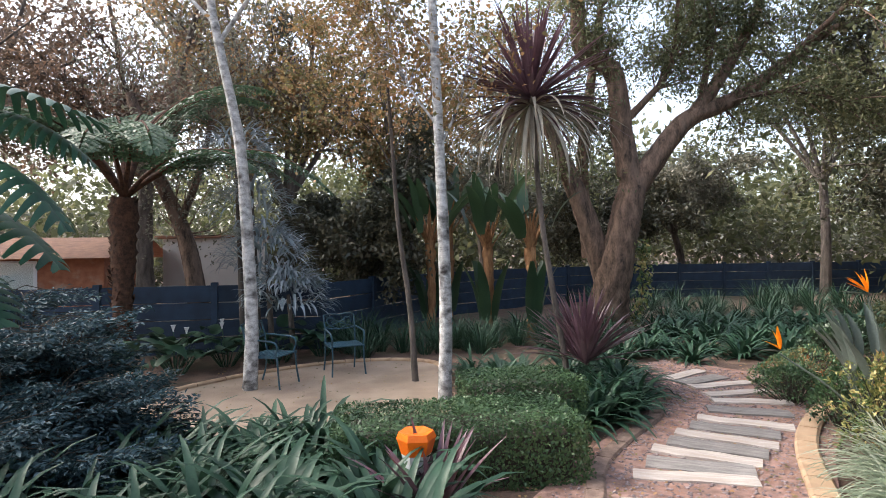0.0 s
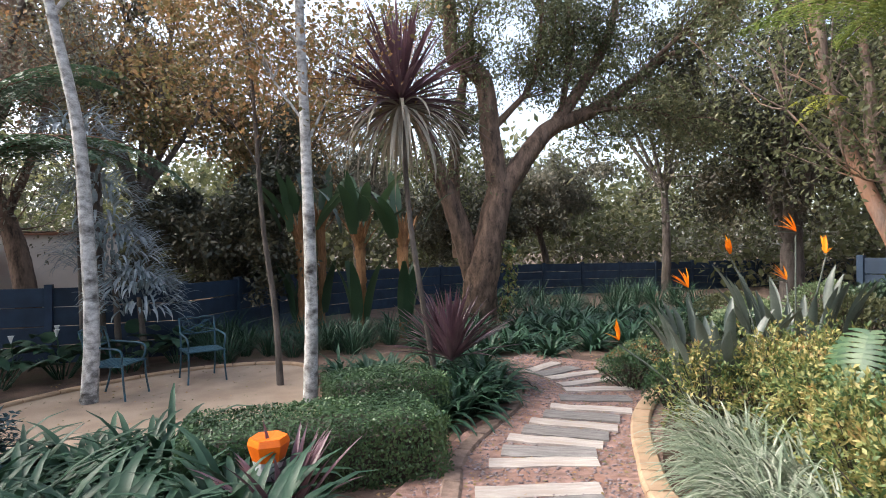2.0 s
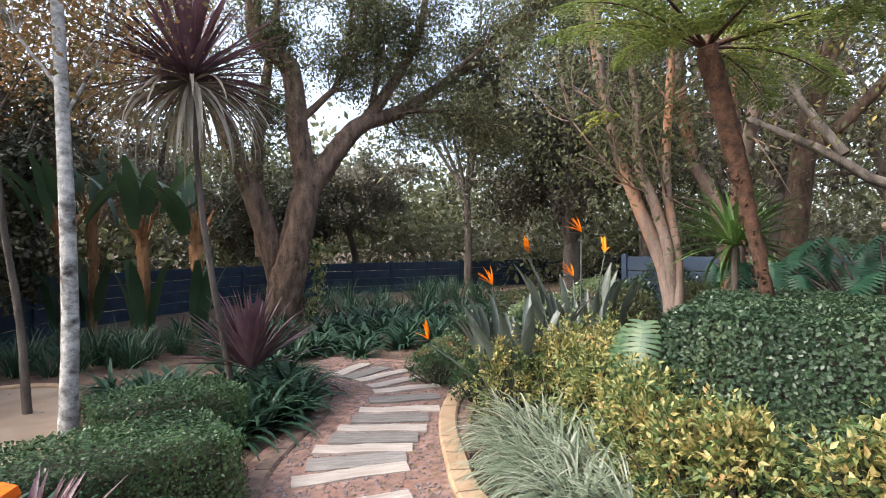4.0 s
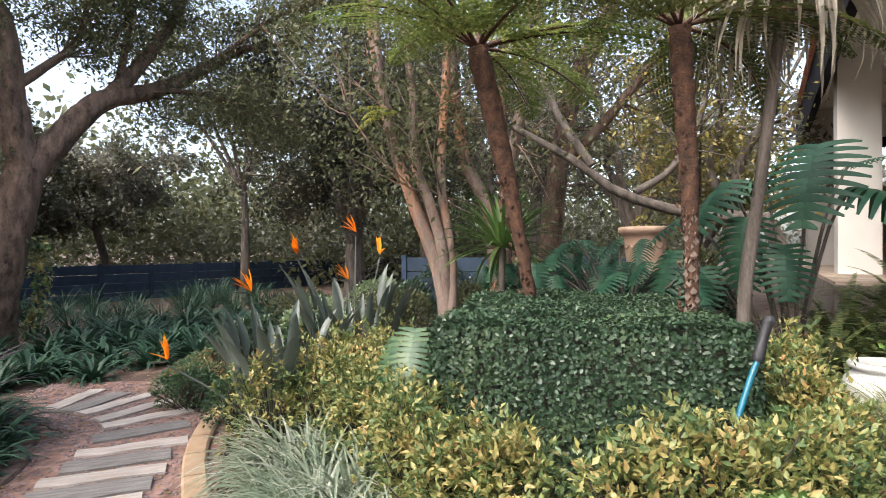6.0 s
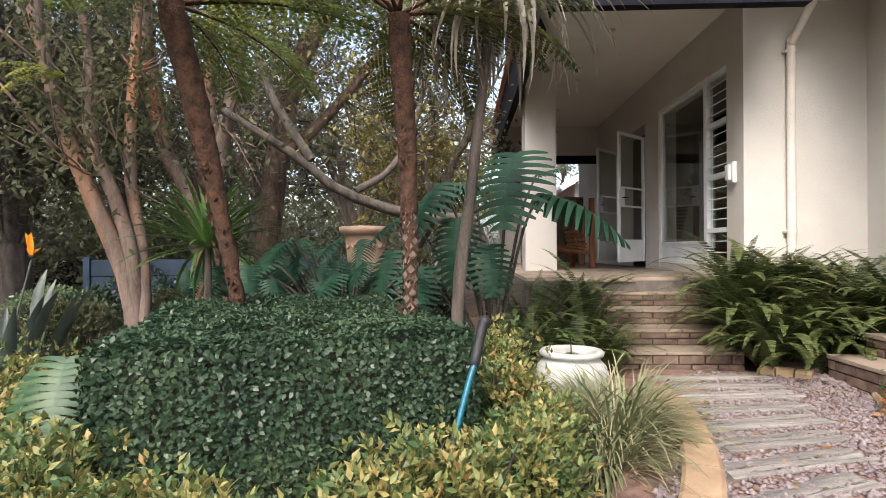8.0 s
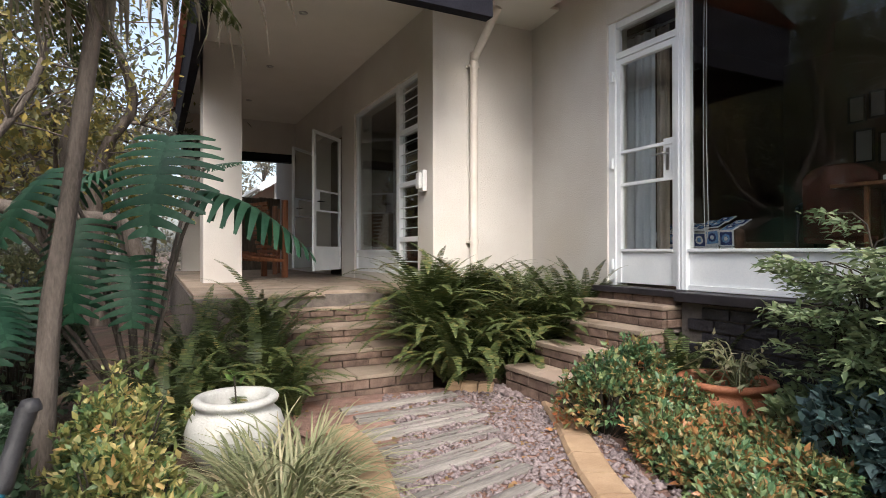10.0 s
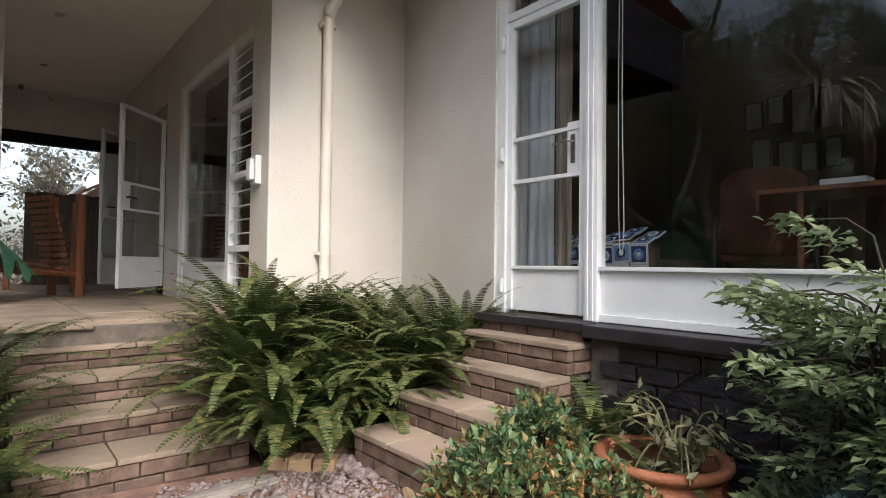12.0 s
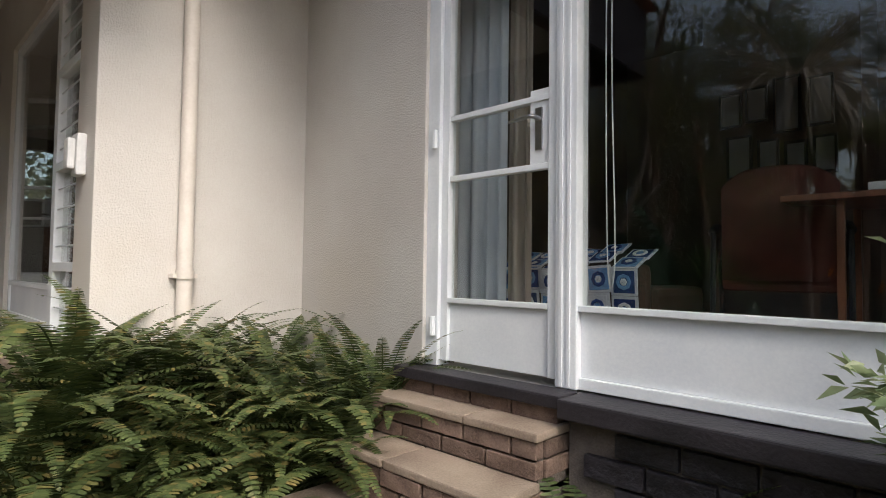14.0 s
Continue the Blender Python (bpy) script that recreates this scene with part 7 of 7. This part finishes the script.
urn = pot("urn_planter", "large pale clay urn with moulded rim and garland", 8.4, 1.55, 0.5, [(0.16, 0.0), (0.2, 0.05), (0.14, 0.12), (0.12, 0.6), (0.2, 0.9), (0.235, 1.12), (0.25, 1.32), (0.24, 1.36), (0.29, 1.4), (0.33, 1.44), (0.33, 1.49), (0.3, 1.5), (0.27, 1.49), (0.25, 1.3)], URN_CLAY, 0.255, 1.42)
for k in range(14):
    a0 = 2 * math.pi * k / 14
    part("garland", npmesh("garland", *tube([(0.245 * math.cos(a0 + u * 0.22 - 0.22), 0.245 * math.sin(a0 + u * 0.22 - 0.22), 1.28 - 0.05 * math.sin(math.pi * u / 2)) for u in (0, 1, 2)], [0.008, 0.018, 0.008], 6, 6), True), URN_CLAY, urn)
hose = thing("hose_wand", "blue garden wand with black grip leaning on the hedge", "garden tool", (0, 0, 0))
part("shaft", npmesh("shaft", *tube([(3.66, 0.52, 0.35), (3.82, 0.4, 0.8), (3.94, 0.315, 1.1), (3.985, 0.28, 1.2)], [0.014, 0.014, 0.014, 0.014], 10, 10), True), BLUE_PLASTIC, hose)
part("grip", npmesh("grip", *tube([(3.98, 0.285, 1.19), (3.988, 0.28, 1.21), (4.015, 0.258, 1.3), (4.04, 0.238, 1.38)], [0.02, 0.026, 0.022, 0.026], 14, 10), True), BLACK_RUBBER, hose, "black moulded grip")
part("cap", npmesh("cap", *lathe([(0.001, 0.03), (0.02, 0.028), (0.027, 0.01), (0.027, 0.0)], 12), True), BLACK_RUBBER, hose)
bpy.data.objects["cap"].location = (4.04, 0.232, 1.375)
og = thing("garden_lantern", "orange faceted plastic cup lantern on a white base", "lantern", (0.44, 3.42, 0.0))
part("base", npmesh("base", *lathe([(0.03, 0.0), (0.035, 0.3), (0.07, 0.36), (0.095, 0.44), (0.1, 0.46)], 6)), CLEAR_WHITE, og, "whitish tapered base")
part("cup", npmesh("cup", *lathe([(0.1, 0.46), (0.13, 0.56), (0.115, 0.6), (0.001, 0.575)], 6)), ORANGE, og)

# ---- cast-iron chairs ----
def iron_chair(x, y, turn, label):
    c = thing("garden_chair", label, "chair", (x, y, -0.075), group="patio chairs", turn=turn)
    def rod(name, pts, r=0.011, par=c):
        return part(name, npmesh(name, *tube(pts, [r] * len(pts), 14, 7), True), IRON, par)
    for sx in (-0.24, 0.24):
        rod("front_leg", [(sx, -0.24, 0.44), (sx * 1.02, -0.26, 0.2), (sx * 1.08, -0.29, 0.0)], 0.013)
        rod("rear_leg", [(sx, 0.22, 0.44), (sx, 0.24, 0.2), (sx * 1.02, 0.3, 0.0)], 0.013)
        rod("armrest", [(sx * 1.04, 0.22, 0.68), (sx * 1.12, 0.0, 0.66), (sx * 1.1, -0.2, 0.64), (sx * 1.04, -0.25, 0.56), (sx, -0.22, 0.45)], 0.014)
        rod("back_post", [(sx, 0.22, 0.43), (sx, 0.25, 0.66), (sx * 1.02, 0.31, 0.86)], 0.014)
    seat = part("seat", boxes([(-0.26, -0.235, -0.26, 0.23, 0.415, 0.43), (0.235, 0.26, -0.26, 0.23, 0.415, 0.43)], 0.003), IRON, c)
    for k in range(8):
        part("slat", boxes([(-0.26, 0.26, -0.26 + k * 0.062, -0.21 + k * 0.062, 0.43, 0.447)], 0.003), IRON, seat)
    rod("top_rail", [(-0.25, 0.31, 0.86), (-0.12, 0.32, 0.88), (0, 0.325, 0.86), (0.12, 0.32, 0.88), (0.25, 0.31, 0.86)], 0.014)
    rod("lower_rail", [(-0.24, 0.26, 0.66), (0, 0.27, 0.64), (0.24, 0.26, 0.66)], 0.011)
    for sx in (-1, 1):
        rod("scroll", [(sx * 0.03, 0.27, 0.65), (sx * 0.14, 0.28, 0.7), (sx * 0.2, 0.3, 0.78), (sx * 0.13, 0.31, 0.83), (sx * 0.07, 0.3, 0.78), (sx * 0.12, 0.295, 0.74)], 0.009)
        rod("cross_scroll", [(-sx * 0.22, 0.265, 0.67), (0, 0.29, 0.75), (sx * 0.22, 0.31, 0.85)], 0.008)
    return c


iron_chair(-0.3, 8.62, 18, "teal cast-iron garden chair with scrolled back")
iron_chair(-1.28, 7.95, 68, "teal cast-iron garden chair behind the birch")

# climbing creeper on the big trunk
cr = thing("creeper", "yellow-green creeper climbing the big trunk", "climber")
C = spline([(6.15, 12.1, 0.1), (6.28, 12.0, 0.8), (6.3, 11.9, 1.5), (6.2, 11.8, 1.9)], 60)
Pp = np.repeat(C, 6, 0) + RNG.normal(size=(360, 3)) * np.array([0.1, 0.08, 0.06])
part("leaves", leafmesh("leaves", [blades(Pp, RNG.normal(size=(360, 3)) - np.array([0, 0.5, 0.6]), 0.12, 0.075)]), GOLD, cr)
part("stem", npmesh("stem", *tube(C[::8], [0.012] * 4, 20, 5)), TWIG, cr)

# neighbour's buildings glimpsed past the fence
nb = thing("neighbour_house", "low brown-roofed neighbouring house beyond the fence", "house", (-12.5, 18.0, -0.2), turn=8)
part("wall", boxes([(-5, 5, -2.5, 2.5, 0, 2.0)], 0.02), TERRACOTTA, nb)
rf = bmesh.new()
vs = [rf.verts.new(p) for p in ((-5.6, -3.2, 1.95), (5.6, -3.2, 1.95), (5.6, 0, 2.6), (-5.6, 0, 2.6), (5.6, 3.2, 1.95), (-5.6, 3.2, 1.95))]
rf.faces.new((vs[0], vs[1], vs[2], vs[3]))
rf.faces.new((vs[3], vs[2], vs[4], vs[5]))
bmesh.ops.solidify(rf, geom=rf.faces[:], thickness=0.12)
part("roof", rf, TILE, nb)
for k in range(3):
    w0 = part("window", boxes([(-4 + k * 3, -2.6 + k * 3, -2.54, -2.48, 0.9, 1.9)], 0.02), WHITE, nb)
    part("pane", boxes([(-3.92 + k * 3, -2.68 + k * 3, -2.56, -2.545, 0.98, 1.82)]), GLASS, w0)
sh = thing("outbuilding", "pale plastered outbuilding beyond the fence", "house", (-5.6, 21.5, -0.2))
part("wall", boxes([(-1.6, 1.6, -1, 1, 0, 2.6)], 0.02), PLASTER, sh)
part("roof", boxes([(-1.8, 1.8, -1.2, 1.2, 2.6, 2.7)], 0.02), TILE, sh)

# fallen leaves on patio and path
def litter(n, x0, x1, y0, y1, zf, label):
    P = np.stack([RNG.uniform(x0, x1, n), RNG.uniform(y0, y1, n), np.zeros(n)], -1)
    P[:, 2] = zf(P)
    D = RNG.normal(size=(n, 3)) * np.array([1, 1, 0.1])
    tagged(part("fallen_leaves", leafmesh("fallen_leaves", [blades(P, D, RNG.uniform(0.025, 0.055, n), 0.025, up=np.tile([[0, 0, 1.0]], (n, 1)))]), AUTUMN), label, "leaves", kind="stuff")


litter(260, -2.3, 1.1, 5.6, 9.2, lambda P: np.full(len(P), -0.068), "fallen birch leaves on the patio")
litter(1500, 1.2, 6.0, 2.0, 8.2, lambda P: ground_z(P[:, 0], P[:, 1]) + 0.034, "dry leaves on the gravel path")
litter(500, 2.8, 6.4, -3.0, -0.5, lambda P: ground_z(P[:, 0], P[:, 1]) + 0.034, "dry leaves by the steps")
